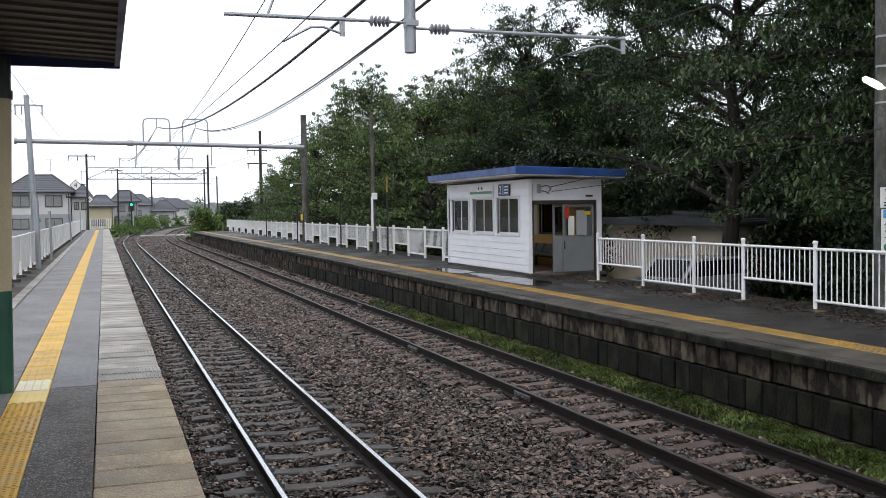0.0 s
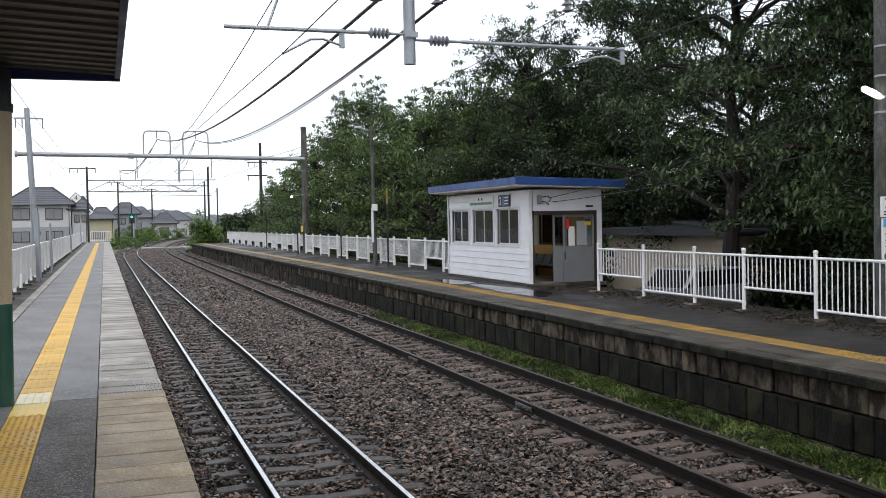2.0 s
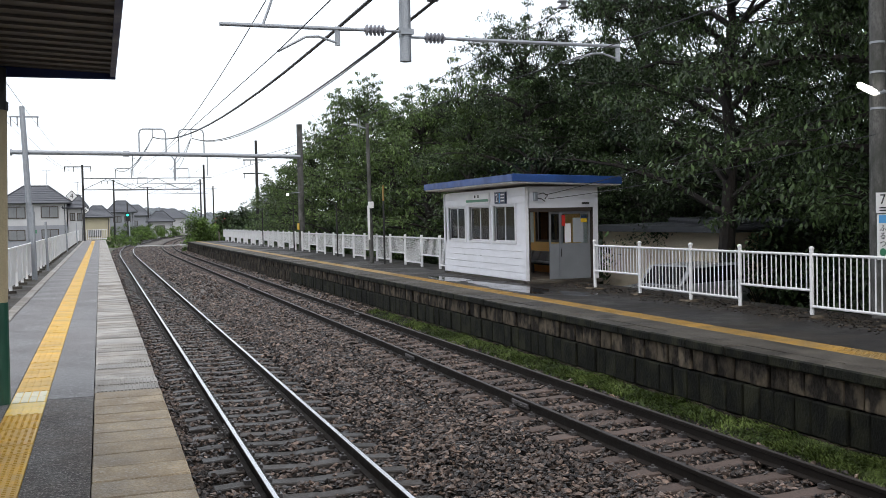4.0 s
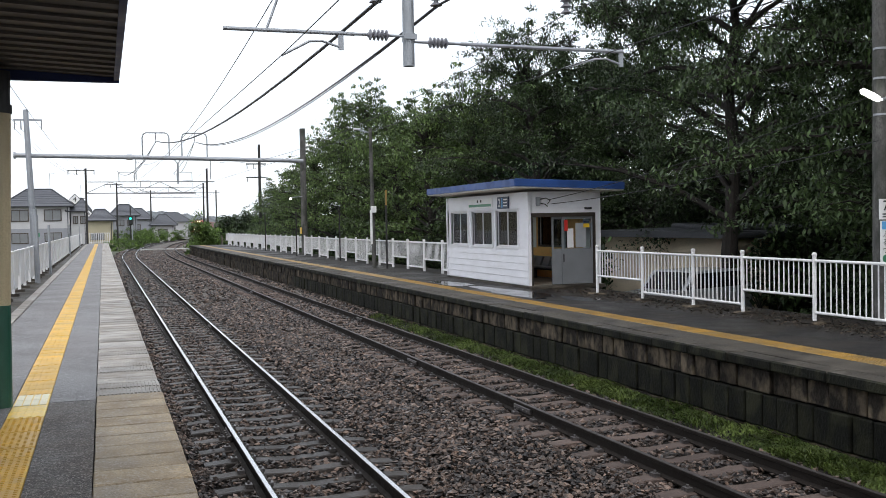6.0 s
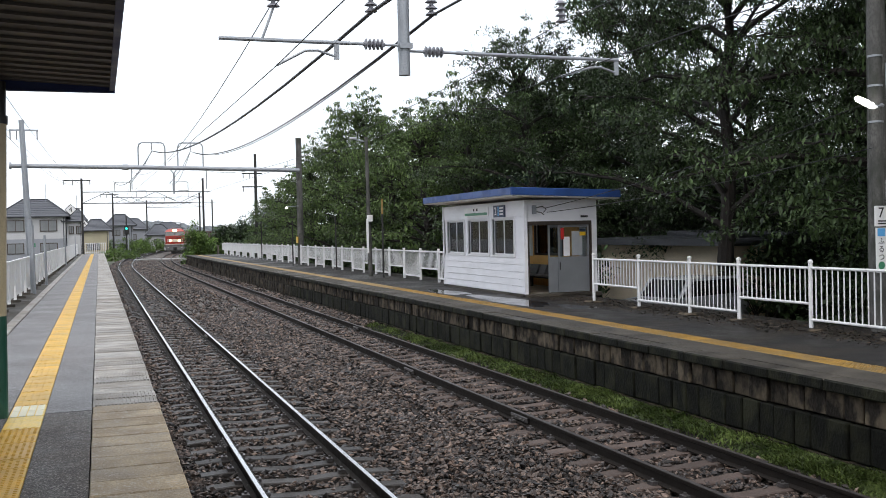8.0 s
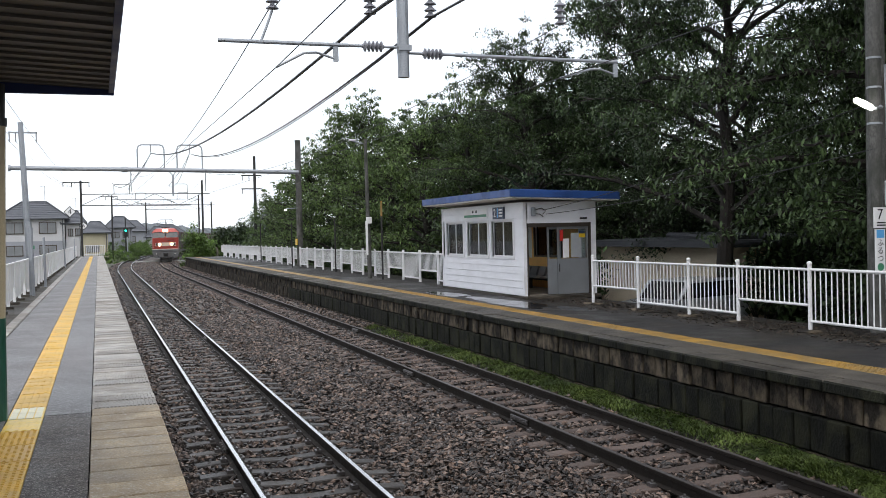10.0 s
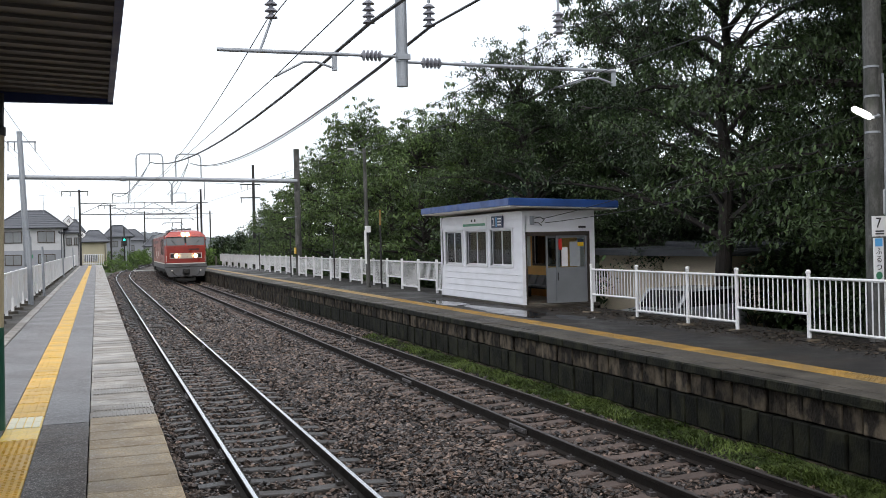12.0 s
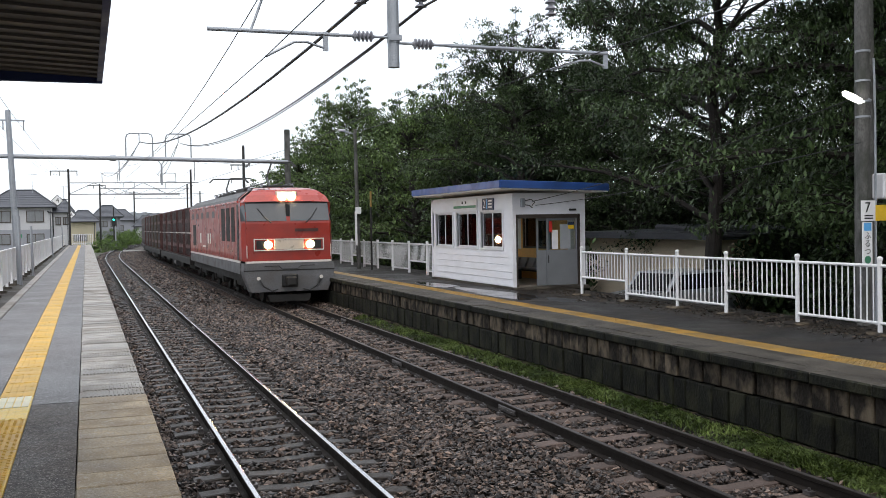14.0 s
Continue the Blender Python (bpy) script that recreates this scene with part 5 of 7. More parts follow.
def leaves(centres, radii, per, size, rng, flat=0.65, carve=-9.0, slim=0.27):
    """Small pointed leaves hanging about clump centres, as number arrays; carve opens gaps between the sprays."""
    c = np.repeat(centres, per, axis=0)
    n = len(c)
    off = rng.normal(size=(n, 3))
    off /= np.linalg.norm(off, axis=1)[:, None]
    off *= (rng.random(n) ** 0.45)[:, None] * np.repeat(radii, per)[:, None]
    off[:, 2] = off[:, 2] * flat - 0.25 * flat * (off[:, 0] ** 2 + off[:, 1] ** 2)
    p = c + off
    x, y, z = p.T
    field = np.sin(1.7 * x + 0.9 * z) + np.sin(1.9 * y - 0.7 * x + 1.1) + np.sin(2.3 * z + 0.8 * y + 2.0) + 0.6 * np.sin(4.3 * x + 3.1 * z) * np.sin(4.1 * y)
    keep = field > carve
    p = p[keep]
    n = len(p)
    a = rng.uniform(0, 2 * np.pi, n)
    droop = rng.uniform(-1.2, 0.2, n)
    d = np.stack([np.cos(a) * np.cos(droop), np.sin(a) * np.cos(droop), np.sin(droop)], -1)
    s = np.stack([-np.sin(a), np.cos(a), rng.uniform(-0.35, 0.35, n)], -1)
    s /= np.linalg.norm(s, axis=1)[:, None]
    ln = (size * rng.uniform(0.6, 1.3, n))[:, None]
    w = ln * slim
    v = np.stack([p, p + d * ln * 0.45 + s * w, p + d * ln, p + d * ln * 0.45 - s * w], 1).reshape(-1, 3)
    f = np.arange(4 * n).reshape(-1, 4)
    return v, f


def tree_source(seed, height, spread, leaf_mat, per=62, size=0.135, low=0.12, limbs=24, carve=-1.1, flat=0.42, lift=(-0.08, 0.4)):
    """A broad tree: bent trunk, many limbs in tiers, twigs, and leaves in flat sprays on the twigs."""
    rng = np.random.default_rng(seed)
    r = random.Random(seed)
    t = thing("cherry_tree", "large dark green leafy tree with spreading limbs behind the fence", "tree", group="trees behind the platform")
    bm = bmesh.new()
    trunk = [Vector((0, 0, -0.3))]
    for i in range(1, 8):
        trunk.append(Vector((r.uniform(-0.12, 0.12) * i * 0.5, r.uniform(-0.12, 0.12) * i * 0.5, height * 0.85 * i / 7)))
    tube(bm, trunk, [0.24 * (1 - i / 8.5) + 0.02 for i in range(8)], n=9)
    centres, radii = [], []
    for k in range(limbs):
        h = low + (0.97 - low) * (k / (limbs - 1)) ** 0.95
        base = trunk[min(7, int(h * 7))].lerp(trunk[min(7, int(h * 7) + 1)], (h * 7) % 1)
        az = k * 2.4 + r.uniform(-0.4, 0.4)
        reach = spread * (1.0 - 0.72 * max(0, h - 0.35) / 0.65) * r.uniform(0.65, 1.2)
        up = reach * r.uniform(*lift) + 0.2
        tip = base + Vector((math.cos(az) * reach, math.sin(az) * reach, up))
        pts = [base.lerp(tip, q) + Vector((0, 0, 0.35 * math.sin(q * math.pi))) + Vector((r.uniform(-0.1, 0.1), r.uniform(-0.1, 0.1), 0)) for q in (0, 0.3, 0.6, 0.85, 1)]
        tube(bm, pts, [0.085, 0.064, 0.043, 0.026, 0.01], n=5)
        for j in range(6):
            q = 0.25 + 0.75 * j / 5
            m = base.lerp(tip, q) + Vector((0, 0, 0.35 * math.sin(q * math.pi)))
            for side in range(2):
                az2 = az + r.choice((-1, 1)) * r.uniform(0.4, 1.3)
                ln = r.uniform(0.6, 1.4)
                e = m + Vector((math.cos(az2) * ln, math.sin(az2) * ln, r.uniform(-0.3, 0.4)))
                tube(bm, [m, m.lerp(e, 0.5) + Vector((0, 0, 0.08)), e], [0.018, 0.012, 0.006], n=3)
                for q2 in (0.5, 1.0):
                    centres.append(tuple(m.lerp(e, q2)))
                    radii.append(r.uniform(0.3, 0.75))
    for j in range(26):
        az, ln = r.uniform(0, 6.28), r.uniform(0.1, spread * 0.35)
        e = trunk[7] + Vector((math.cos(az) * ln, math.sin(az) * ln, r.uniform(-0.8, height * 0.13)))
        tube(bm, [trunk[6], e], [0.03, 0.008], n=3)
        centres.append(tuple(e))
        radii.append(r.uniform(0.25, 0.6))
    # long leafy shoots that break the outline
    for j in range(30):
        az, ln = r.uniform(0, 6.28), spread * r.uniform(0.05, 0.9)
        z = height * (0.98 - 0.42 * (ln / spread) ** 1.5)
        b = Vector((math.cos(az) * ln, math.sin(az) * ln, z - 0.8))
        e = b + Vector((math.cos(az) * r.uniform(0.2, 1.0), math.sin(az) * r.uniform(0.2, 1.0), r.uniform(0.7, 1.7)))
        tube(bm, [b, b.lerp(e, 0.5), e], [0.016, 0.01, 0.004], n=3)
        for q in (0.1, 0.35, 0.6, 0.85):
            centres.append(tuple(b.lerp(e, q)))
            radii.append(0.36 - 0.16 * q)
    part("trunk", bm, M_BARK, t)
    v, f = leaves(np.array(centres), np.array(radii), per, size, rng, flat=flat, carve=carve, slim=0.24)
    me = bpy.data.meshes.new("crown")
    me.from_pydata(v.tolist(), [], f.tolist())
    me.materials.append(leaf_mat)
    crown = new("crown", me)
    crown.parent = t
    tagged(crown, "dense pointed green leaves")
    return t, float(v[:, 2].max())


def trees():
    src = [tree_source(11, 9.5, 4.3, M_LEAF, per=68, size=0.12, low=0.13, limbs=30, carve=-1.7), tree_source(23, 10.5, 4.7, M_LEAF, per=68, size=0.12, low=0.13, limbs=30, carve=-1.7), tree_source(37, 8.6, 4.0, M_LEAF2, per=38, size=0.162, low=0.15),
           tree_source(51, 10.0, 4.6, M_LEAF, per=17, size=0.38, carve=-9.0, flat=0.6), tree_source(64, 9.0, 4.2, M_LEAF2, per=38, size=0.162, low=0.15),
           tree_source(77, 10.5, 4.6, M_LEAF, per=110, size=0.115, low=0.25, limbs=30, carve=-0.65, lift=(-0.05, 0.5))]
    # x, y, which, top height, width
    spots = [(15.2, 8.0, 1, 13.0, 1.0), (15.4, 14.5, 0, 13.5, 1.05), (16.4, 23.3, 5, 13.2, 1.0), (20.5, 17.5, 1, 12.5, 1.0), (18.5, 19.4, 1, 15.5, 0.88), (20.9, 22.6, 0, 10.5, 0.85), (17.4, 15.6, 0, 15.5, 0.95), (20.2, 27.6, 0, 9.0, 1.0), (19.8, 33.2, 0, 13.4, 1.15), (15.4, 34.0, 1, 10.6, 0.95), (14.9, 39.5, 2, 9.6, 0.95),
             (15.0, 45.5, 4, 9.3, 0.95), (15.0, 51.0, 2, 9.6, 1.0), (15.0, 57.5, 4, 11.6, 1.0), (15.2, 64.5, 2, 10.0, 1.0), (14.8, 71.0, 4, 9.0, 0.9), (15.2, 79.0, 2, 8.6, 0.85), (14.8, 87.0, 4, 6.8, 0.75),
             (20.0, 15.5, 3, 11.5, 1.1), (25.5, 39.0, 3, 6.6, 1.1), (19.8, 37.5, 3, 10.4, 0.95), (24.0, 32.0, 3, 6.0, 1.0), (19.4, 41.5, 3, 9.8, 1.1), (19.6, 47.0, 3, 8.8, 1.1), (19.5, 58.0, 3, 9.8, 1.1), (19.0, 70.0, 3, 8.0, 1.0),
             (25.5, 20.0, 3, 8.0, 1.2), (27.5, 62.0, 3, 8.5, 1.2)]
    used = set()
    for i, (x, y, k, top, w) in enumerate(spots):
        m = pose(x, y, -0.38, 0, 0, (i * 77) % 360)
        ob, peak = src[k]
        if k in used:
            ob = copy_thing(ob, m)
        else:
            ob.matrix_basis = m
            used.add(k)
        ob.scale = (w, w, top / peak)


def bush(name, spots, mat, label, category="bush", per=26, size=0.2, seed=4):
    """A bush: stems and a ragged mass of leaves."""
    rng = np.random.default_rng(seed)
    t = thing(name, label, category)
    bm = bmesh.new()
    cs, rs = [], []
    for x, y, z, r, h in spots:
        n = max(6, int(10 * r * h))
        for i in range(n):
            a, d = rng.uniform(0, 6.28), r * rng.random() ** 0.5
            p = (x + math.cos(a) * d, y + math.sin(a) * d, z + h * rng.random() * (1 - 0.4 * d / r))
            cs.append(p)
            rs.append(rng.uniform(0.25, 0.5) * max(0.6, min(1.6, h * 0.4)))
            if i % 3 == 0:
                tube(bm, [(x, y, z - 0.2), p], [0.03, 0.01], n=4)
    tagged(part("undergrowth_wood", bm, M_BARK, t), kind="stuff")
    v, f = leaves(np.array(cs), np.array(rs), per, size, rng, flat=0.85)
    me = bpy.data.meshes.new("foliage")
    me.from_pydata(v.tolist(), [], f.tolist())
    me.materials.append(mat)
    new("foliage", me).parent = t
    return t


def undergrowth():
    bush("bush", [(8.6, 96.0, -0.3, 1.0, 4.4), (8.45, 95.6, -0.3, 0.6, 4.5), (7.9, 93.2, -0.4, 0.6, 2.0), (10.2, 98.5, -0.3, 1.3, 3.2), (9.4, 97.0, 0.5, 1.2, 3.2)], M_BUSH, "bright green bush growing over the platform end", size=0.22, per=60)
    bush("bush", [(2.4, 128.0, -0.4, 1.6, 0.9), (3.0, 136.0, -0.4, 2.0, 1.2), (5.0, 172.0, -0.4, 4.0, 2.2), (9.0, 190.0, -0.4, 4.0, 3.2), (2.2, 148.0, -0.4, 2.6, 1.5), (11.5, 215.0, -0.4, 5.0, 3.4), (4.5, 205.0, -0.4, 4.0, 3.2)], M_BUSH, "green weeds and shrubs beside the curve", size=0.24, per=66, seed=6)
    bush("hedge", [(x, y, -0.3, 1.9, h) for x, y, h in ((11.9, 103.5, 4.6), (12.9, 104.5, 4.9), (13.9, 103.0, 4.8), (14.0, 101, 3.4), (16.5, 104, 5.0), (15.0, 95, 4.0), (19, 110, 5.4), (13.5, 110, 3.6), (22, 118, 6.0), (17, 116, 5.2), (18.0, 98, 6.0), (20.5, 104, 6.5))], M_LEAF, "dark hedge and shrubs beyond the platform end", "hedge", size=0.35, per=40, seed=7)
    bush("shrubs", [(14.4 + (i % 3) * 1.2, 23 + i * 2.2, -0.2, 1.6, 3.0) for i in range(3, 31)] + [(14.5, 6, -0.2, 1.9, 2.2), (14.8, 9.5, -0.2, 1.9, 2.2), (15.0, 12.5, -0.2, 1.8, 2.2), (14.5, 16.6, -0.4, 1.2, 2.0), (17.2, 22.7, -0.4, 1.0, 3.0), (18.6, 22.9, -0.4, 1.0, 3.2), (16.6, 18.2, -0.4, 1.5, 2.6), (18.0, 20.5, -0.4, 1.6, 2.8), (20.0, 23.5, -0.4, 1.8, 3.2), (22.5, 26.5, -0.4, 1.9, 3.4)], M_LEAF, "dark undergrowth beneath the trees", "shrub", size=0.26, per=26, seed=9)


# ---------------------------------------------------------------- distance


def far_woods():
    """A dense belt of trees behind the first rows."""
    bush("woods", [(24.0 + 1.5 * math.sin(i * 1.7), 19 + i * 3.0, -0.4, 2.2, 5.2 + 0.8 * math.sin(i * 2.3)) for i in range(26) if not 4 < i < 8], M_LEAF, "dense dark belt of trees behind the platform", "woods", per=30, size=0.42, seed=14)
    p = thing("utility_pole", "dark far utility pole with crossarms among the trees", "pole", (13.5, 90.0, -0.4))
    part("shaft", rod(bmesh.new(), (0, 0, 0), (0, 0, 10.2), 0.16, 0.12, n=10), M_DARKPOLE, p)
    for z in (7.2, 8.4):
        part("crossarm", boxm(-1.2, 0.6, -0.05, 0.05, z, z + 0.1), M_DARKPOLE, p)
    for x, z in ((-1.1, 8.4), (-0.5, 8.4), (-1.1, 7.2)):
        part("pin", rod(bmesh.new(), (x, 0, z - 0.4), (x, 0, z), 0.04, n=6), M_INS, p)


def crossing():
    """Pale concrete panels of a foot crossing round the curve."""
    c = thing("level_crossing", "pale concrete panels of a crossing over the tracks", "level crossing")
    for k in range(2):
        for a, b in ((T1 + 0.64, T2 - 0.64), (T2 - 0.48, T2 + 0.48), (T2 + 0.64, T2 + 2.4)):
            s0 = 118.0 + k * 1.1
            bm = along(bmesh.new(), [(a, -0.2), (b, -0.2), (b, 0.0), (a, 0.0)], 0.0, s0, s0 + 1.08, 2.0)
            part("panel", bm, M_CROSSING, c)
    f = thing("wooden_fence", "weathered wooden slat fence beyond the platform end", "fence", (0, 0, -0.42))
    for k in range(20):
        x, y = 10.4 + 0.04 * k, 93.0 + 0.45 * k
        part("slat", boxm(x - 0.03, x + 0.03, y - 0.16, y + 0.16, 0.0, 1.9 + 0.06 * (k % 3)), M_OLDWOOD, f)
    for z in (0.7, 1.6):
        part("rail_bar", tube(bmesh.new(), [(10.46, 92.8, z), (11.26, 101.8, z)], 0.05, n=4), M_OLDWOOD, f)


def hills():
    bm = bmesh.new()
    rng = random.Random(12)
    n = 900
    lo, hi, top = [], [], []
    for i in range(n + 1):
        x = -500 + 1300 * i / n
        h = 13 + 4 * math.sin(i * 0.021 + 0.6) + 2 * math.sin(i * 0.083 + 1) + 0.8 * math.sin(i * 0.7) + rng.uniform(-0.7, 0.7)
        lo.append(bm.verts.new((x, 1000, -2)))
        hi.append(bm.verts.new((x, 1040, h * 0.75)))
        top.append(bm.verts.new((x, 1100, h + 2)))
    for a, b in ((lo, hi), (hi, top)):
        for i in range(n):
            bm.faces.new((a[i], a[i + 1], b[i + 1], b[i]))
    # haze of the distance is mixed into this pale blue-grey
    m = material("hazy_distant_woods", (0.135, 0.15, 0.16), 0.9, var=0.35, scale=0.03, fine=0.2, bump=0.0)
    tagged(part("hills", bm, m), "low wooded hills on the horizon, coloured with their haze", "hill", kind="structure")


def house(label, x0, x1, y0, y1, eave, ridge, wall, roof, windows, lower=None, yaw=0):
    h = thing("house", label, "house", ((x0 + x1) / 2, y0, -0.4))
    w = (x1 - x0) / 2
    d = y1 - y0
    part("wall", boxm(-w, w, 0, d, 0, eave), wall, h)
    if lower:
        part("lower_wall", boxm(-w - 0.05, w + 0.05, -0.05, d, 0, eave * 0.48), lower, h)
    bm = bmesh.new()
    o, rz = 0.7, ridge
    e = [bm.verts.new(p) for p in ((-w - o, -o, eave), (w + o, -o, eave), (w + o, d + o, eave), (-w - o, d + o, eave))]
    u = [bm.verts.new((v.co.x, v.co.y, eave - 0.2)) for v in e]
    r = [bm.verts.new((-w * 0.4, d / 2, rz)), bm.verts.new((w * 0.4, d / 2, rz))]
    bm.faces.new((e[0], e[1], r[1], r[0])); bm.faces.new((e[1], e[2], r[1])); bm.faces.new((e[2], e[3], r[0], r[1])); bm.faces.new((e[3], e[0], r[0]))
    bm.faces.new(u)
    for i in range(4):
        bm.faces.new((u[i], u[(i + 1) % 4], e[(i + 1) % 4], e[i]))
    rf = part("roof", bm, roof, h)
    for (xa, ya), (xb, yb), rise in (((-w - o, -o), (-w * 0.4, d / 2), 1), ((w + o, -o), (w * 0.4, d / 2), 1), ((-w * 0.4, d / 2), (w * 0.4, d / 2), 0)):
        part("ridge_cap", rod(bmesh.new(), (xa, ya, eave + 0.04 if rise else rz + 0.04), (xb, yb, rz + 0.04), 0.11, n=6), M_RIDGE, rf)
    for k in range(1, 9):
        q = k / 9
        za, ya = eave + (rz - eave) * q, -o + (d / 2 + o) * q
        xa = -w - o + (w * 0.6 + o) * q
        part("tile_course", boxm(xa, -xa, ya - 0.05, ya + 0.05, za, za + 0.05), roof, rf)
    part("gutter", rod(bmesh.new(), (-w - o, -o - 0.06, eave - 0.08), (w + o, -o - 0.06, eave - 0.08), 0.07, n=6), M_RIDGE, rf)
    part("downpipe", rod(bmesh.new(), (w - 0.25, -0.1, 0.2), (w - 0.25, -0.1, eave - 0.2), 0.05, n=6), M_RIDGE, h)
    for xa, xb, za, zb in windows:
        win = part("window", boxm(xa - 0.12, xb + 0.12, -0.12, 0.02, za - 0.12, zb + 0.12), M_BRONZE, h)
        mid = (xa + xb) / 2
        part("pane", boxm(xa, mid - 0.04, -0.14, -0.125, za, zb), M_WINPANE, win)
        part("pane", boxm(mid + 0.04, xb, -0.14, -0.125, za, zb), M_WINPANE, win)
    return h


M_ROOFTILE = material("grey_roof_tiles", (0.11, 0.115, 0.13), 0.6, var=0.25, scale=1.5, fine=8, bump=0.3)
M_CROSSING = material("pale_crossing_concrete", (0.42, 0.41, 0.39), 0.7, var=0.3, scale=2, fine=20)
M_OLDWOOD = material("weathered_fence_wood", (0.17, 0.15, 0.12), 0.85, var=0.35, scale=3, fine=25, stretch=(1, 1, 0.2))
M_RIDGE = material("dark_ridge_tile", (0.05, 0.052, 0.06), 0.6, var=0.2)
M_WALLGREY = material("pale_grey_render", (0.52, 0.52, 0.53), 0.8, var=0.1, scale=0.6, fine=10)
M_WALLGREY2 = material("mid_grey_render", (0.30, 0.31, 0.34), 0.8, var=0.12, scale=0.6, fine=10)
M_WALLYEL = material("yellowish_render", (0.5, 0.45, 0.32), 0.8, var=0.1, scale=0.6, fine=10)
M_WALLBEIGE = material("beige_wall_boards", (0.78, 0.66, 0.5), 0.8, var=0.1, scale=0.6, fine=10, stretch=(1, 1, 4))
M_CARPAINT = material("silver_car_paint", (0.42, 0.43, 0.45), 0.3, metal=0.3, var=0.08, scale=2, coat=0.5)
M_CARGLASS = material("dark_car_glass", (0.01, 0.011, 0.012), 0.5, var=0.1, bump=0.0, spec=0.1)
M_WINPANE = material("curtained_pane", (0.22, 0.23, 0.24), 0.15, var=0.15, scale=1.0)


def houses():
    house("two-storey pale grey house with a grey hipped tile roof", -13.0, -4.5, 152, 162, 6.25, 8.75, M_WALLGREY, M_ROOFTILE,
          [(0.95, 3.05, 4.15, 5.6), (-3.4, -1.3, 4.15, 5.6), (0.95, 3.05, 1.2, 2.3), (-3.4, -1.4, 1.0, 2.3)], M_WALLGREY2)
    house("pale house wing with a low grey roof", -4.35, -2.2, 152.6, 164, 5.5, 7.4, M_WALLGREY, M_ROOFTILE, [(-0.7, -0.2, 3.7, 4.6), (0.3, 0.8, 3.7, 4.6)])
    house("low yellow house with a dark roof", -2.4, 1.6, 178, 190, 4.3, 6.2, M_WALLYEL, M_ROOFTILE, [(-1.5, 0.5, 1.0, 2.0)])
    house("grey house beyond the crossing", 5.0, 11.0, 250, 262, 5.0, 7.6, M_WALLGREY2, M_ROOFTILE, [(-1.5, 0.5, 2.5, 3.6)])
    house("distant house with a dark roof", 15.0, 24.0, 300, 312, 4.5, 7.2, M_WALLGREY, M_ROOFTILE, [(-1.5, 0.5, 2.5, 3.6)])
    house("dark-roofed house behind the trees", 20.5, 27.0, 128, 138, 4.8, 7.2, M_WALLGREY2, M_ROOFTILE, [(-2.0, 0.5, 2.6, 3.8)])
    house("low beige boarded house under the trees", 17.0, 18.5, 24.0, 31.6, 2.5, 2.6, M_WALLBEIGE, M_RIDGE, [])
    # two unseen houses, added as dark backing for the shelter's window reflections
    house("unseen low grey house, added for the window reflections", -18.0, -9.5, 44, 56, 4.6, 6.8, M_WALLGREY2, M_ROOFTILE, [(-2.0, 0.5, 1.4, 2.6)])
    house("unseen yellowish house, added for the window reflections", -19.0, -10.0, 66, 80, 5.4, 7.8, M_WALLYEL, M_ROOFTILE, [(-2.0, 0.5, 2.6, 3.8)])
    house("small distant house with a dark roof", 9.5, 13.5, 205, 213, 3.4, 5.4, M_WALLGREY, M_ROOFTILE, [(-1.0, 0.6, 1.4, 2.4)])
    house("tall pale house beyond the shrubs", 1.8, 6.4, 205, 214, 5.4, 7.6, M_WALLGREY2, M_ROOFTILE, [(-1.5, -0.2, 3.4, 4.4), (0.6, 1.5, 3.4, 4.4)])
    # television aerials
    for x, y, z in ((-7.2, 156, 8.3), (-3.0, 158, 6.6)):
        a = thing("aerial", "thin rooftop television aerial", "aerial", (x, y, z))
        bm = rod(bmesh.new(), (0, 0, -0.8), (0, 0, 2.4), 0.03, n=5)
        rod(bm, (-0.6, 0, 2.3), (0.7, 0, 2.35), 0.02, n=5)
        for k in range(6):
            rod(bm, (-0.5 + k * 0.2, -0.3, 2.32), (-0.5 + k * 0.2, 0.3, 2.32), 0.012, n=4)
        part("rods", bm, M_GALV, a)


def signal():
    s = thing("railway_signal", "railway colour light signal showing green", "signal", (4.3, 170, -0.4))
    part("post", rod(bmesh.new(), (0, 0, 0), (0, 0, 6.5), 0.1, n=8), M_DARKPOLE, s)
    part("head", boxm(-0.35, 0.35, -0.2, 0.1, 3.4, 4.9, bevel=0.1), M_BLACK, s)
    part("green_light", lathe(bmesh.new(), [(0.2, -0.03), (0.18, 0.03)], (0.0, -0.25, 4.4), "y", n=14), glow("green_signal_light", (0.03, 0.7, 0.5), 1.6), s, "lit green lamp")
    part("ladder", boxm(0.15, 0.35, -0.1, 0.0, 0, 3.4), M_GALV, s)


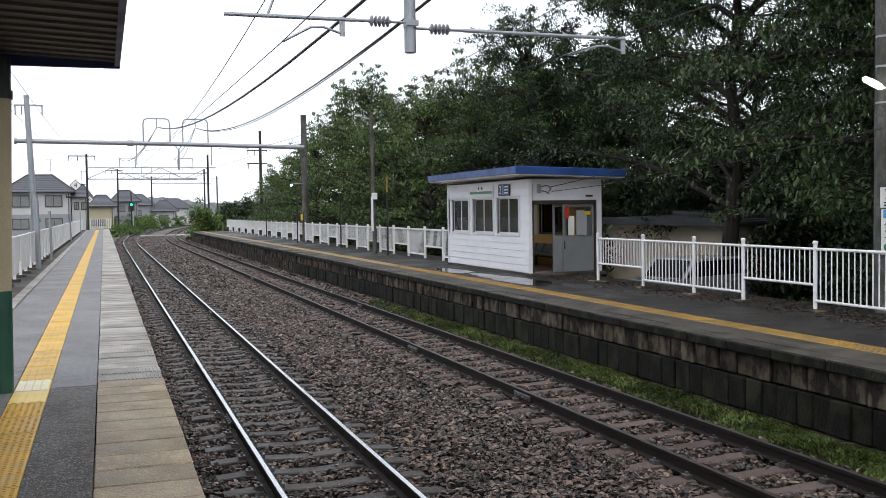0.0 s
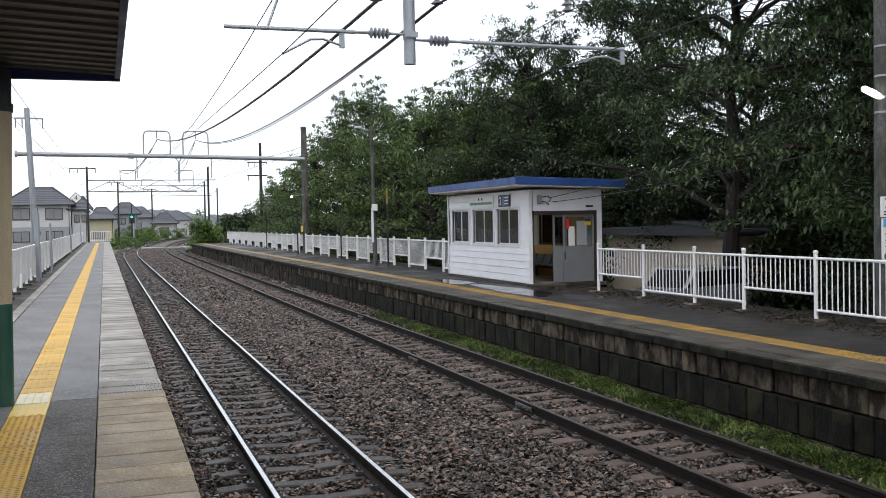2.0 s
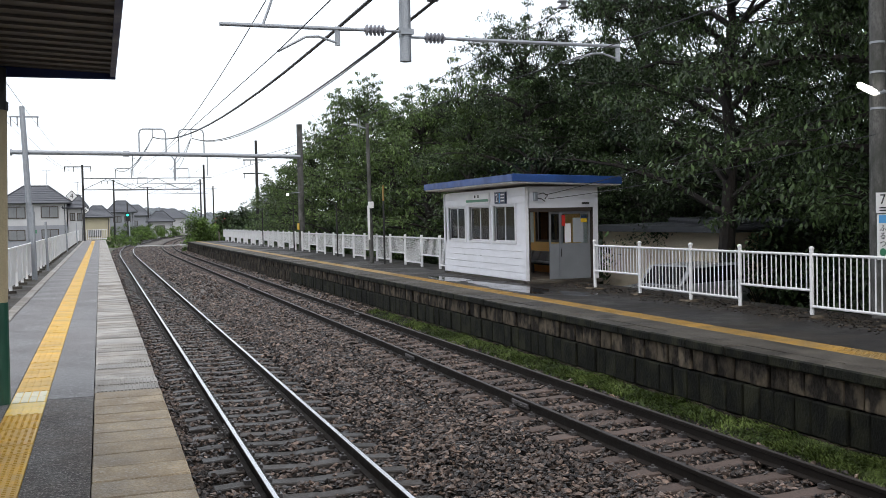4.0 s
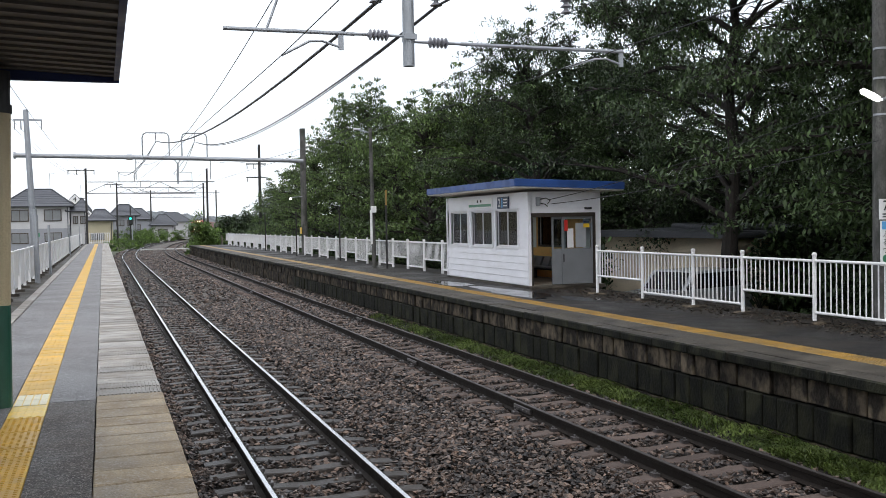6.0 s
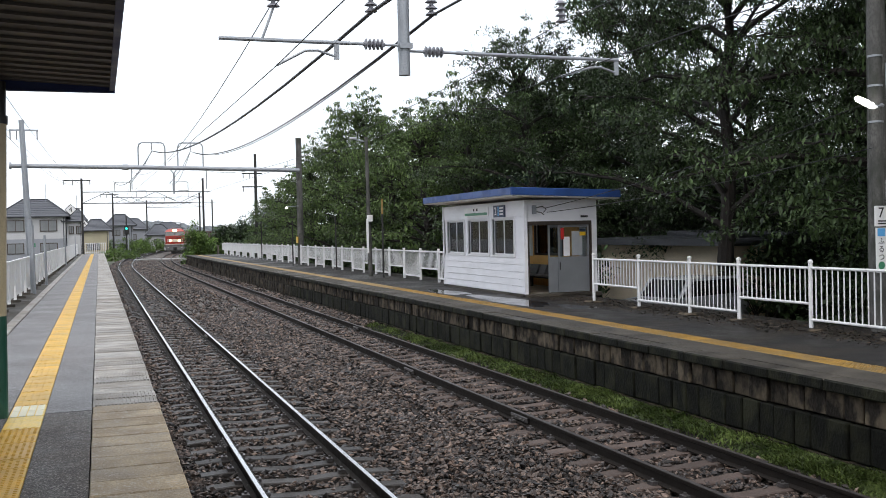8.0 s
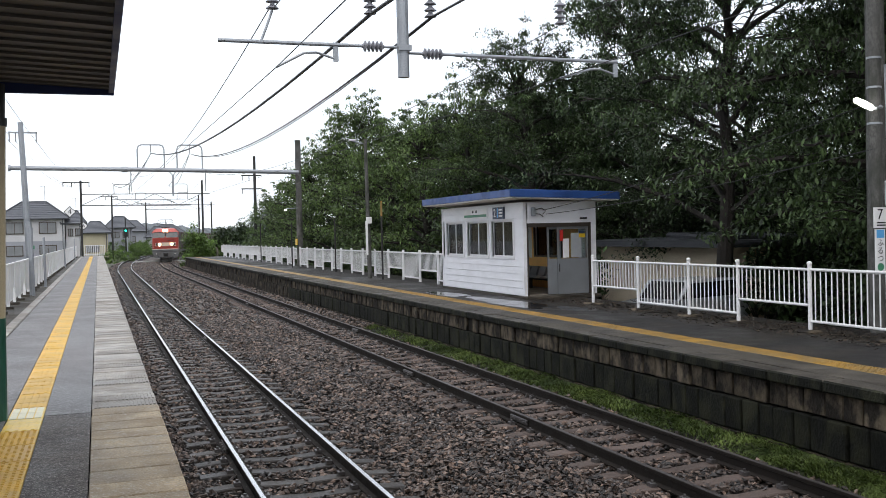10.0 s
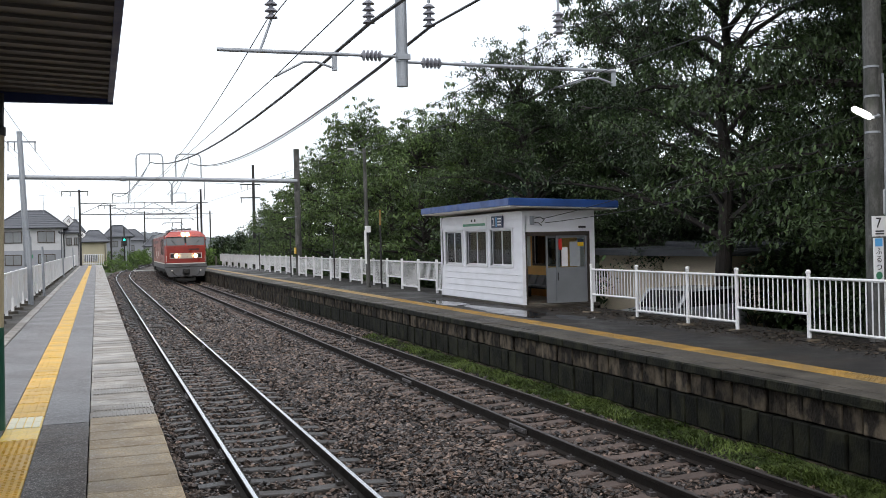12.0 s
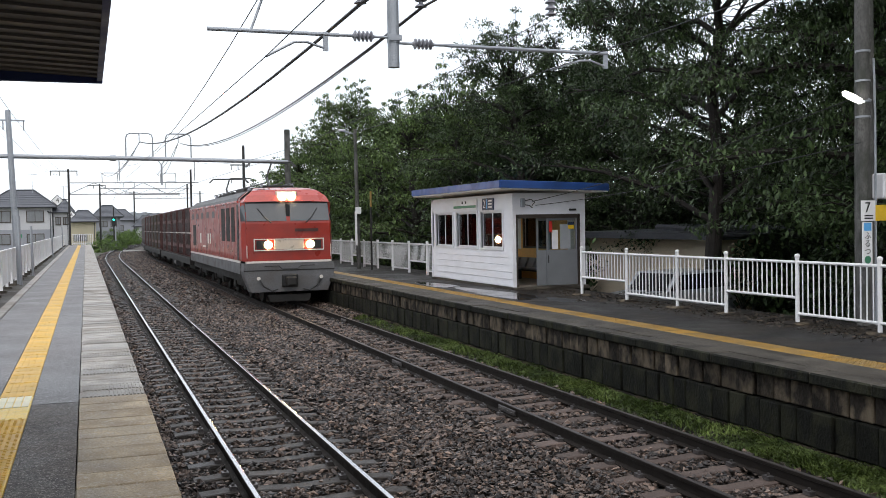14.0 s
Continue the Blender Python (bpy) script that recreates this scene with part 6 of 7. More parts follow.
def car():
    c = thing("parked_car", "silver compact car parked behind the railing", "car", (14.9, 23.2, -0.42))
    c.rotation_euler = (0, 0, radians(196))
    body = [(-1.85, 0.35), (1.85, 0.35), (1.88, 0.75), (1.75, 0.95), (0.9, 1.02), (0.45, 1.5), (-1.35, 1.52), (-1.8, 1.05), (-1.88, 0.7)]
    part("body", prism(bmesh.new(), body, -0.75, 0.75), M_CARPAINT, c)
    glassy = [(0.84, 1.04), (0.44, 1.44), (-1.3, 1.46), (-1.66, 1.06)]
    for ya in (-0.765, 0.752):
        part("side_window", prism(bmesh.new(), glassy, ya, ya + 0.013), M_CARGLASS, c)
    bm = bmesh.new()
    bm.faces.new([bm.verts.new(p) for p in ((-1.79, -0.62, 1.08), (-1.79, 0.62, 1.08), (-1.4, 0.58, 1.47), (-1.4, -0.58, 1.47))])
    part("rear_window", bm, M_CARGLASS, c)
    bm = bmesh.new()
    vs = [bm.verts.new(p) for p in ((0.93, -0.66, 1.03), (0.93, 0.66, 1.03), (0.5, 0.6, 1.47), (0.5, -0.6, 1.47))]
    bm.faces.new(vs)
    part("windscreen", bm, M_CARGLASS, c)
    for x in (-1.2, 1.2):
        for y in (-0.72, 0.56):
            w = part("wheel", lathe(bmesh.new(), [(0.3, 0.0), (0.31, 0.03), (0.31, 0.13), (0.3, 0.16)], (x, y, 0.31), "y", n=18), M_DARK, c)
            part("rim", lathe(bmesh.new(), [(0.18, -0.01), (0.18, 0.17)], (x, y, 0.31), "y", n=14), M_GALV, w)
    for y in (-0.6, 0.35):
        part("headlight", boxm(1.78, 1.87, y, y + 0.25, 0.72, 0.85, bevel=0.02), M_FRAME, c)


# ---------------------------------------------------------------- the freight train
M_LOCO = material("loco_red_paint", (0.31, 0.024, 0.012), 0.34, var=0.15, scale=2, fine=30, bump=0.02, stain=(0.21, 0.018, 0.011), stain_amt=0.5, spec=0.4, coat=0.25)
M_LOCOROOF = material("loco_pale_red_roof", (0.46, 0.075, 0.06), 0.3, var=0.12, scale=2, fine=30, bump=0.02, coat=0.4)
M_LOCOGREY = material("loco_grey_skirt", (0.125, 0.125, 0.13), 0.6, var=0.25, scale=3, fine=30, bump=0.05, stain=(0.08, 0.07, 0.06), stain_amt=0.6)
M_UNDER = material("grimy_underframe", (0.022, 0.02, 0.018), 0.8, var=0.4, scale=4)
M_LOCOGLASS = material("cab_glass", (0.085, 0.09, 0.095), 0.1, var=0.15, scale=1.2, bump=0.0, spec=0.7)
M_STRIPE = material("white_stripe", (0.7, 0.66, 0.6), 0.4, var=0.1)
M_PANEL = material("silver_lamp_panel", (0.62, 0.52, 0.42), 0.35, metal=0.2, var=0.1)
M_HEADLIGHT = glow("lit_headlight", (1.0, 0.74, 0.36), 34.0)
M_CONT = material("maroon_container", (0.075, 0.020, 0.017), 0.6, var=0.35, scale=2, fine=20, bump=0.1, stain=(0.045, 0.02, 0.016), stain_amt=0.6)
M_PLATE = material("pale_maroon_plate", (0.24, 0.15, 0.15), 0.5, var=0.3)
M_CONT2 = material("olive_container", (0.06, 0.045, 0.022), 0.6, var=0.3, scale=2, fine=20, bump=0.1)
M_ROOFGEAR = material("roof_gear_grey", (0.10, 0.10, 0.10), 0.6, var=0.2)
LOCO_LEN = 17.0
WHEELSETS = []


def loco():
    """Its own space: nose at y = 0, body towards +y, rails at z = 0."""
    t = thing("electric_locomotive", "red electric freight locomotive with lit headlights and grey skirt", "locomotive")
    hw, L = 1.46, LOCO_LEN
    # body shell: a section swept with drawn-in nose
    side = lambda w, zt: [(-w, 1.40), (-w, zt - 0.42), (-w + 0.05, zt - 0.28), (-w + 0.32, zt - 0.06), (-w + 0.6, zt), (w - 0.6, zt), (w - 0.32, zt - 0.06), (w - 0.05, zt - 0.28), (w, zt - 0.42), (w, 1.40)]
    bm = bmesh.new()
    rings = []
    for y, w, zt in ((0.62, hw, 3.68), (L - 0.62, hw, 3.68), (L - 0.25, hw - 0.12, 3.55)):
        rings.append([bm.verts.new((x, y, z)) for x, z in side(w, zt)])
    for a, b in zip(rings, rings[1:]):
        for i in range(len(a)):
            j = (i + 1) % len(a)
            f = bm.faces.new((a[i], a[j], b[j], b[i]))
    bm.faces.new(rings[-1])
    part("body", bm, M_LOCO, t)
    # nose: slopes back above the waist, chamfered at the corners
    bm = bmesh.new()
    lv = [(1.40, 0.0, hw - 0.12, 0.32), (2.58, 0.02, hw - 0.12, 0.32), (2.62, 0.03, hw - 0.12, 0.33), (3.26, 0.28, hw - 0.14, 0.45)]
    rows = []
    for z, y, wf, yb in lv:
        rows.append([bm.verts.new(p) for p in ((-hw, 0.63, z), (-hw + 0.005, yb, z), (-wf, y, z), (wf, y, z), (hw - 0.005, yb, z), (hw, 0.63, z))])
    for a, b in zip(rows, rows[1:]):
        for i in range(5):
            bm.faces.new((a[i], a[i + 1], b[i + 1], b[i]))
    part("nose", bm, M_LOCO, t)
    # roof cap over the cab
    bm = bmesh.new()
    cap = []
    for (y, w, z) in ((0.22, hw - 0.08, 3.26), (0.32, hw - 0.2, 3.47), (0.52, hw - 0.42, 3.64), (1.05, hw - 0.55, 3.73)):
        cap.append([bm.verts.new(p) for p in ((-hw + 0.0, 0.66 + y * 0.1, min(3.28, z)), (-w, y, z), (-w * 0.5, y - 0.02, z + 0.02), (w * 0.5, y - 0.02, z + 0.02), (w, y, z), (hw, 0.66 + y * 0.1, min(3.28, z)))])
    for a, b in zip(cap, cap[1:]):
        for i in range(5):
            if len({v.co.to_tuple(4) for v in (a[i], a[i + 1], b[i + 1], b[i])}) > 2:
                bm.faces.new((a[i], a[i + 1], b[i + 1], b[i]))
    part("cab_roof", bm, M_LOCOROOF, t, "pale red cab roof")
    cover = [(-hw - 0.004, 3.34), (-hw + 0.045, 3.44), (-hw + 0.32, 3.64), (-hw + 0.6, 3.70), (hw - 0.6, 3.70), (hw - 0.32, 3.64), (hw - 0.045, 3.44), (hw + 0.004, 3.34)]
    part("roof_panel", prism(bmesh.new(), cover, 1.0, L - 0.75), M_ROOFGEAR, t, "dark grey locomotive roof")
    for s in (-1, 1):
        part("gutter", boxm(s * hw - 0.03, s * hw + 0.03, 0.9, L - 0.7, 3.26, 3.335, bevel=0.01), M_LOCOROOF, t, "pale red rain gutter")
    # windscreen band
    bm = bmesh.new()
    for xa, xb in ((-hw + 0.14, -0.06), (0.06, hw - 0.14)):
        vs = [bm.verts.new(p) for p in ((xa, 0.025, 2.66), (xb, 0.025, 2.66), (xb, 0.255, 3.22), (xa, 0.255, 3.22))]
        bm.faces.new(vs)
    ws = part("windscreen", bm, M_LOCOGLASS, t, "grey cab windscreen")
    bm = bmesh.new()
    bm.faces.new([bm.verts.new(p) for p in ((-hw + 0.1, 0.028, 2.6), (hw - 0.1, 0.028, 2.6), (hw - 0.13, 0.275, 3.26), (-hw + 0.13, 0.275, 3.26))])
    part("windscreen_surround", bm, M_BLACK, ws)
    part("centre_pillar", prism(bmesh.new(), [(-0.06, 2.66), (0.06, 2.66), (0.06, 3.18), (-0.06, 3.18)], 0.1, 0.24), M_BLACK, ws)
    for s in (-1, 1):
        part("wiper", tube(bmesh.new(), [(s * 0.55, -0.01, 2.6), (s * 0.75, 0.06, 2.78), (s * 0.95, 0.17, 3.05)], 0.016, n=5), M_BLACK, ws)
        bm = bmesh.new()
        vs = [bm.verts.new(p) for p in ((s * (hw - 0.1), 0.06, 2.66), (s * (hw + 0.004), 0.34, 2.66), (s * (hw + 0.004), 0.46, 3.17), (s * (hw - 0.12), 0.27, 3.17))]
        bm.faces.new(vs)
        part("corner_window", bm, M_LOCOGLASS, t)
        # black strip laid flush: the shade of the door recess
        part("cab_door", boxm(s * hw - 0.008, s * hw + 0.005, 0.78, 1.16, 1.42, 3.2), M_BLACK, t, "flat black strip for the shaded cab door recess")
        for ya, yb in ((1.65, 2.45), (2.85, 3.7), (4.1, 5.0)):
            grille = part("grille", boxm(s * hw - 0.008, s * hw + 0.005, ya, yb, 2.0, 3.14), M_UNDER, t, "tall dark intake grille")
            for k in range(6):
                yy = ya + 0.07 + (yb - ya - 0.14) * k / 5
                part("grille_bar", boxm(s * hw - 0.004, s * hw + 0.012, yy - 0.012, yy + 0.012, 2.03, 3.11), M_ROOFGEAR, grille)
        for y in (5.6, 9.9, 13.4):
            part("body_seam", boxm(s * hw - 0.004, s * hw + 0.003, y, y + 0.02, 1.42, 3.25), M_UNDER, t)
        for i in range(5):
            y = 7.0 + i * 1.9
            w = part("vent", boxm(s * hw - 0.006, s * hw + 0.008, y, y + 0.8, 2.86, 3.1), M_ROOFGEAR, t)
        part("louvre", boxm(s * hw - 0.006, s * hw + 0.01, L - 3.2, L - 2.0, 1.7, 2.6), M_UNDER, t)
        for i in range(7):
            part("louvre_slat", boxm(s * hw - 0.004, s * hw + 0.018, L - 3.15, L - 2.05, 1.75 + i * 0.12, 1.79 + i * 0.12), M_LOCO, t)
        for y0, w in ((11.7, 0.45), (10.0, 1.2), (9.0, 0.4), (8.3, 0.3)):
            part("white_mark", boxm(s * hw - 0.006, s * hw + 0.006, y0, y0 + w, 1.85 if w < 0.5 else 1.68, 2.25 if w < 0.5 else 1.76), M_STRIPE, t)
        part("side_stripe", boxm(s * hw - 0.004, s * hw + 0.012, 0.6, L - 0.6, 1.335, 1.41), M_STRIPE, t)
        part("sill", boxm(min(s * (hw - 0.12), s * (hw + 0.003)), max(s * (hw - 0.12), s * (hw + 0.003)), 0.7, L - 0.7, 0.98, 1.335), M_LOCOGREY, t)
        part("handrail", rod(bmesh.new(), (s * (hw - 0.12), -0.05, 1.5), (s * (hw - 0.12), -0.05, 1.9), 0.014, n=6), M_STRIPE, t)
        l = part("tail_lamp", boxm(s * 0.86 - 0.17, s * 0.86 + 0.17, -0.04, 0.0, 1.78, 2.04), M_BLACK, t)
        part("headlight", lathe(bmesh.new(), [(0.13, -0.07), (0.125, -0.03)], (s * 0.67, 0.0, 1.91), "y", n=18), M_HEADLIGHT, t, "bright lit headlight")
        part("roof_headlight", lathe(bmesh.new(), [(0.12, -0.06), (0.115, 0.06)], (s * 0.15, 0.24, 3.43), "y", n=16), M_HEADLIGHT, t, "bright lit roof headlight")
        part("buffer_lamp", lathe(bmesh.new(), [(0.06, -0.05), (0.05, 0.03)], (s * 1.0, -0.06, 0.86), "y", n=10), M_STRIPE, t)
        part("hose", tube(bmesh.new(), [(s * 0.95, -0.06, 0.8), (s * 0.85, -0.14, 0.6), (s * 0.6, -0.18, 0.45), (s * 0.4, -0.1, 0.5)], 0.025, n=6), M_BLACK, t)
    part("lamp_panel", boxm(-0.48, 0.48, -0.03, -0.004, 1.76, 2.07, bevel=0.01), M_PANEL, t, "pale lamp panel")
    bm = bmesh.new()
    for a in ((-1.12, 1.12, 2.07, 2.1), (-1.12, 1.12, 1.72, 1.75), (-1.12, -1.09, 1.75, 2.07), (1.09, 1.12, 1.75, 2.07)):
        box(bm, a[0], a[1], -0.045, -0.002, a[2], a[3])
    part("lamp_frame", bm, M_STRIPE, t)
    part("roof_lamp_box", boxm(-0.34, 0.34, 0.26, 0.7, 3.28, 3.62, bevel=0.04), M_PANEL, t)
    part("number_bar", boxm(0.2, 0.95, -0.012, -0.003, 2.32, 2.41), M_CONT, t)
    part("front_stripe", boxm(-hw + 0.11, hw - 0.11, -0.03, 0.3, 1.335, 1.40), M_STRIPE, t)
    # skirt
    bm = prism(bmesh.new(), [(-hw + 0.02, 1.333), (-hw, 1.1), (-hw + 0.06, 0.85), (-1.22, 0.42), (1.22, 0.42), (hw - 0.06, 0.85), (hw, 1.1), (hw - 0.02, 1.333)], -0.02, 0.62)
    sk = part("skirt", bm, M_LOCOGREY, t, "dark grey front skirt")
    part("coupler", boxm(-0.16, 0.16, -0.45, 0.0, 0.62, 0.9, bevel=0.04), M_UNDER, sk)
    part("coupler_box", boxm(-0.26, 0.26, -0.08, -0.01, 0.56, 0.96, bevel=0.03), M_BLACK, sk)
    part("step_rail", tube(bmesh.new(), [(-0.8, -0.08, 1.24), (-0.35, -0.1, 1.24), (-0.25, -0.1, 1.14), (0.25, -0.1, 1.14), (0.35, -0.1, 1.24), (0.8, -0.08, 1.24)], 0.015, n=5), M_BLACK, sk)
    bm = prism(bmesh.new(), [(-0.7, 0.32), (-0.62, 0.1), (0.62, 0.1), (0.7, 0.32)], 0.05, 0.3)
    # dark strip draws the shade line of the skirt's crease
    part("skirt_crease", boxm(-hw + 0.01, hw - 0.01, -0.03, -0.015, 1.085, 1.115), M_UNDER, sk)
    part("snow_plough", bm, M_UNDER, sk)
    # underframe and three bogies
    part("underframe", boxm(-hw + 0.15, hw - 0.15, 0.7, L - 0.7, 0.7, 1.2), M_UNDER, t)
    for yb in (2.9, L / 2, L - 2.9):
        bg = part("bogie", boxm(-1.12, 1.12, yb - 1.5, yb + 1.5, 0.48, 0.72, bevel=0.03), M_UNDER, t)
        for yw in (yb - 1.15, yb + 1.15):
            bm = rod(bmesh.new(), (-GAUGE / 2, 0, 0), (GAUGE / 2, 0, 0), 0.08, n=10)
            for s in (-1, 1):
                lathe(bm, [(0.5, -0.06), (0.56, -0.05), (0.56, 0.05), (0.3, 0.06)], (s * GAUGE / 2, 0, 0), "x", n=22)
                for k in range(5):
                    a = 2 * math.pi * k / 5
                    rod(bm, (s * GAUGE / 2 + s * 0.05, 0.26 * math.cos(a), 0.26 * math.sin(a)), (s * GAUGE / 2 + s * 0.09, 0.26 * math.cos(a), 0.26 * math.sin(a)), 0.06, n=8)
            ws_ob = part("wheelset", bm, M_UNDER, bg)
            ws_ob.location = (0, yw, 0.56)
            WHEELSETS.append((ws_ob, yw))
            for s in (-1, 1):
                part("axle_box", boxm(s * 1.05 - 0.12, s * 1.05 + 0.12, yw - 0.2, yw + 0.2, 0.4, 0.7, bevel=0.03), M_UNDER, bg)
    # roof gear and pantographs
    for y0, y1, w, h in ((1.6, 3.0, 0.5, 0.16), (5.2, 7.2, 0.6, 0.22), (8.2, 11.0, 0.62, 0.18), (12.0, 13.4, 0.5, 0.2)):
        part("roof_gear", boxm(-w, w, y0, y1, 3.69, 3.69 + h, bevel=0.03), M_UNDER, t)
    for x in (-0.5, 0.1, 0.5):
        part("bus_bar", rod(bmesh.new(), (x, 1.4, 3.92), (x, L - 2, 3.92), 0.02, n=6), M_ROOFGEAR, t)
    for y in (1.9, 4.6, 7.6, 11.5, 14.0):
        for x in (-0.5, 0.5):
            part("roof_insulator", lathe(bmesh.new(), [(0.05, 3.64), (0.08, 3.7), (0.05, 3.74), (0.08, 3.8), (0.04, 3.9)], (x, y, 0), n=8), M_INS, t)
    for yb, up in ((2.9, 4.7), (13.5, 4.62)):
        p = part("pantograph", boxm(-0.5, 0.5, yb - 0.4, yb + 0.4, 3.78, 3.84), M_ROOFGEAR, t)
        part("lower_arm", rod(bmesh.new(), (0, yb + 0.3, 3.86), (0, yb + 1.0, 4.2), 0.05, n=6), M_ROOFGEAR, p)
        part("upper_arm", tube(bmesh.new(), [(0, yb + 1.0, 4.2), (0.0, yb - 0.1, up)], 0.03, n=6), M_ROOFGEAR, p)
        part("collector_head", tube(bmesh.new(), [(-0.85, yb - 0.1, up - 0.16), (-0.7, yb - 0.1, up), (0.7, yb - 0.1, up), (0.85, yb - 0.1, up - 0.16)], 0.025, n=6), M_ROOFGEAR, p)
        part("collector_head", tube(bmesh.new(), [(-0.85, yb + 0.2, up - 0.16), (-0.7, yb + 0.2, up), (0.7, yb + 0.2, up), (0.85, yb + 0.2, up - 0.16)], 0.025, n=6), M_ROOFGEAR, p)
    return t


WAGON_LEN = 20.4


def wagon():
    t = thing("flat_wagon", "dark steel container flat wagon on two bogies", "wagon", group="container wagons")
    part("deck", boxm(-1.3, 1.3, 0.4, WAGON_LEN - 0.4, 0.82, 1.02, bevel=0.02), M_UNDER, t)
    for s in (-1, 1):
        part("side_sill", boxm(s * 1.3 - 0.06, s * 1.3 + 0.06, 0.4, WAGON_LEN - 0.4, 0.7, 1.0), M_UNDER, t)
    part("centre_sill", boxm(-0.3, 0.3, 0.0, WAGON_LEN, 0.5, 0.82), M_UNDER, t)
    for y in (7.0, 12.5):
        part("equipment_box", boxm(-1.1, 1.1, y, y + 1.6, 0.35, 0.8, bevel=0.04), M_UNDER, t)
    part("pale_tank", rod(bmesh.new(), (-1.1, 9.2, 0.55), (-1.1, 10.4, 0.55), 0.2, n=10), M_LOCOGREY, t)
    for yb in (2.6, WAGON_LEN - 2.6):
        bg = part("bogie", boxm(-1.05, 1.05, yb - 1.3, yb + 1.3, 0.42, 0.62, bevel=0.03), M_UNDER, t)
        for yw in (yb - 0.95, yb + 0.95):
            for s in (-1, 1):
                part("wheel", lathe(bmesh.new(), [(0.36, -0.06), (0.43, -0.05), (0.43, 0.05), (0.2, 0.06)], (s * GAUGE / 2, yw, 0.43), "x", n=18), M_UNDER, bg)
    return t


def container(mat, label):
    t = thing("freight_container", label, "container", group="containers on the wagons")
    L, w, z0, z1 = 3.7, 1.22, 1.03, 3.5
    part("box", boxm(-w, w, 0.0, L, z0, z1, bevel=0.02), mat, t)
    for s in (-1, 1):
        for i in range(7):
            y = 0.08 + i * (L - 0.24) / 6
            part("rib", boxm(s * w - 0.035, s * w + 0.035, y, y + 0.09, z0 + 0.05, z1 - 0.05), mat, t)
        part("lock_bar", boxm(s * w - 0.04, s * w + 0.045, 0.1, L - 0.1, 2.2, 2.26), M_STRIPE, t, "pale lock bar")
        for y in (0.9, 1.5, 2.1, 2.7):
            for z in (1.45, 2.75):
                part("door_plate", boxm(s * (w + 0.02) - 0.03, s * (w + 0.02) + 0.03, y - 0.1, y + 0.02, z, z + 0.2), M_PLATE, t)
            part("door_rod", rod(bmesh.new(), (s * (w + 0.05), y, z0 + 0.1), (s * (w + 0.05), y, z1 - 0.1), 0.022, n=5), M_CLIP, t)
    return t


def nose_at(t):
    """How far along the line the locomotive's nose is, at t seconds."""
    pts = [(0.0, 319.0), (5.0, 219.0), (7.0, 177.5), (7.5, 166.0), (8.0, 156.0), (10.5, 104.8), (11.5, 83.6), (12.5, 62.8), (13.0, 52.2), (13.5, 41.8), (14.0, 31.2)]
    for (a, p), (b, q) in zip(pts, pts[1:]):
        if t <= b:
            return p + (q - p) * (t - a) / (b - a)
    return pts[-1][1]


def ride(back, length):
    """Rows for a vehicle whose front is that far behind the nose: its bogies follow the curve."""
    rows = []
    for k in range(29):
        t = k * 0.5
        s = nose_at(t) + back
        a, b = line_at(T2 + 0.1, s + 0.14 * length)[0], line_at(T2 + 0.1, s + 0.86 * length)[0]
        d = (b - a).normalized()
        front = a - d * 0.14 * length
        yaw = -math.degrees(math.atan2(d.x, d.y))
        rows.append((t, pose(front.x, front.y, front.z, 0, 0, yaw)))
    return rows


def rolling(yw):
    """Rows for a wheelset, which rolls without slipping."""
    rows = []
    for k in range(14 * FPS + 1):
        t = k / FPS
        rows.append((t, Matrix.Translation((0, yw, 0.56)) @ Matrix.Rotation((nose_at(0.0) - nose_at(t)) / 0.56, 4, "X")))
    return rows


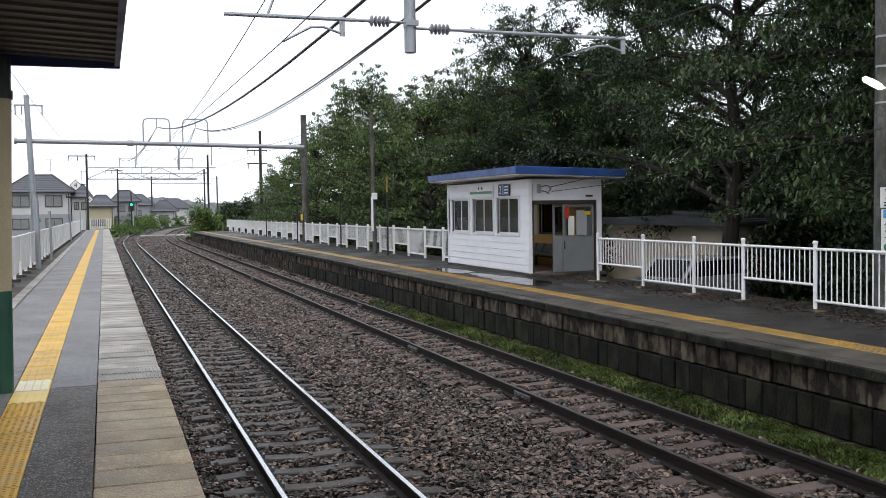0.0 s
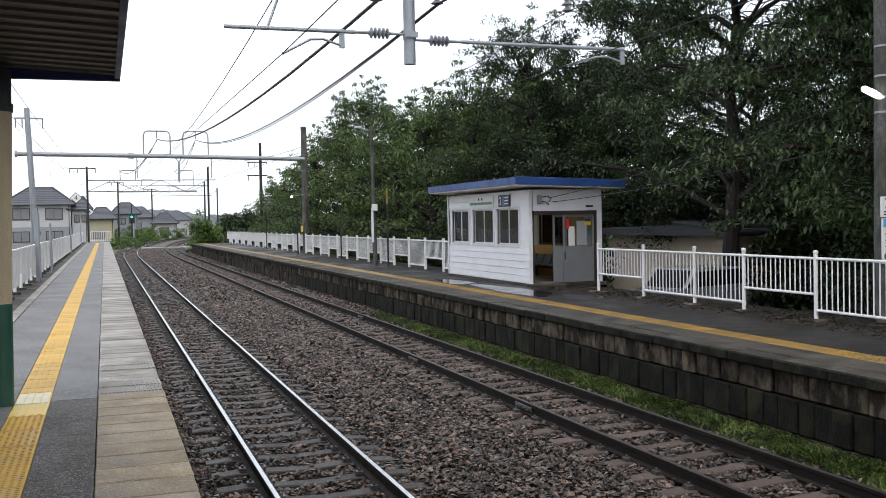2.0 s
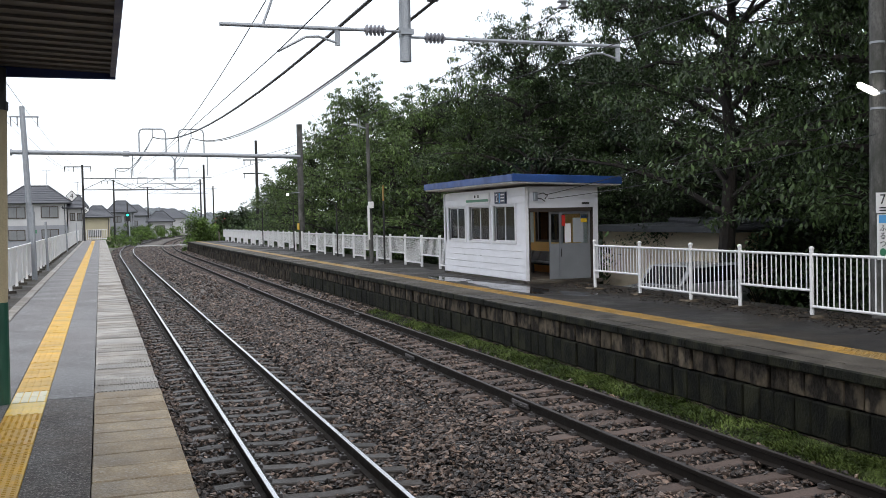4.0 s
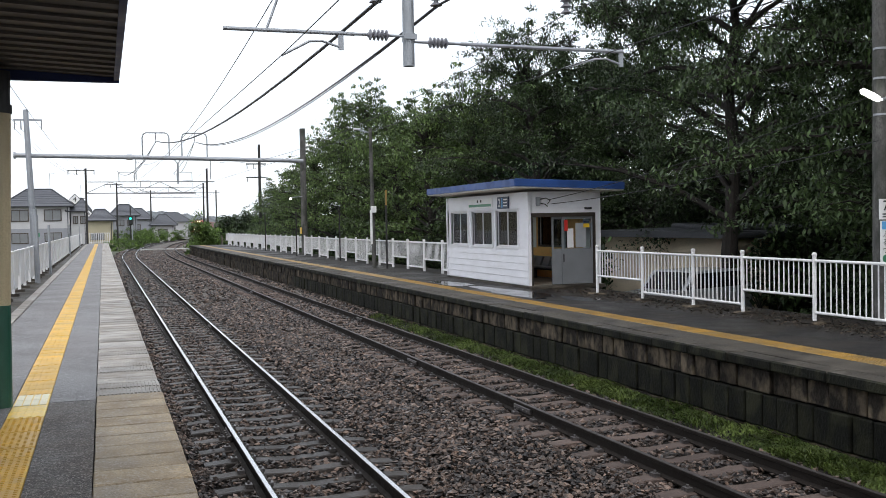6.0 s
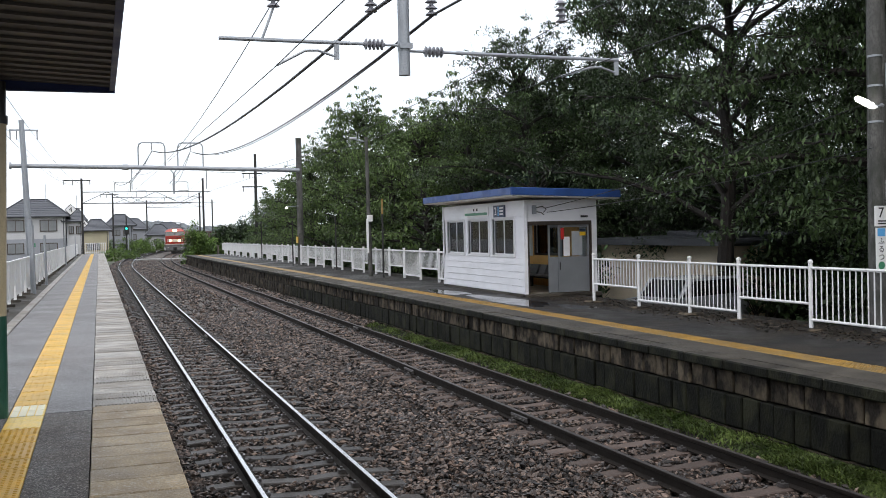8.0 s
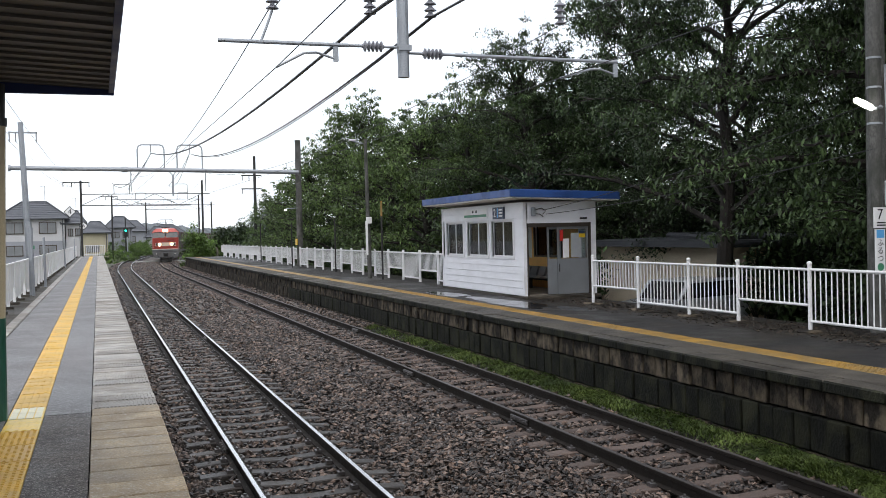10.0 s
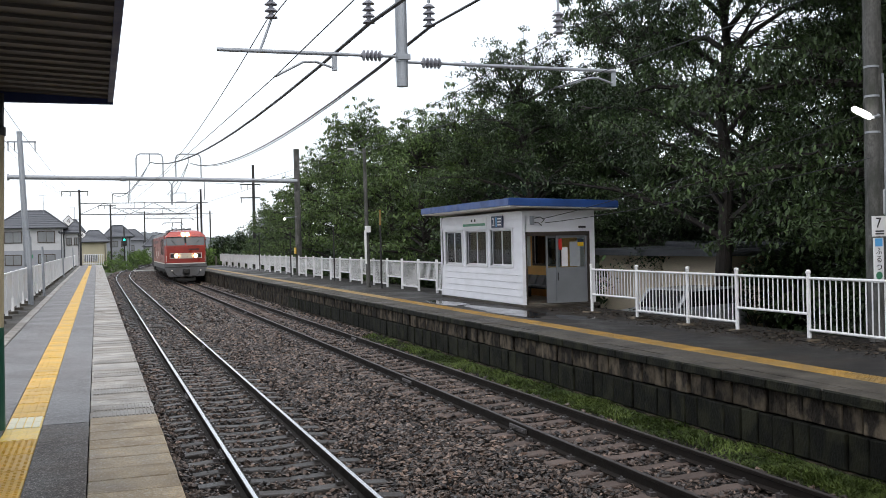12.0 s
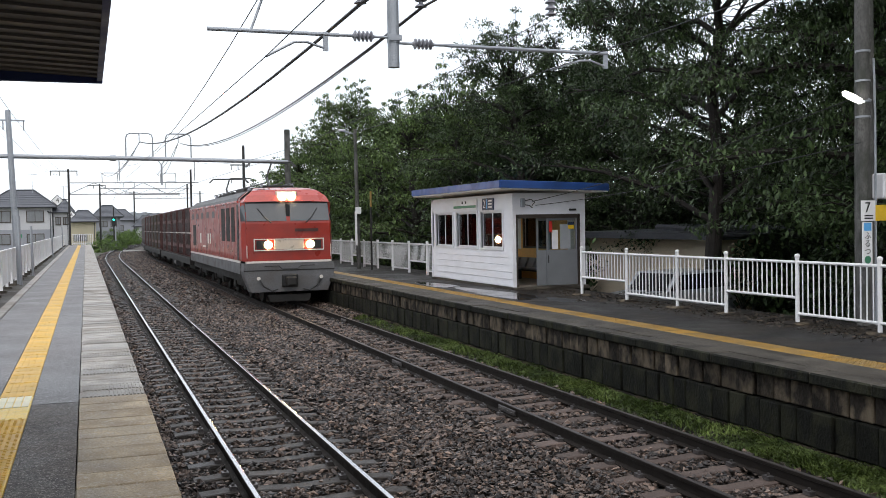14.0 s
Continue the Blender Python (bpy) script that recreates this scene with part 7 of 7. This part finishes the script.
def build_train():
    """All the vehicles with the rows of their ride."""
    out = [(loco(), ride(0.0, LOCO_LEN))]
    first, kinds = None, [container(M_CONT, "maroon corrugated freight container on a wagon"), container(M_CONT2, "olive brown freight container on a wagon")]
    fresh = [True, True]
    back = LOCO_LEN + 0.5
    for k in range(5):
        w = wagon() if first is None else copy_thing(first, pose(0, 0, 0))
        first = first or w
        out.append((w, ride(back, WAGON_LEN)))
        for j in range(5):
            c = 1 if (k, j) in ((1, 1), (1, 2), (3, 0)) else 0
            ob = kinds[c] if fresh[c] else copy_thing(kinds[c], pose(0, 0, 0))
            fresh[c] = False
            off = 0.55 + j * 3.88
            rows = [(t, m @ Matrix.Translation((0, off, 0))) for t, m in ride(back, WAGON_LEN)]
            out.append((ob, rows))
        back += WAGON_LEN + 0.3
    return out


def puddles():
    """Shallow rain water lying on the far platform."""
    m = material("rain_water", (0.02, 0.02, 0.022), 0.1, var=0.1, scale=2, fine=5, bump=0.02, spec=0.6)
    rng = random.Random(21)
    for cx, cy, rx, ry in ((9.1, 21.6, 0.45, 2.3), (9.0, 25.6, 0.35, 1.4), (9.6, 19.0, 0.35, 0.7)):
        bm = bmesh.new()
        ring = []
        for i in range(28):
            a = 2 * math.pi * i / 28
            k = 1 + 0.16 * math.sin(3 * a + cx) + rng.uniform(-0.1, 0.1)
            ring.append((cx + rx * k * math.cos(a), cy + ry * k * math.sin(a)))
        lo = [bm.verts.new((x, y, DECK)) for x, y in ring]
        hi = [bm.verts.new((cx + (x - cx) * 0.97, cy + (y - cy) * 0.97, DECK + 0.005)) for x, y in ring]
        for i in range(28):
            bm.faces.new((lo[i], lo[(i + 1) % 28], hi[(i + 1) % 28], hi[i]))
        bm.faces.new(hi)
        tagged(part("puddle", bm, m), "shallow rain puddle on dark asphalt", "puddle")


# ---------------------------------------------------------------- build, large first
ground()
ballast()
track(T1, "near railway track with polished rails on concrete sleepers", M_RAIL_TOP, M_SLEEPER, -20, 320)
track(T2, "far railway track with dark rails on rust-stained sleepers", M_RAIL_TOP2, M_SLEEPER2, -20, 420)
canopy()
shelter()
trees()
undergrowth()
far_woods()
near_gantry()
round_gantry()
lattice_gantry(112.0, -1.6, 11.0, 7.45, 1.2, 8.9, "dark lattice catenary gantry over the curve")
lattice_gantry(165.0, 2.2, 15.6, 8.9, 1.0, 9.6, "dark distant catenary gantry", 0.14)
lattice_gantry(225.0, 10.0, 24.0, 10.0, 1.0, 10.6, "dark distant catenary gantry", 0.16)
wires()
platform_poles()
far_fence()
near_fence()
crossing()
hills()
houses()
signal()
car()
grass_strip()
litter()
TRAIN = build_train()
puddles()
near_platform()
far_platform()


def motions():
    for ob, rows in TRAIN:
        walk(ob, rows)
    for ob, yw in WHEELSETS:
        walk(ob, rolling(yw))


motions()
